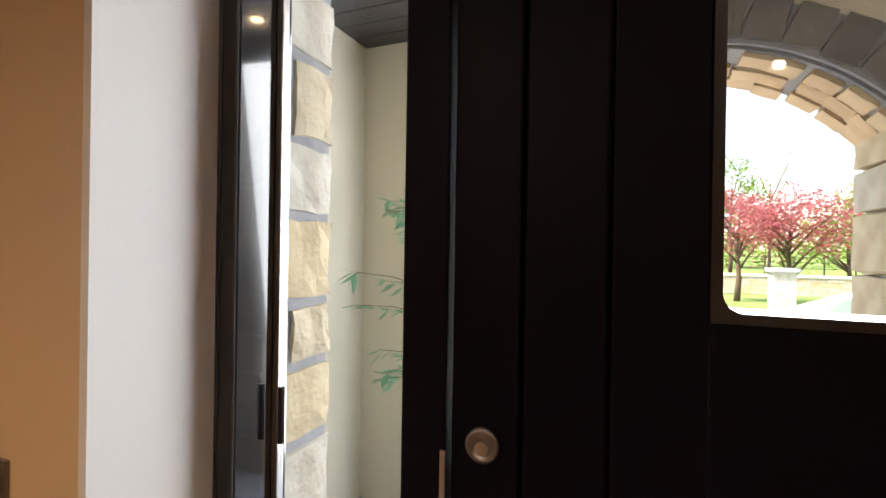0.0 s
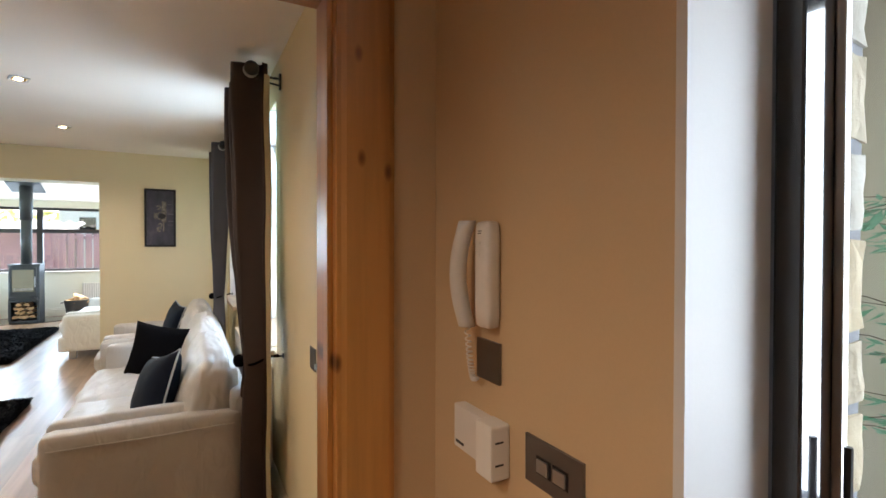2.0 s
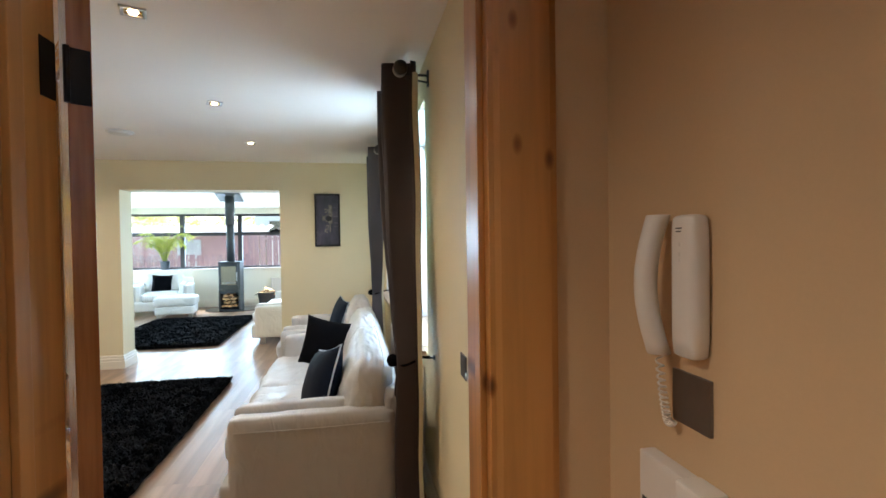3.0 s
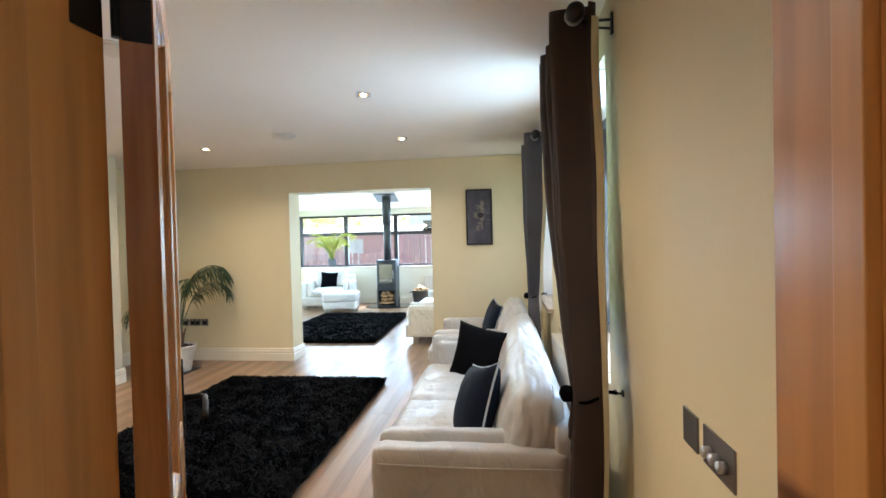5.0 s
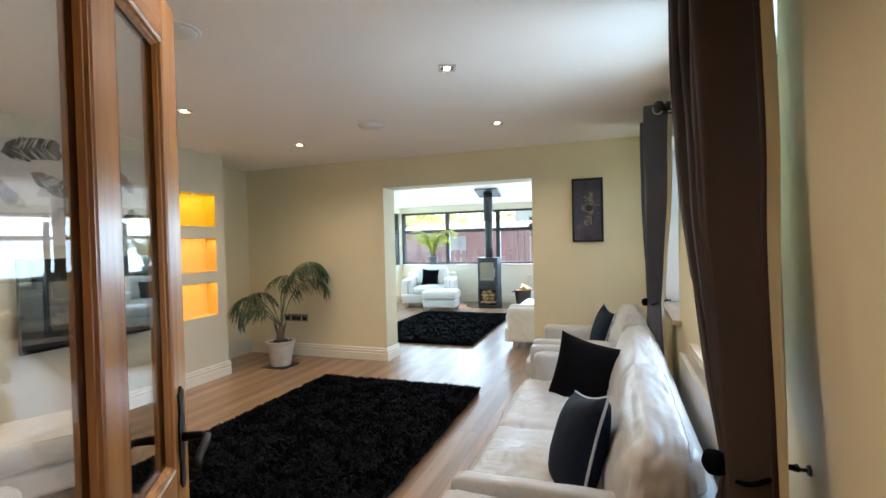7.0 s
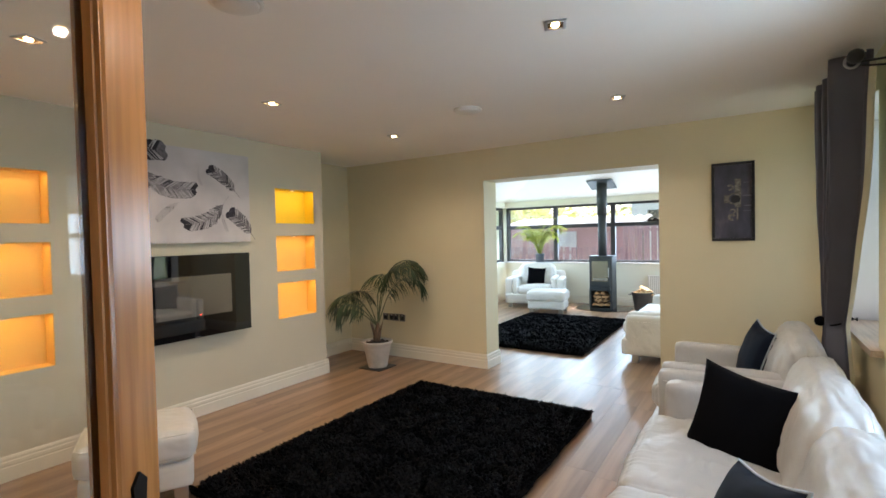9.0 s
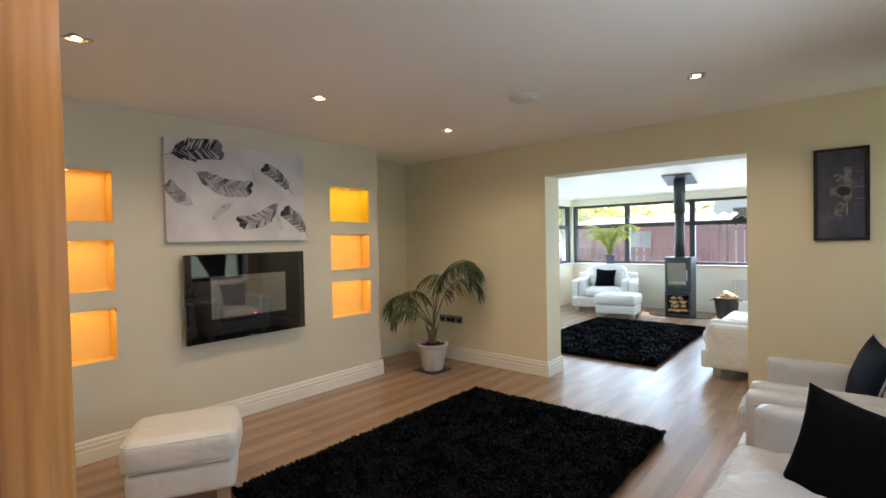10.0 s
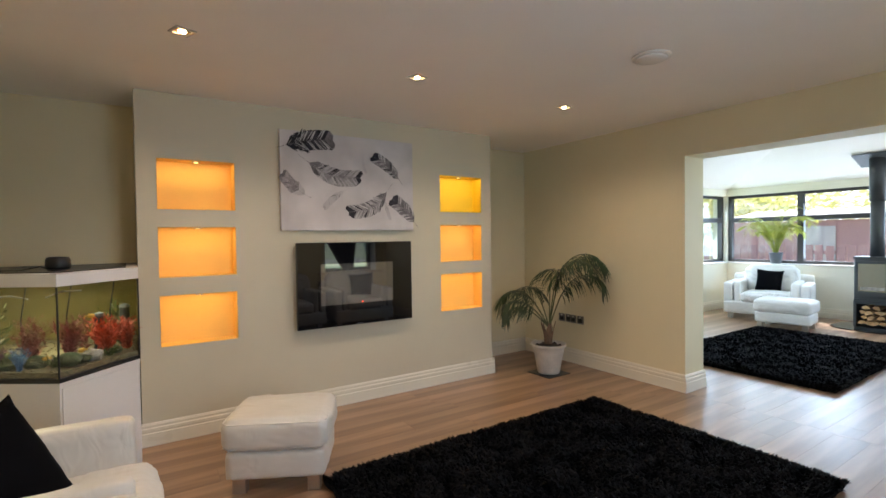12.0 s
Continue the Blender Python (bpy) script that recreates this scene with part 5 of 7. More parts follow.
def wall_picture():
    p = thing("framed_picture", "black framed print of an old door knocker", "picture", pose(XW, 0, 0))
    y0, y1, z0, z1 = 1.467, 1.772, 1.370, 2.018
    for a, b, c, d in ((y0, y1, z1 - 0.022, z1), (y0, y1, z0, z0 + 0.022), (y0, y0 + 0.022, z0 + 0.0225, z1 - 0.0225), (y1 - 0.022, y1, z0 + 0.0225, z1 - 0.0225)):
        part("frame", box(0.0005, 0.026, a, b, c, d), M_DARKPLASTIC, p, bevel=0.002)
    m, nt, b = nodes_of("slate_door_print")
    n1 = noise_tex(nt, 7, 5, (1, 1, 0.5))
    cr = ramp(nt, n1.outputs[0], [(0.3, (0.022, 0.023, 0.034)), (0.55, (0.062, 0.060, 0.085)), (0.75, (0.17, 0.155, 0.18))])
    nt.links.new(cr.outputs[0], b.inputs["Base Color"])
    b.inputs["Roughness"].default_value = 0.5
    part("print", box(0.001, 0.012, y0 + 0.022, y1 - 0.022, z0 + 0.022, z1 - 0.022), m, p, "slate blue print")
    ink = surface("knocker_print", (0.21, 0.19, 0.155), 0.6, vary=0.6, scale=30, grain=120, bump=0.0)
    def ring(cy, cz, r, t0, t1, w, name):
        bm = bmesh.new()
        k = 20
        vs = [[bm.verts.new((0.0128, cy + q * math.cos(radians(t0 + (t1 - t0) * i / k)), cz + q * math.sin(radians(t0 + (t1 - t0) * i / k)))) for q in (r - w, r + w)] for i in range(k + 1)]
        for a, c in zip(vs, vs[1:]):
            bm.faces.new((a[0], a[1], c[1], c[0]))
        part(name, bm, ink, p)
    part("printed_plate", box(0.0122, 0.0124, 1.633, 1.678, 1.647, 1.88), ink, p)
    part("printed_plate", box(0.0122, 0.0124, 1.556, 1.584, 1.685, 1.75), ink, p)
    part("printed_bar", box(0.0122, 0.0125, 1.645, 1.658, 1.54, 1.646), ink, p)
    hub = bmesh.new()
    bmesh.ops.create_circle(hub, cap_ends=True, segments=24, radius=0.034, matrix=pose(0.0126, 1.638, 1.714, 0, 90))
    part("printed_hub", hub, M_DARKPLASTIC, p)
    ring(1.629, 1.718, 0.043, 50, 310, 0.007, "printed_ring")
    ring(1.602, 1.812, 0.018, -120, 150, 0.008, "printed_scroll")
    ring(1.612, 1.566, 0.020, 20, 290, 0.009, "printed_scroll")
    ring(1.618, 1.615, 0.016, -90, 180, 0.006, "printed_scroll")
    smear = surface("pale_brush_streak", (0.15, 0.145, 0.18), 0.6, vary=0.5, scale=20, stretch=(1, 0.3, 3))
    for z, w, h in ((1.845, 0.055, 0.006), (1.735, 0.060, 0.010), (1.655, 0.050, 0.008), (1.615, 0.055, 0.005)):
        part("printed_streak", box(0.0121, 0.0123, y1 - 0.024 - w, y1 - 0.024, z, z + h), smear, p)
    return p


wall_picture()


def socket(m, label, gang=1, group="wall sockets"):
    """A metal plate with switch rockers and black slots, facing local -y."""
    w = 0.086 if gang == 1 else 0.146
    s = thing("wall_socket", label, "socket", m, group)
    part("plate", box(-w / 2, w / 2, -0.006, 0, -0.043, 0.043), M_PLATE, s, bevel=0.0015)
    for k in range(gang):
        x = (k - (gang - 1) / 2) * 0.066
        part("insert", box(x - 0.026, x + 0.026, -0.0075, -0.0061, -0.028, 0.014), M_DARKPLASTIC, s)
        part("rocker", box(x - 0.008, x + 0.008, -0.010, -0.0062, 0.018, 0.036), M_CHROME, s)
    return s


for k, (y, gang) in enumerate(((-2.115, 1), (-1.985, 2), (-1.855, 1))):
    socket(pose(XW, y, 0.478, 0, 0, 90), "dark nickel wall socket above the skirting", gang)


# Switch plates beside the lounge door
def dimmer(m, label, w, knobs):
    s = thing("wall_switch", label, "switch", m)
    part("plate", box(-w / 2, w / 2, -0.005, 0, -0.043, 0.043), M_PLATE, s, bevel=0.001)
    for k in range(knobs):
        x = (k - (knobs - 1) / 2) * 0.036
        bm = lathe([(0.0, 0.005), (0.013, 0.005), (0.0125, 0.020), (0.011, 0.022), (0.0, 0.022)], 20)
        bmesh.ops.transform(bm, matrix=pose(x, 0, -0.006, 90), verts=bm.verts)
        part("knob", bm, M_CHROME, s, smooth=True)
    return s


dimmer(pose(-0.105, YN, 0.962), "blank brushed nickel plate beside the door", 0.086, 0)
dimmer(pose(0.045, YN, 0.962), "brushed nickel dimmer plate with round knobs", 0.146, 3)


# ---- Hall wall: entry phone, blank plate, box, switch
def entry_phone():
    p = thing("entry_phone", "white wall entry phone with a coiled cord", "phone", pose(0, 2.452, 0))
    part("base", soft_block(0.926, 0.980, -0.034, -0.0005, 1.243, 1.462, 0.002, 0.010, 0.0, 8), M_PLASTIC, p, smooth=True)
    def hs(u, v):
        z = 1.238 + 0.228 * v
        bulge = 0.018 * math.sin(math.pi * v)
        w = 0.024 + 0.004 * abs(v - 0.5)
        t = 2 * math.pi * u
        dep = 0.019
        return (0.899 - bulge * 0.5 + w * math.cos(t) * 0.66, -0.030 - bulge - dep * 0.2 + dep * math.sin(t), z)
    bm = sweep(hs, 18, 14, None, True)
    bmesh.ops.holes_fill(bm, edges=[e for e in bm.edges if e.is_boundary], sides=0)
    part("handset", bm, M_PLASTIC, p, smooth=True)
    part("speaker_slot", box(0.944, 0.956, -0.0355, -0.0338, 1.437, 1.439), M_DARKPLASTIC, p)
    part("speaker_slot", box(0.944, 0.956, -0.0355, -0.0338, 1.442, 1.444), M_DARKPLASTIC, p)
    for z in (1.40, 1.415, 1.39):
        part("button", box(0.946, 0.953, -0.0365, -0.0338, z, z + 0.006), M_PLASTIC, p)
    pts = []
    for i in range(150):
        t = i / 149
        a = t * 2 * math.pi * 20
        sag = (0.894 + 0.018 * t, -0.030 + 0.012 * t, 1.236 - 0.115 * math.sin(math.pi * min(1, t * 0.62)) ** 0.8)
        pts.append((sag[0] + 0.006 * math.cos(a), sag[1] + 0.006 * math.sin(a), sag[2]))
    part("coiled_cord", tube(pts, 0.0018, 5), M_PLASTIC, p)
    return p


entry_phone()
bp = thing("blank_plate", "dark nickel blank plate under the entry phone", "switch", pose(0.938, 2.452, 1.168))
part("plate", box(-0.043, 0.043, -0.006, 0, -0.043, 0.043), M_PLATE, bp, bevel=0.001)
hs = thing("light_switch", "dark bronze double light switch", "switch", pose(1.142, 2.452, 1.016))
part("plate", box(-0.075, 0.075, -0.006, 0, -0.044, 0.044), M_PLATE, hs, bevel=0.001)
for k in (-1, 1):
    part("surround", box(k * 0.022 - 0.019, k * 0.022 + 0.019, -0.0072, -0.0061, -0.018, 0.014), M_DARKPLASTIC, hs)
    part("rocker", box(k * 0.022 - 0.015, k * 0.022 + 0.015, -0.011, -0.0074, -0.014, 0.010), M_CHROME, hs, bevel=0.001)
cb = thing("chime_box", "white plastic door chime box on the wall", "door chime", pose(0, 2.452, 0))
part("case", box(0.836, 0.951, -0.030, 0, 0.955, 1.052), M_PLASTIC, cb, bevel=0.004)
part("cover", box(0.953, 1.011, -0.046, 0, 0.945, 1.055), M_PLASTIC, cb, bevel=0.005)
for z in (0.975, 1.02):
    part("slot", box(1.0105, 1.0115, -0.036, -0.016, z, z + 0.004), M_DARKPLASTIC, cb)
part("slot", box(0.846, 0.880, -0.0312, -0.0302, 0.967, 0.973), M_DARKPLASTIC, cb)
skirting_run("baseboard_hall", "x", 2.452, -1, 0.71, 1.376)


# ---- Radiator behind the sofa
def radiator(m, label, w, h=0.52):
    r = thing("radiator", label, "radiator", m, "radiators")
    n = int(w / 0.034)
    outline = [(w / 2, -0.06), (-w / 2, -0.06)]
    for k in range(n):
        x = -w / 2 + k * w / n
        outline += [(x + 0.001, -0.075), (x + 0.006, -0.083), (x + w / n - 0.006, -0.083), (x + w / n - 0.001, -0.075)]
    bm = prism(outline, 0.12, 0.12 + h)
    bm.normal_update()
    bmesh.ops.triangulate(bm, faces=[f for f in bm.faces if len(f.verts) > 4])
    part("panel", bm, M_PLASTIC, r)
    bm = bmesh.new()
    k = 0
    x = -w / 2 + 0.01
    while x < w / 2 - 0.01:
        box(x, x + 0.006, -0.060, -0.018, 0.12 + h - 0.004, 0.12 + h, bm)
        x += 0.012
    tagged(part("top_grille", bm, M_PLASTIC, r), kind="stuff")
    part("back_panel", box(-w / 2, w / 2, -0.018, -0.008, 0.12, 0.12 + h), M_PLASTIC, r)
    for sx in (-1, 1):
        part("end_cap", box(sx * w / 2 - 0.004, sx * w / 2 + 0.004, -0.078, -0.006, 0.12, 0.124 + h), M_PLASTIC, r)
        part("bracket", box(sx * (w / 2 - 0.1) - 0.015, sx * (w / 2 - 0.1) + 0.015, -0.008, -0.0005, 0.2, 0.5), M_PLASTIC, r)
        part("pipe", tube([(sx * (w / 2 - 0.03), -0.045, 0.0), (sx * (w / 2 - 0.03), -0.045, 0.125)], 0.008, 8), M_CHROME, r)
    return r


radiator(pose(-1.85, YN, 0), "white panel radiator under the window", 1.5, 0.58)
radiator(pose(-9.85, 0.55, 0, 0, 0, 90), "white panel radiator on the conservatory wall", 0.95, 0.50)


# ---- Palms
def frond(parent, base, az, length, rise, droop, mat, leaf=0.20, n=26, hang=0.9, stem_mat=None, seed=0):
    """One feathery palm leaf: an arching midrib and hanging leaflets."""
    rng = random.Random(seed)
    pts, el = [Vector(base)], radians(rise)
    steps = 16
    for i in range(steps):
        d = Vector((math.cos(az) * math.cos(el), math.sin(az) * math.cos(el), math.sin(el)))
        pts.append(pts[-1] + d * length / steps)
        el -= radians(droop) / steps * 3.0 * ((i + 0.5) / steps) ** 2
    bm = tube(pts, [0.006 * (1 - 0.75 * i / steps) + 0.0012 for i in range(steps + 1)], 6)
    stem = part("frond", bm, stem_mat or M_STEM, parent, smooth=True)
    bm = bmesh.new()
    for k in range(n):
        s = 0.36 + 0.64 * k / (n - 1)
        i = min(int(s * steps), steps - 1)
        f = s * steps - i
        p = pts[i].lerp(pts[i + 1], f)
        t = (pts[i + 1] - pts[i]).normalized()
        side = t.cross(Vector((0, 0, 1)))
        side = side.normalized() if side.length > 1e-3 else Vector((1, 0, 0))
        ln = leaf * (0.55 + 0.65 * math.sin(math.pi * (0.15 + 0.8 * (s - 0.36) / 0.64)))
        for sg in (-1, 1):
            out = (side * sg * rng.uniform(0.75, 1.0) + t * rng.uniform(0.45, 0.75) + Vector((0, 0, 0.15))).normalized()
            w = 0.0046 * rng.uniform(0.7, 1.3)
            prev = None
            q = p.copy()
            for j in range(5):
                dirn = (out + Vector((0, 0, -hang)) * (j / 4) ** 1.3).normalized()
                if j:
                    q = q + dirn * ln / 4
                wd = w * (1.0, 1.5, 1.3, 0.8, 0.1)[j]
                across = dirn.cross(Vector((0.2 * sg, 0.1, 1))).normalized()
                a, b = bm.verts.new(q - across * wd), bm.verts.new(q + across * wd)
                if prev:
                    bm.faces.new((prev[0], prev[1], b, a))
                prev = (a, b)
    tagged(part("foliage", bm, mat, stem), kind="stuff")


def potted_palm():
    p = thing("potted_palm", "green palm in a whitewashed clay pot", "plant", pose(-3.955, -1.83, 0))
    part("tray", box(-0.15, 0.15, -0.15, 0.15, 0.0, 0.006), M_DARKPLASTIC, p, "black plant mat")
    prof = [(0.0, 0.008), (0.105, 0.008), (0.112, 0.02), (0.142, 0.20), (0.150, 0.215), (0.150, 0.235), (0.155, 0.245), (0.160, 0.275), (0.174, 0.280), (0.176, 0.300), (0.160, 0.302), (0.150, 0.27), (0.0, 0.27)]
    part("pot", lathe(prof, 40), M_POT, p, "whitewashed terracotta pot", True)
    bm = bmesh.new()
    for k in range(24):
        t = 2 * math.pi * k / 24
        bmesh.ops.create_icosphere(bm, subdivisions=1, radius=0.006, matrix=Matrix.Translation((0.151 * math.cos(t), 0.151 * math.sin(t), 0.225)))
    part("bead_band", bm, M_POT, p)
    rng = random.Random(8)
    bm = lathe([(0.0, 0.30), (0.05, 0.30), (0.10, 0.285), (0.152, 0.268)], 24)
    for k in range(50):
        a, r = rng.random() * 6.28, rng.random() * 0.13
        bmesh.ops.create_icosphere(bm, subdivisions=1, radius=rng.uniform(0.008, 0.02), matrix=Matrix.Translation((r * math.cos(a), r * math.sin(a), 0.285)))
    part("soil", bm, M_SOIL, p)
    part("trunk", tube([(0, 0, 0.28), (0.01, 0, 0.36), (-0.005, 0.005, 0.44), (-0.015, 0.01, 0.50)], [0.045, 0.035, 0.026, 0.016], 10), M_HUSK, p, smooth=True)
    for k in range(9):
        a = rng.random() * 6.28
        c, s = math.cos(a), math.sin(a)
        part("husk", tube([(0.025 * c, 0.025 * s, 0.31), (0.04 * c, 0.04 * s, 0.40), (0.075 * c, 0.075 * s, 0.46 + 0.08 * rng.random())], [0.012, 0.009, 0.002], 6), M_HUSK, p)
    rt = math.atan2(0.70, -0.55)          # towards the opening
    fronds = ((rt, 1.12, 84, 185, 0.30), (rt + 0.35, 1.10, 80, 180, 0.28), (rt - 0.45, 1.06, 83, 190, 0.28), (rt + 0.05, 0.92, 72, 190, 0.28), (rt - 1.3, 0.90, 84, 170, 0.26),
              (rt + math.pi - 0.1, 0.74, 60, 190, 0.30), (rt + math.pi + 0.4, 0.66, 52, 180, 0.28), (rt + math.pi - 0.7, 0.70, 66, 170, 0.27), (rt + math.pi + 0.1, 0.56, 44, 170, 0.24))
    for k, (az, ln, rise, droop, leaf) in enumerate(fronds):
        frond(p, (-0.01, 0.005, 0.46), az, ln, rise, droop, M_LEAF, leaf, 30, 1.7, None, k)
    return p


potted_palm()


def sill_palm():
    p = thing("potted_palm", "bright green palm in a grey pot on the window board", "plant", pose(-9.79, -2.13, 0.862))
    part("pot", lathe([(0.0, 0.0), (0.075, 0.0), (0.098, 0.17), (0.104, 0.172), (0.104, 0.19), (0.094, 0.19), (0.09, 0.17), (0.0, 0.17)], 28), M_GREYPOT, p, "grey plastic pot", True)
    part("soil", lathe([(0, 0.178), (0.05, 0.178), (0.092, 0.171)], 20), M_SOIL, p)
    rng = random.Random(2)
    for k in range(26):
        az = k * 2.4 + rng.random()
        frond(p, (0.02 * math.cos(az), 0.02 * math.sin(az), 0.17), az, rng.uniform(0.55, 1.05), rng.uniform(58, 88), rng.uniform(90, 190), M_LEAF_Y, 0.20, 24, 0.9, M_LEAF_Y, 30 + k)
    return p


sill_palm()


# ---- Fish tank on its corner cabinet
M_GRAVEL = surface("tank_gravel", (0.20, 0.17, 0.10), 0.8, vary=0.5, scale=40, grain=120, bump=0.6, depth=0.01)
M_TANKBACK = surface("tank_backdrop", (0.22, 0.18, 0.045), 0.6, vary=0.2, scale=3)
M_CABINET = surface("white_cabinet", (0.74, 0.72, 0.70), 0.4, vary=0.02, bump=0.02)
M_MOSSLEAF = surface("green_plastic_plant", (0.09, 0.12, 0.03), 0.5, vary=0.35, scale=20)
M_RED = surface("red_plastic_plant", (0.62, 0.085, 0.03), 0.4, vary=0.3, scale=20)
M_MAROON = surface("maroon_plastic_plant", (0.24, 0.03, 0.03), 0.45, vary=0.3, scale=20)
M_VIOLET = surface("violet_plastic_plant", (0.16, 0.05, 0.14), 0.45, vary=0.3, scale=20)
M_BLUE = surface("blue_coral", (0.06, 0.22, 0.50), 0.5, vary=0.3, scale=30)
M_ROCK = surface("pale_rock", (0.42, 0.40, 0.36), 0.9, vary=0.3, scale=20, bump=0.6, depth=0.01)
M_MOSS = surface("mossy_rock", (0.10, 0.13, 0.07), 0.9, vary=0.4, scale=16, bump=0.6, depth=0.01)
M_ORANGE = surface("yellow_ornament", (0.65, 0.36, 0.03), 0.5, vary=0.2, scale=20)
TANK = [(-0.12, -1.53), (-0.479, -1.915), (-0.479, -2.69), (0.49, -2.69), (0.49, -1.955)]


def inset(poly, d):
    cx, cy = sum(p[0] for p in poly) / len(poly), sum(p[1] for p in poly) / len(poly)
    return [(x + (cx - x) * d, y + (cy - y) * d) for x, y in poly]


def fish_tank():
    cab = thing("aquarium_cabinet", "white corner cabinet under the fish tank", "cabinet", pose(0, 0, 0))
    part("body", prism(inset(TANK, 0.012), 0.0, 0.632), M_CABINET, cab)
    part("top_panel", prism(inset(TANK, 0.002), 0.6325, 0.655), M_CABINET, cab)
    (ax, ay), (bx, by) = TANK[0], TANK[1]
    ux, uy = (bx - ax), (by - ay)
    nrm = Vector((uy, -ux, 0)).normalized() * -1
    k = 0.006
    q = [(ax + ux * s + nrm.x * o, ay + uy * s + nrm.y * o) for s, o in ((0.03, 0.0), (0.86, 0.0), (0.86, k), (0.03, k))]
    part("door", prism(q, 0.03, 0.625), M_CABINET, cab)
    t = thing("fish_tank", "corner aquarium with red plants and gravel", "aquarium", pose(0, 0, 0.656))
    part("base_trim", prism(TANK, 0.0, 0.022), M_DARKPLASTIC, t, "black base trim")
    inner = inset(TANK, 0.022)
    top = 0.50
    for i in range(5):
        (x0, y0), (x1, y1) = TANK[i], TANK[(i + 1) % 5]
        (x2, y2), (x3, y3) = inner[i], inner[(i + 1) % 5]
        ow, iw = 0.15, 0.5
        quad = [(x0 + (x2 - x0) * ow, y0 + (y2 - y0) * ow), (x1 + (x3 - x1) * ow, y1 + (y3 - y1) * ow), (x1 + (x3 - x1) * iw, y1 + (y3 - y1) * iw), (x0 + (x2 - x0) * iw, y0 + (y2 - y0) * iw)]
        if i in (0, 4):
            g = part("glass_pane", prism(quad, 0.022, top), M_GLASS, t)
            g.visible_shadow = False
        else:
            part("back_panel", prism(quad, 0.022, top), M_TANKBACK, t, "olive tank backdrop")
    for x, y in (inset(TANK, 0.008)[0], inset(TANK, 0.008)[1]):
        part("corner_seal", tube([(x, y, 0.022), (x, y, top)], 0.005, 8), M_DARKPLASTIC, t)
    bm = prism(TANK, top, top + 0.068)
    part("lid", bm, M_CABINET, t, "pale plastic lid", bevel=0.003)
    part("lid_hatch", prism(inset(TANK, 0.14), top + 0.0685, top + 0.073), M_DARKPLASTIC, t, "dark hatch on the lid")
    rng = random.Random(21)
    lo = inset(TANK, 0.03)
    bm = prism(lo, 0.023, 0.052)
    xs, ys = [p[0] for p in lo], [p[1] for p in lo]
    def inside(x, y):
        hit = False
        for i in range(5):
            (x0, y0), (x1, y1) = lo[i], lo[(i + 1) % 5]
            if (y0 > y) != (y1 > y) and x < (x1 - x0) * (y - y0) / (y1 - y0) + x0:
                hit = not hit
        return hit
    for k in range(420):
        x, y = rng.uniform(min(xs), max(xs)), rng.uniform(min(ys), max(ys))
        if inside(x, y):
            bmesh.ops.create_icosphere(bm, subdivisions=1, radius=rng.uniform(0.006, 0.013), matrix=Matrix.Translation((x, y, 0.053)))
    part("gravel", bm, M_GRAVEL, t)
    def rock(x, y, r, mat, name="rock"):
        bm = bmesh.new()
        bmesh.ops.create_icosphere(bm, subdivisions=3, radius=r)
        for v in bm.verts:
            v.co *= 1 + 0.45 * noise.noise(v.co * (2.2 / r) * 0.6 + Vector((x * 9, y * 9, 0)))
            v.co.z = v.co.z * 0.8
            v.co += Vector((x, y, 0.05 + r * 0.55))
        part(name, bm, mat, t)
    def plant(x, y, h, mat, stems, spread, leaf=0.026):
        """A bushy water plant: leaning stems set with many narrow leaflets."""
        bm = bmesh.new()
        for k in range(stems):
            a = rng.random() * 6.283
            hh, sp = h * rng.uniform(0.55, 1.05), spread * rng.uniform(0.15, 1.0)
            for j in range(15):
                s = (j + rng.random()) / 15
                p = Vector((x + math.cos(a) * sp * s ** 1.3, y + math.sin(a) * sp * s ** 1.3, 0.05 + hh * s))
                w = rng.random() * 6.283
                d = Vector((math.cos(w) + 0.6 * math.cos(a), math.sin(w) + 0.6 * math.sin(a), rng.uniform(0.4, 1.6))).normalized() * leaf * rng.uniform(0.7, 1.5)
                o = d.cross(Vector((rng.uniform(-1, 1), rng.uniform(-1, 1), 0.4))).normalized() * leaf * 0.13
                bm.faces.new([bm.verts.new(q) for q in (p, p + d * 0.5 + o, p + d, p + d * 0.5 - o)])
        part("artificial_plant", bm, mat, t)
    plant(-0.30, -1.92, 0.22, M_RED, 70, 0.11, 0.034)
    plant(-0.41, -2.02, 0.18, M_RED, 45, 0.07, 0.032)
    plant(-0.14, -1.84, 0.24, M_MAROON, 70, 0.09)
    plant(0.02, -1.83, 0.25, M_MAROON, 70, 0.09)
    plant(-0.20, -2.02, 0.30, M_MAROON, 14, 0.08)
    plant(0.24, -1.90, 0.14, M_VIOLET, 24, 0.07)
    plant(0.17, -1.79, 0.12, M_VIOLET, 20, 0.06)
    plant(0.06, -1.70, 0.13, M_BLUE, 40, 0.055, 0.014)
    plant(-0.36, -2.25, 0.26, M_MOSSLEAF, 14, 0.10, 0.05)
    plant(0.22, -1.98, 0.30, M_MOSSLEAF, 14, 0.10, 0.05)
    plant(-0.08, -1.70, 0.06, M_MOSSLEAF, 16, 0.07, 0.02)
    plant(-0.33, -1.84, 0.05, M_MOSSLEAF, 14, 0.06, 0.02)
    plant(0.20, -1.86, 0.08, M_MOSSLEAF, 16, 0.07, 0.02)
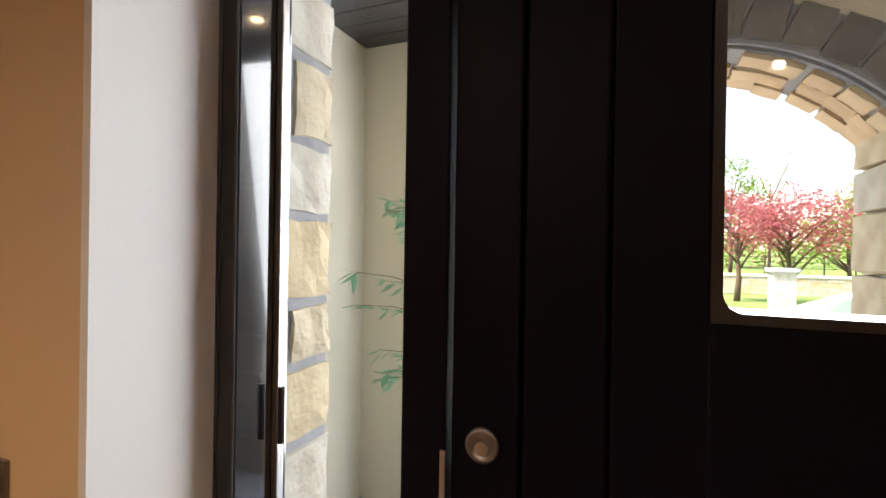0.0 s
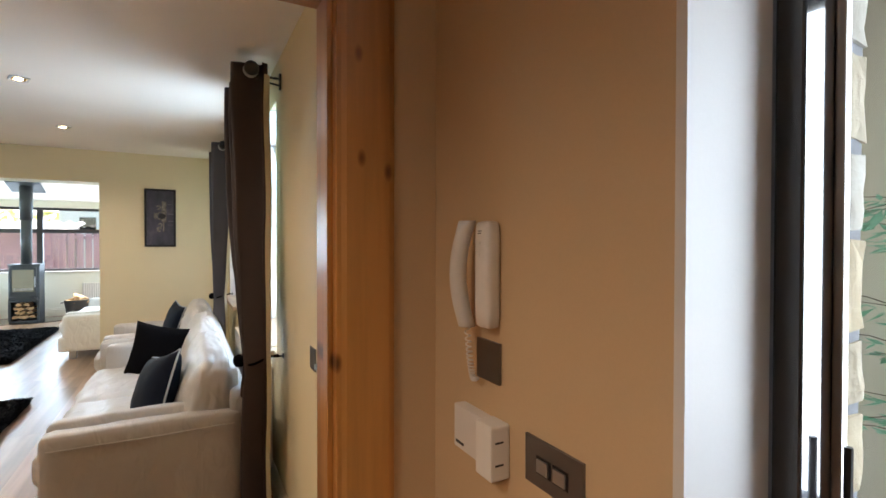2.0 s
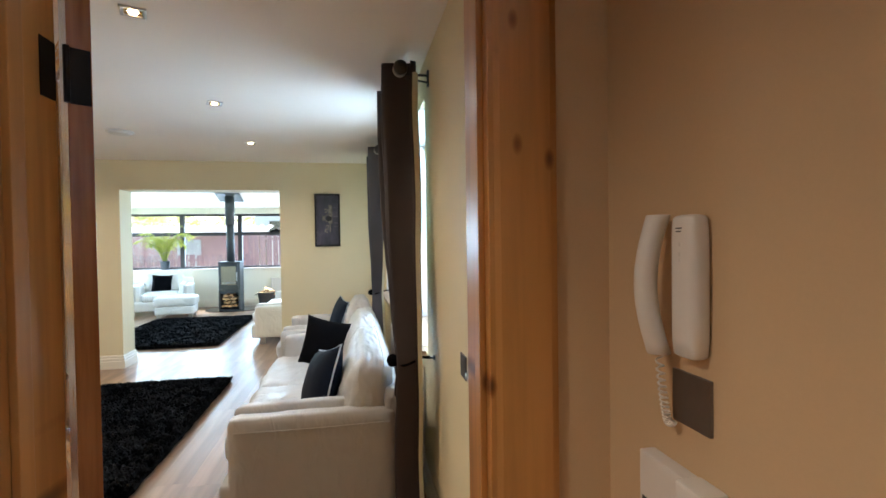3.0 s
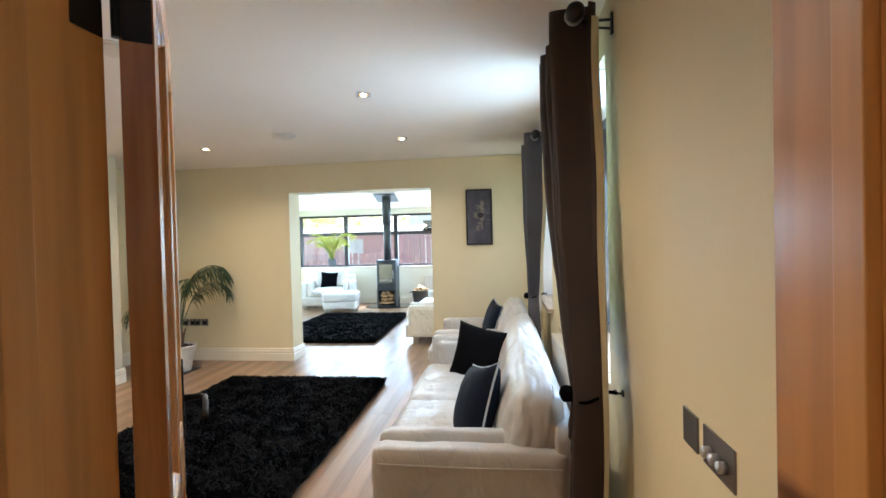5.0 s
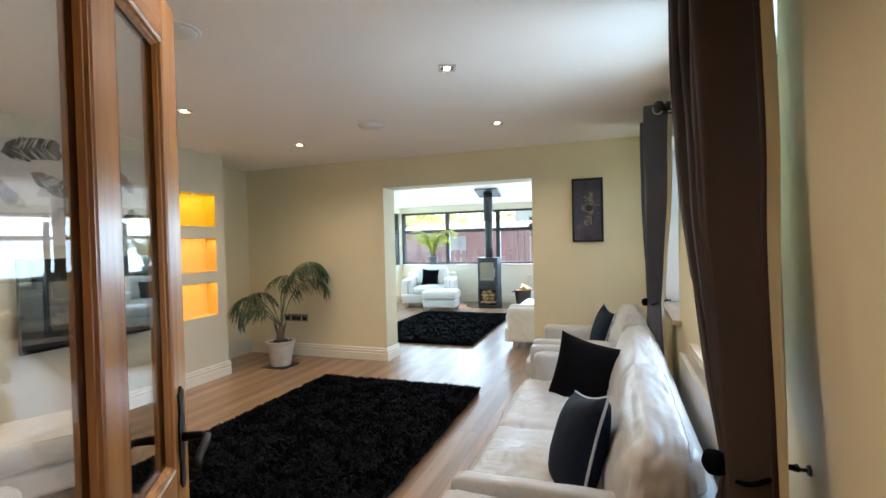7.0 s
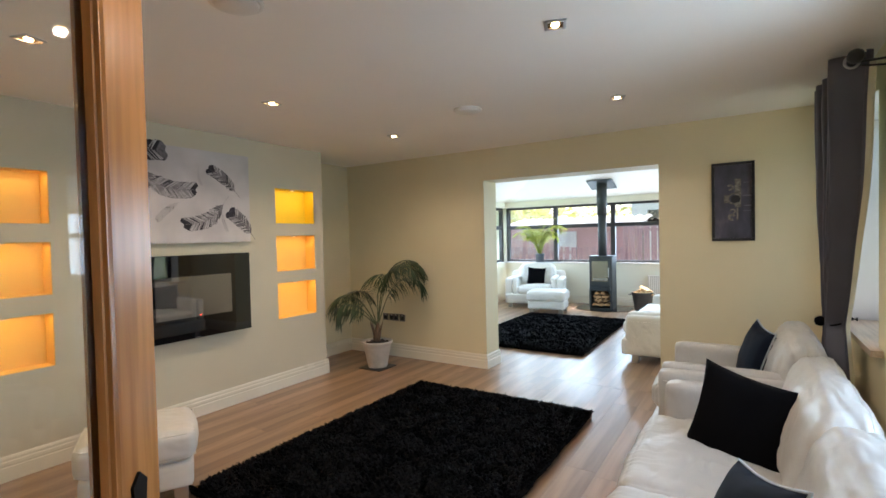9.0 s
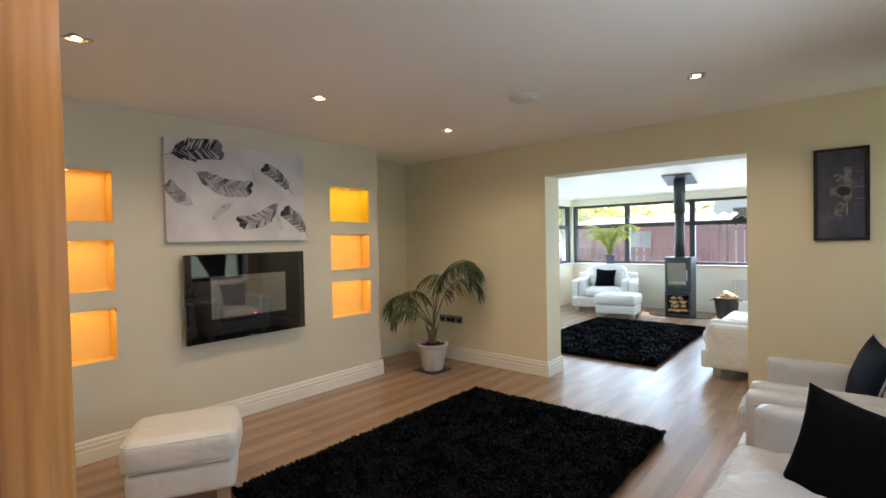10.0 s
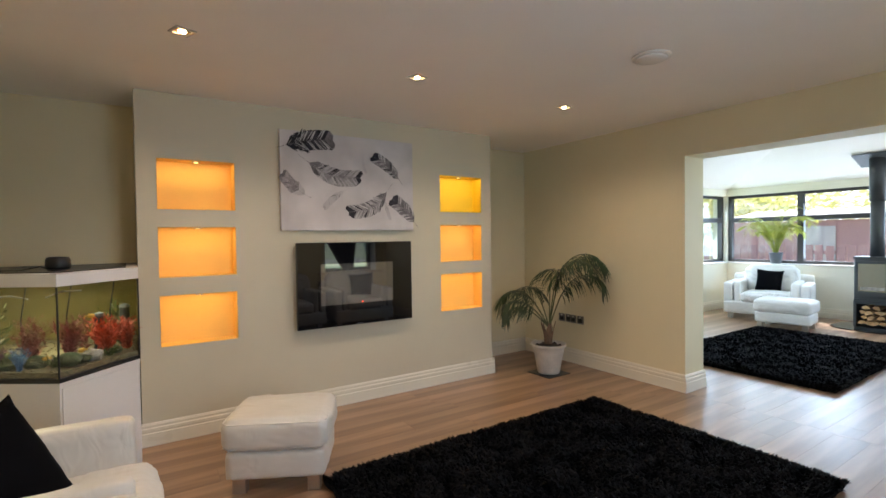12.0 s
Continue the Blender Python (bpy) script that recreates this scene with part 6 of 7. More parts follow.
    def fish(x, y, z, ln, mat, ang):
        bm = bmesh.new()
        bmesh.ops.create_icosphere(bm, subdivisions=2, radius=1.0)
        for v in bm.verts:
            taper = 1 - 0.35 * max(0.0, -v.co.x)
            v.co = Vector((v.co.x * ln * 0.38, v.co.y * ln * 0.10 * taper, v.co.z * ln * 0.22 * taper))
        tail = [bm.verts.new((px * ln, 0, pz * ln)) for px, pz in ((-0.33, 0.0), (-0.58, 0.17), (-0.52, 0.0), (-0.58, -0.17))]
        bm.faces.new(tail)
        fin = [bm.verts.new((px * ln, 0, pz * ln)) for px, pz in ((0.12, 0.20), (-0.22, 0.30), (-0.22, 0.15))]
        bm.faces.new(fin)
        tagged(part("ornamental_fish", bm, mat, smooth=True), "small bright fish swimming in the tank", "fish", "tank fish").matrix_world = pose(x, y, 0.656 + z, 0, 0, ang)
    fish(-0.20, -1.76, 0.12, 0.06, M_ORANGE, 40)
    fish(-0.24, -1.84, 0.30, 0.06, M_ORANGE, 200)
    fish(-0.05, -1.68, 0.11, 0.045, M_ORANGE, 20)
    rock(-0.25, -1.78, 0.05, M_ROCK)
    rock(-0.35, -1.93, 0.035, M_MOSS)
    rock(-0.21, -1.74, 0.035, M_MOSS)
    rock(0.05, -1.80, 0.045, M_ROCK)
    rock(-0.10, -1.78, 0.04, M_ROCK)
    rock(-0.15, -1.70, 0.055, M_MOSS)
    rock(0.00, -1.76, 0.05, M_MOSS)
    rock(0.12, -1.80, 0.06, M_MOSS)
    rock(0.16, -1.98, 0.04, M_ROCK)
    for x, y, h in ((-0.27, -2.04, 0.27), (-0.40, -2.16, 0.30), (0.30, -1.98, 0.24)):
        part("filter_column", tube([(x, y, 0.05), (x, y, h)], 0.028, 14), M_STOVE, t)
        part("filter_cap", lathe([(0, h), (0.030, h), (0.026, h + 0.018), (0.0, h + 0.026)], 16, None, (x, y, 0)), M_GREYPOT, t)
    for x, y in ((-0.33, -2.22), (-0.12, -2.05), (0.08, -1.98)):
        part("air_hose", tube([(x, y, 0.05), (x + 0.01, y, 0.28), (x - 0.02, y + 0.01, 0.49)], 0.004, 6), M_DARKPLASTIC, t)
    part("water_pipe", tube([(-0.05, -1.75, 0.43), (-0.12, -1.82, 0.455), (-0.2, -1.86, 0.45)], 0.004, 6), M_CHROME, t)
    part("water_pipe", tube([(0.02, -1.72, 0.43), (0.1, -1.8, 0.445), (0.16, -1.84, 0.44)], 0.004, 6), M_CHROME, t)
    lamp("tank_lamp", "AREA", look((0.0, -2.1, 0.656 + 0.492), (0.0, -2.1, 0)), 1.5, (1.0, 0.95, 0.55), size=(0.5, 0.3))
    s = thing("smart_speaker", "small black round speaker on the tank lid", "speaker", pose(-0.10, -1.83, 1.2295))
    part("foot", lathe([(0, 0), (0.050, 0), (0.052, 0.006), (0.0, 0.007)], 28), M_CHROME, s, "pale lower ring")
    part("body", lathe([(0, 0.007), (0.052, 0.007), (0.058, 0.018), (0.058, 0.058), (0.050, 0.074), (0.0, 0.077)], 32), M_DARKPLASTIC, s, smooth=True)
    cable = thing("power_cable", "thin black cable on the tank lid", "cable", pose(0, 0, 0))
    part("cord", tube([(-0.05, -1.84, 0.742), (-0.02, -1.85, 0.756), (0.03, -1.87, 0.745), (0.08, -1.93, 0.7335), (0.22, -1.98, 0.7335), (0.35, -2.1, 0.7335)], 0.003, 6), M_DARKPLASTIC, cable).location.z = 0.4965
    return t


fish_tank()


# ---- Conservatory: stove, hearth, log bucket
def split_log(parent, m, r=0.05, ln=0.22, seed=0):
    rng = random.Random(seed)
    a0, a1 = sorted((rng.uniform(0, 60), rng.uniform(120, 200)))
    outline = [(0, 0)] + [(r * rng.uniform(0.9, 1.08) * math.cos(radians(a0 + (a1 - a0) * i / 6)), r * rng.uniform(0.9, 1.08) * math.sin(radians(a0 + (a1 - a0) * i / 6))) for i in range(7)]
    bm = prism(outline, -ln / 2, ln / 2, axis="x")
    ob = part("log", bm, M_LOG, parent)
    ob.matrix_local = m
    return ob


def stove():
    x0 = -9.20
    hearth = thing("hearth_plate", "dark curved glass hearth plate on the floor", "hearth", pose(x0 - 0.02, -0.64, 0))
    pts = [(-0.36, -0.50)] + [(0.30 * math.cos(radians(t)) + 0.06, 0.52 * math.sin(radians(t))) for t in range(-80, 81, 10)] + [(-0.36, 0.50)]
    part("plate", prism(pts, 0.0, 0.014), M_BLACKGLASS, hearth)
    s = thing("wood_stove", "grey steel log burning stove with a log store", "stove", pose(x0, -0.64, 0.0145))
    w, dp, h = 0.212, 0.20, 1.02
    def front(half, bulge=0.04):
        return [(-dp, -half), (dp - 0.06, -half)] + [(dp - 0.06 + bulge * math.cos(radians(t)) * 1.2, half * math.sin(radians(t))) for t in range(-80, 81, 16)] + [(dp - 0.06, half), (-dp, half)]
    part("body", prism(front(w), 0.40, h - 0.03), M_STOVE, s)
    part("top_plate", prism(front(w + 0.012, 0.05), h - 0.03, h), M_STOVE, s, bevel=0.004)
    part("base", prism(front(w), 0.0, 0.03), M_STOVE, s)
    for y0, y1 in ((-w, -w + 0.035), (w - 0.035, w)):
        part("side_panel", box(-dp, dp - 0.03, y0, y1, 0.03, 0.40), M_STOVE, s)
    part("store_back", box(-dp, -dp + 0.02, -w + 0.036, w - 0.036, 0.03, 0.399), M_DARKPLASTIC, s)
    part("ash_lip", box(dp - 0.03, dp + 0.012, -w + 0.02, w - 0.02, 0.405, 0.43), M_STOVE, s, bevel=0.003)
    part("ash_lip", box(dp - 0.03, dp + 0.010, -w + 0.02, w - 0.02, 0.36, 0.398), M_STOVE, s, bevel=0.003)
    dr = part("door", box(dp - 0.02, dp + 0.008, -w + 0.03, w - 0.03, 0.47, 0.96), M_STOVE, s, "grey stove door", bevel=0.006)
    # Mirror grey puts the pale reflection into the colour of the glass.
    part("window", box(dp + 0.0085, dp + 0.012, -0.148, 0.148, 0.54, 0.925), M_SMOKE, dr, "stove glass with its pale reflection put into the grey")
    part("handle", tube([(dp + 0.03, w - 0.045, 0.62), (dp + 0.03, w - 0.045, 0.80)], 0.007, 8), M_CHROME, dr)
    part("firebrick", box(dp + 0.0125, dp + 0.014, -0.12, 0.14, 0.56, 0.60), surface("ash", (0.35, 0.32, 0.28), 0.9, vary=0.3, scale=20), dr, "pale ash behind the glass")
    k = 0
    for z, ys in ((0.07, (-0.115, -0.04, 0.04, 0.115)), (0.145, (-0.09, 0.0, 0.09)), (0.215, (-0.11, -0.03, 0.06, 0.115)), (0.285, (-0.07, 0.03))):
        for y in ys:
            split_log(s, pose(0.03 + 0.02 * (k % 3), y, z, random.uniform(-25, 25) , 0, 0), 0.052, 0.26, k)
            k += 1
    fl = part("flue_pipe", lathe([(0.0, h), (0.080, h), (0.080, h + 0.80), (0.0, h + 0.80)], 32), M_STOVE, s, "grey steel flue pipe", True)
    fl.location.x = -0.02
    f2 = part("flue_sleeve", lathe([(0.0, h + 0.78), (0.094, h + 0.78), (0.094, 2.46), (0.0, 2.46)], 32), M_STOVE, s, "wider upper flue sleeve", True)
    f2.location.x = -0.02
    slope = math.degrees(math.atan(0.33))
    pl = part("ceiling_plate", box(-0.22, 0.22, -0.24, 0.24, -0.01, 0.0), M_STOVE, s, "square flue plate on the ceiling")
    pl.matrix_local = pose(-0.02, 0, 2.388, 0, -slope, 0)
    return s


stove()


def log_bucket():
    b = thing("log_bucket", "dark metal bucket full of split logs", "bucket", pose(-9.30, 0.06, 0))
    part("pail", lathe([(0, 0), (0.135, 0), (0.14, 0.01), (0.19, 0.33), (0.196, 0.335), (0.196, 0.35), (0.184, 0.35), (0.18, 0.32), (0.13, 0.02), (0.0, 0.02)], 36), M_STOVE, b, smooth=True)
    for s in (-1, 1):
        part("handle", tube([(0.05, s * 0.19, 0.30), (0.05, s * 0.235, 0.30), (-0.05, s * 0.235, 0.30), (-0.05, s * 0.19, 0.30)], 0.007, 8), M_IRON, b)
    rng = random.Random(5)
    for k in range(12):
        split_log(b, pose(rng.uniform(-0.08, 0.08), rng.uniform(-0.09, 0.09), 0.28 + 0.10 * rng.random(), rng.uniform(-40, 40), rng.uniform(-15, 15), rng.uniform(0, 180)), 0.055, 0.24, 40 + k)
    return b


log_bucket()

# ---- Outdoors
def ground_mat():
    m, nt, b = nodes_of("garden_ground")
    n1 = noise_tex(nt, 0.6, 5)
    n2 = noise_tex(nt, 14, 6)
    c1 = ramp(nt, n1.outputs[0], [(0.35, (0.10, 0.17, 0.035)), (0.65, (0.17, 0.26, 0.06))])
    c2 = ramp(nt, n2.outputs[0], [(0.3, (0.6, 0.65, 0.5)), (0.7, (1, 1, 1))])
    mx = mixed(nt, c1.outputs[0], c2.outputs[0], 1.0, "MULTIPLY")
    nt.links.new(mx.outputs[0], b.inputs["Base Color"])
    b.inputs["Roughness"].default_value = 0.95
    bumped(nt, b, n2.outputs[0], 0.6, 0.03)
    return m


def rolling(u, v):
    x, y = (u - 0.5) * 700, (v - 0.5) * 700
    r = math.hypot(x, y)
    k = min(max((r - 26) / 60, 0), 1)
    return (x, y, -0.17 + k * (1.2 + 1.5 * noise.noise(Vector((x * 0.01, y * 0.01, 0)))))


setting(part("ground", sweep(rolling, 140, 140), ground_mat(), smooth=True), "sunlit grass ground round the house", "ground")
M_DRIVE = surface("pale_driveway", (0.50, 0.48, 0.45), 0.85, vary=0.1, scale=0.8, grain=60, bump=0.3, depth=0.005)
setting(part("driveway", box(-6.5, 5.2, 4.9, 11.5, -0.168, -0.12), M_DRIVE), "pale paved driveway before the porch", "road")
setting(part("road", box(-60, 60, 24.5, 29.0, -0.168, -0.10), surface("road_asphalt", (0.16, 0.16, 0.165), 0.9, vary=0.1, scale=0.6, grain=40, bump=0.3), bevel=0.0), "grey road beyond the garden wall", "road")
setting(part("patio", box(-13.5, -10.12, -9, 9, -0.168, -0.12), M_DRIVE), "pale patio behind the conservatory", "pavement")


def garden_wall(name, label, x0, x1, y, h, cope):
    w = tagged(new(name), label, "garden wall")
    part("mortar", box(x0, x1, y, y + 0.24, -0.17, h - 0.05), M_MORTAR, w)
    rng = random.Random(int(y))
    z = -0.15
    k = 0
    while z < h - 0.12:
        hh = rng.uniform(0.14, 0.2)
        x = x0 - rng.random() * 0.3
        while x < x1:
            ln = rng.uniform(0.35, 0.7)
            bm = box(max(x, x0) + 0.008, min(x + ln, x1) - 0.008, y - 0.018 - 0.012 * rng.random(), y + 0.03, z, min(z + hh - 0.014, h - 0.06))
            part("stone", bm, M_STONE, w)
            x += ln
            k += 1
        z += hh
    part("coping", box(x0 - 0.02, x1 + 0.02, y - 0.05, y + 0.29, h - 0.05, h + 0.03), M_PAVE if not cope else cope, w, bevel=0.01)
    return w


M_COPING = surface("pale_coping", (0.72, 0.70, 0.66), 0.8, vary=0.05, scale=3)
garden_wall("garden_wall", "low sandstone wall along the road", 2.5, 13.5, 22.5, 0.55, M_COPING)
wing = tagged(new("drive_wall"), "white coped low wall beside the drive", "garden wall")
bm = prism([(3.55, 9.2), (3.8, 9.0), (6.0, 13.6), (5.75, 13.75)], -0.17, 0.62)
part("body", bm, M_COPING, wing)
pier = tagged(new("gate_pier"), "square stone gate pier", "pier")
part("shaft", box(4.62, 5.05, 14.2, 14.63, -0.17, 0.95), M_STONE, pier, bevel=0.01)
part("cap", box(4.56, 5.11, 14.14, 14.69, 0.951, 1.04), M_PAVE, pier, bevel=0.02)


def leaf_cloud(name, blobs, count, size, mat, parent, seed):
    """Many small folded leaves scattered through uneven clumps (x, y, z, radius)."""
    rng = random.Random(seed)
    verts, faces = [], []
    for k in range(count):
        cx, cy, cz, r = blobs[rng.randrange(len(blobs))]
        d = Vector((rng.gauss(0, 1), rng.gauss(0, 1), rng.gauss(0, 0.8))).normalized() * r * rng.random() ** 0.45
        p = Vector((cx, cy, cz)) + d * (1 + 0.35 * noise.noise(Vector((cx + d.x * 2, cy + d.y * 2, cz + d.z * 2))))
        a, b = Vector((rng.gauss(0, 1), rng.gauss(0, 1), rng.gauss(0, 0.6))).normalized(), Vector((rng.gauss(0, 1), rng.gauss(0, 1), rng.gauss(0, 1))).normalized()
        s = size * rng.uniform(0.6, 1.4)
        i = len(verts)
        verts += [p, p + (a + b * 0.35) * s * 0.5, p + a * s, p + (a - b * 0.35) * s * 0.5]
        faces.append((i, i + 1, i + 2, i + 3))
    mesh = bpy.data.meshes.new(name)
    mesh.from_pydata([tuple(v) for v in verts], [], faces)
    mesh.materials.append(mat)
    ob = new(name, mesh)
    ob.parent = parent
    return ob


def tree(label, x, y, height, spread, mat, seed, leaves=5000, leaf=0.12, trunk=0.10, bare=0.3):
    rng = random.Random(seed)
    t = thing("tree", label, "tree", pose(x, y, -0.17), "garden trees")
    bm = tube([(0, 0, 0), (0.05, 0.03, height * 0.2), (0.0, 0.08, height * 0.45), (0.06, 0.0, height * 0.8)], [trunk, trunk * 0.8, trunk * 0.55, trunk * 0.15], 8)
    blobs = []
    for k in range(11):
        a = k * 2.4 + rng.random()
        z0 = height * rng.uniform(bare * 0.7, 0.6)
        r = spread * rng.uniform(0.45, 1.0)
        z1 = z0 + height * rng.uniform(0.15, 0.4)
        e = (r * math.cos(a), r * math.sin(a), z1)
        tube([(0.02, 0.04, z0), (e[0] * 0.5, e[1] * 0.5, (z0 + z1) / 2 + 0.1), e], [trunk * 0.4, trunk * 0.25, trunk * 0.06], 6, bm)
        blobs.append((*e, spread * rng.uniform(0.28, 0.5)))
        blobs.append((e[0] * 0.55, e[1] * 0.55, z1 + height * 0.05, spread * rng.uniform(0.28, 0.45)))
    blobs.append((0, 0, height * 0.85, spread * 0.4))
    part("trunk", bm, M_BARK, t, smooth=True)
    leaf_cloud("crown", blobs, leaves, leaf, mat, t, seed)
    return t


M_REDLEAF = leaf_mat("red_leaves", (0.26, 0.05, 0.07), (0.40, 0.13, 0.13))
M_GREENLEAF = leaf_mat("spring_leaves", (0.08, 0.16, 0.02), (0.20, 0.30, 0.04))
M_PALELEAF = leaf_mat("pale_spring_leaves", (0.20, 0.24, 0.06), (0.34, 0.36, 0.10))
tree("small tree with pinkish red spring leaves", 5.7, 17.6, 3.5, 1.55, M_REDLEAF, 1, 4200, 0.14)
tree("small tree with pinkish red spring leaves", 4.8, 19.5, 3.6, 1.3, M_REDLEAF, 2, 3000, 0.14)
tree("bright green garden tree", 9.6, 25.8, 3.6, 2.0, M_GREENLEAF, 3, 4200, 0.2)
tree("bright green garden tree", 12.2, 26.5, 4.6, 2.4, M_GREENLEAF, 4, 4200, 0.22)
tree("tall pale tree with thin spring leaves", 8.4, 33.0, 7.8, 2.4, M_PALELEAF, 5, 1500, 0.16, 0.09)
tree("tall pale tree with thin spring leaves", 6.2, 30.5, 6.8, 1.8, M_GREENLEAF, 6, 2600, 0.2, 0.12)
tree("tall pale tree with thin spring leaves", 14.5, 36.0, 8.0, 3.0, M_PALELEAF, 7, 2200, 0.2)
hedge = tagged(new("far_hedge"), "distant green hedge and woods beyond the road", "hedge", kind="stuff")
rng = random.Random(17)
leaf_cloud("leaves", [(x + rng.uniform(-2, 2), 44 + rng.uniform(-2, 2), 1.4 + rng.random() * 1.6, 2.6) for x in range(-30, 50, 3)], 14000, 0.5, M_GREENLEAF, hedge, 9)
fence = tagged(new("field_fence"), "thin dark field fence beyond the road", "fence")
for k in range(12):
    part("post", box(4 + k * 1.2, 4.06 + k * 1.2, 30.0, 30.06, -0.17, 1.25), M_FRAME, fence)
for z in (0.6, 0.9, 1.15):
    part("rail", box(4, 17.5, 30.02, 30.04, z, z + 0.03), M_FRAME, fence)


# Porch plant
def porch_plant():
    p = thing("artificial_bamboo", "leafy green bamboo plant in the porch", "plant", pose(1.28, 4.02, -0.06))
    part("pot", lathe([(0, 0), (0.13, 0), (0.165, 0.28), (0.175, 0.285), (0.175, 0.31), (0.16, 0.31), (0.155, 0.27), (0, 0.27)], 28), M_GREYPOT, p, smooth=True)
    part("soil", lathe([(0, 0.285), (0.155, 0.272)], 20), M_SOIL, p)
    rng = random.Random(6)
    grn = leaf_mat("porch_leaves", (0.12, 0.36, 0.22), (0.30, 0.55, 0.40))
    cane = surface("pale_cane", (0.50, 0.47, 0.38), 0.5, vary=0.1, scale=10)
    for k in range(5):
        a = k * 1.3
        top = Vector((0.10 * math.cos(a) * 1.6, 0.10 * math.sin(a), 1.75 + 0.15 * math.sin(k * 2.1)))
        base = Vector((0.06 * math.cos(a), 0.06 * math.sin(a), 0.28))
        st = part("cane", tube([base, base.lerp(top, 0.5) + Vector((0.01, 0, 0)), top], [0.010, 0.008, 0.004], 8), cane, p, smooth=True)
        bm = bmesh.new()
        tw = bmesh.new()
        for j in range(17):
            s = rng.uniform(0.35, 1.0)
            o = base.lerp(top, s)
            az = rng.random() * 6.283
            ln = rng.uniform(0.12, 0.36)
            e = o + Vector((math.cos(az) * ln, math.sin(az) * ln * 0.8, ln * rng.uniform(-0.1, 0.35)))
            tube([o, o.lerp(e, 0.5) + Vector((0, 0, 0.02)), e], [0.0022, 0.0018, 0.001], 4, tw)
            for q in range(13):
                f = rng.uniform(0.35, 1.05)
                c = o.lerp(e, f)
                d = Vector((math.cos(az + rng.uniform(-1, 1)), math.sin(az + rng.uniform(-1, 1)), rng.uniform(-0.7, 0.25))).normalized()
                w = d.cross(Vector((rng.uniform(-0.4, 0.4), rng.uniform(-0.4, 0.4), 1))).normalized()
                L = rng.uniform(0.05, 0.10)
                vs = [bm.verts.new(c), bm.verts.new(c + d * L * 0.45 + w * L * 0.17), bm.verts.new(c + d * L), bm.verts.new(c + d * L * 0.45 - w * L * 0.17)]
                bm.faces.new(vs)
        part("twigs", tw, M_BARK, st)
        part("leaves", bm, grn, st)
    return p


porch_plant()

# Back garden
# Glare and haze are put into these lightened fence and shed colours.
M_FENCE = surface("hazed_purple_brown_fence", (0.27, 0.17, 0.18), 0.85, vary=0.2, scale=3, grain=40, bump=0.3, stretch=(1, 1, 0.1))
M_SHED = surface("hazed_red_brown_shed", (0.36, 0.21, 0.20), 0.85, vary=0.15, scale=2, grain=40, bump=0.3)
M_ROOFEDGE = surface("pale_roof_sheet", (0.42, 0.42, 0.40), 0.8, vary=0.1)


def board_fence(label, x, y0, y1, z1, gap, wd=0.13):
    f = tagged(new("garden_fence"), label, "fence")
    y = y0
    k = 0
    mesh = None
    while y < y1:
        if mesh is None:
            ob = part("board", box(-0.01, 0.01, 0, wd, -0.17, z1), M_FENCE, f)
            mesh = ob.data
        else:
            ob = new("board", mesh)
            ob.parent = f
        ob.location = (x, y, 0.012 * math.sin(k * 1.7))
        y += wd + gap * (0.7 + 0.6 * abs(math.sin(k * 2.3)))
        k += 1
    for z in (0.25, z1 - 0.18):
        part("rail", box(x - 0.06, x - 0.012, y0, y1, z, z + 0.07), M_FENCE, f)
    return f


board_fence("purple brown garden fence with narrow gaps", -12.5, -0.95, 4.5, 1.68, 0.034)
board_fence("low purple brown palisade fence", -12.4, -6.0, -1.0, 1.12, 0.045)
shed = tagged(new("garden_shed"), "red brown timber shed with a corrugated roof", "shed")
part("wall", box(-17.2, -15.0, -5.4, -1.2, -0.17, 1.70), M_SHED, shed)
part("door", box(-14.995, -14.96, -3.6, -2.9, -0.15, 1.55), M_ROOFEDGE, shed, "pale shed door")


def corrugated(u, v):
    y = -5.6 + 4.6 * v
    return (-14.85 - 2.5 * u, y, 1.72 + 0.35 * u + 0.035 * math.sin(y * 21))


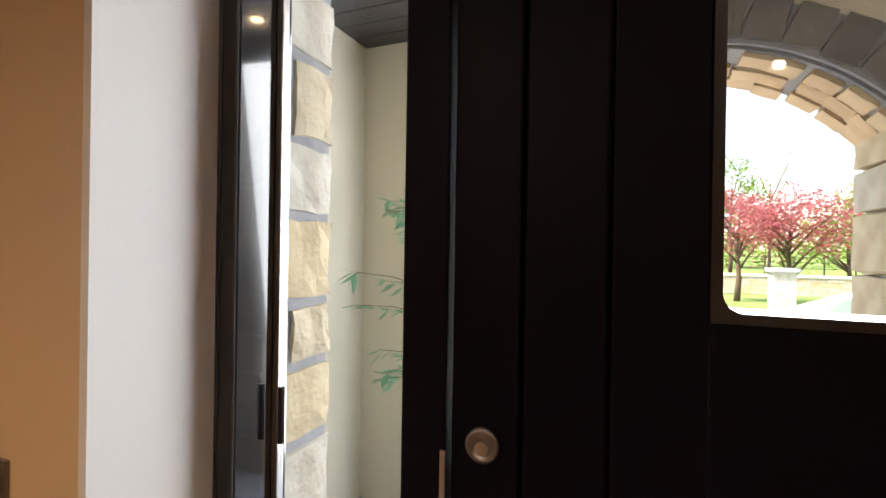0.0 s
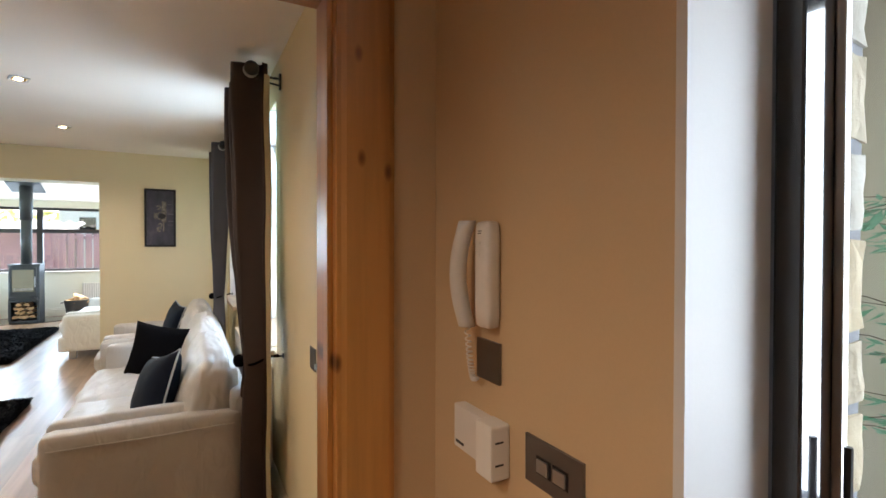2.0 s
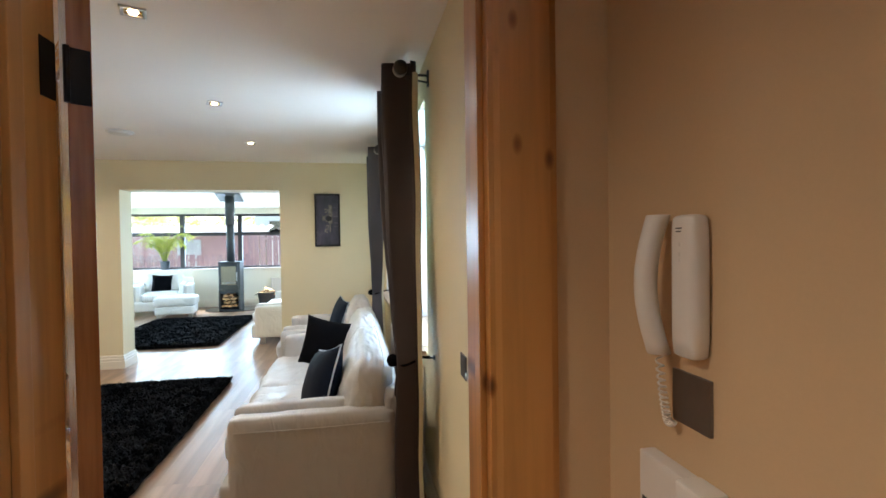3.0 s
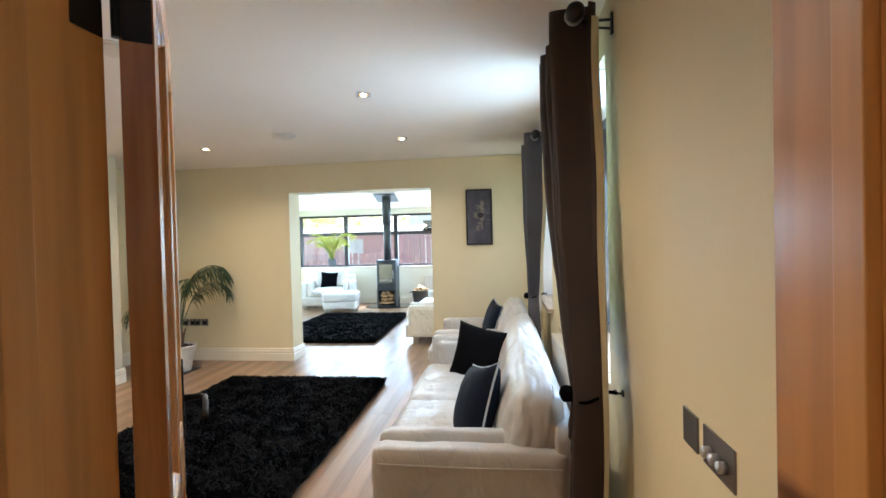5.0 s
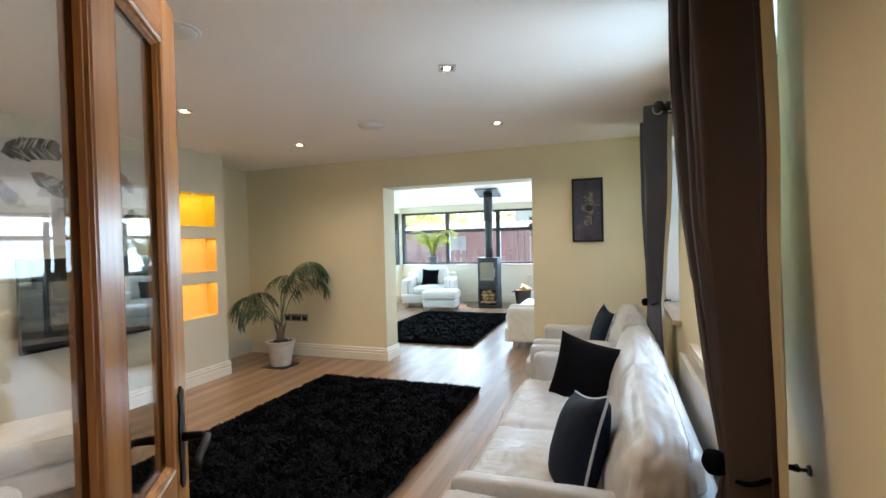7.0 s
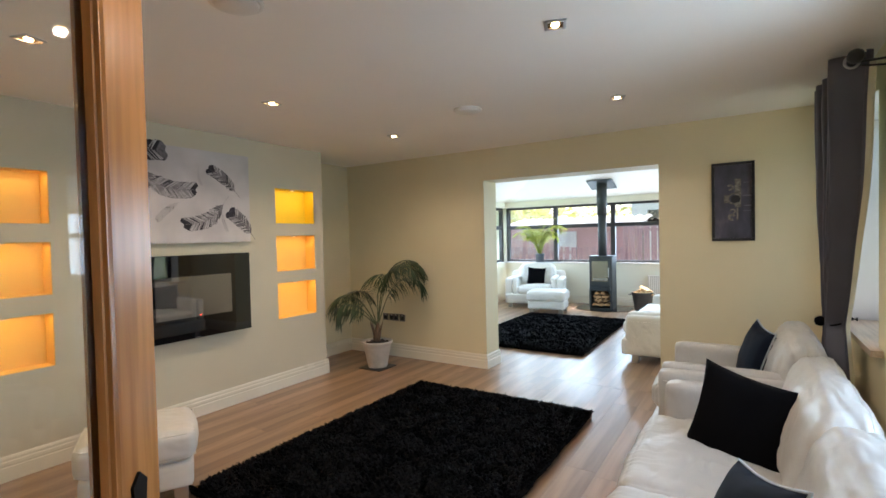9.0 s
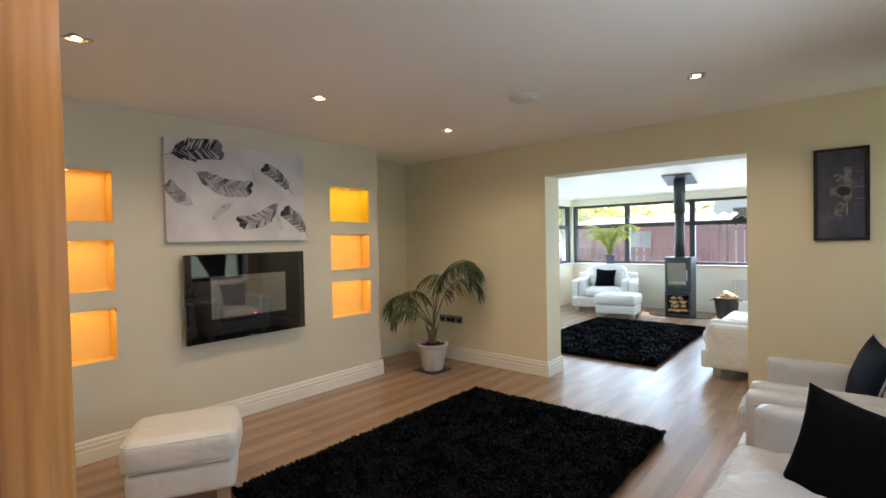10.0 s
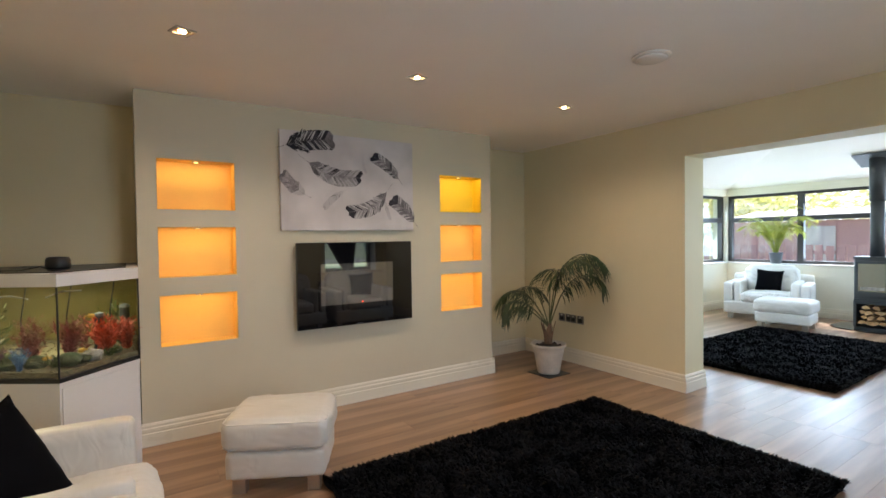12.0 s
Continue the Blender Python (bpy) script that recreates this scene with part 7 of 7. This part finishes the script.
rf = part("roof", sweep(corrugated, 2, 160), M_ROOFEDGE, shed, "pale corrugated roof")
house = tagged(new("neighbour_house"), "white rendered house beyond the fence", "house")
part("wall", box(-26, -20, -2.2, 9, -0.17, 3.2), M_COPING, house)
part("roof", prism_y([(-26.3, 3.2), (-19.7, 3.2), (-23, 4.8)], -2.5, 9.3), M_DARKSTONE, house)
part("window", box(-20.0, -19.98, -1.6, -1.1, 1.7, 2.35), M_BLACKGLASS, house)
# The hedge's glaring sunlight is put into these pale leaf colours.
M_BANKLEAF = leaf_mat("sunlit_hedge_leaves", (0.46, 0.47, 0.16), (0.66, 0.64, 0.30))
bank = tagged(new("hedge_bank"), "sunlit yellow green hedge bank", "hedge", kind="stuff")
rng = random.Random(23)
leaf_cloud("leaves", [(-21 + rng.uniform(-1, 1), y + rng.uniform(-1, 1), 0.8 + rng.random() * 2.2, 1.6) for y in range(-17, -3)], 16000, 0.3, M_BANKLEAF, bank, 12)
leaf_cloud("far_leaves", [(-30 + rng.uniform(-2, 2), y * 2 + rng.uniform(-1, 1), 2.0 + rng.random() * 3, 2.6) for y in range(-12, 9)], 9000, 0.5, M_BANKLEAF, bank, 13)

# ---- Floor planks, laid along x with staggered ends
def planks():
    rng = random.Random(11)
    width, length = 0.192, 1.285
    areas = [(XW, XE + 0.165, YS, YN), (0.685, 3.9, -1.0, 2.45), (-9.85, XW, -2.97, 2.30)]
    cache = {}
    seen = 0
    near, far = [], bmesh.new()
    for n, (x0, x1, y0, y1) in enumerate(areas):
        row = 0
        y = y0
        while y < y1 - 0.001:
            yb = min(y + width, y1)
            x = x0 - rng.uniform(0, length)
            while x < x1:
                a, b = max(x, x0), min(x + length, x1)
                if b - a > 0.01:
                    if n == 1 or (n == 2 and not -2.3 < y < 1.3):
                        box(a + 0.0008, b - 0.0008, y + 0.0008, yb - 0.0008, -0.008, 0.0, far)
                    else:
                        near.append((a, b, y, yb))
                x += length
            y += width
            row += 1
    for a, b, y, yb in near:
        key = (round(b - a, 3), round(yb - y, 3))
        if key not in cache:
            bm = box(-key[0] / 2 + 0.0004, key[0] / 2 - 0.0004, -key[1] / 2 + 0.0004, key[1] / 2 - 0.0004, -0.008, 0.0)
            mesh = bpy.data.meshes.new("plank")
            bmesh.ops.recalc_face_normals(bm, faces=list(bm.faces))
            bm.to_mesh(mesh)
            bm.free()
            mesh.materials.append(M_FLOOR)
            cache[key] = mesh
        ob = new("plank", cache[key])
        ob.parent = floor
        ob.location = ((a + b) / 2, (y + yb) / 2, 0)
    tagged(part("planks_beyond", far, M_FLOOR, floor), kind="stuff")


planks()
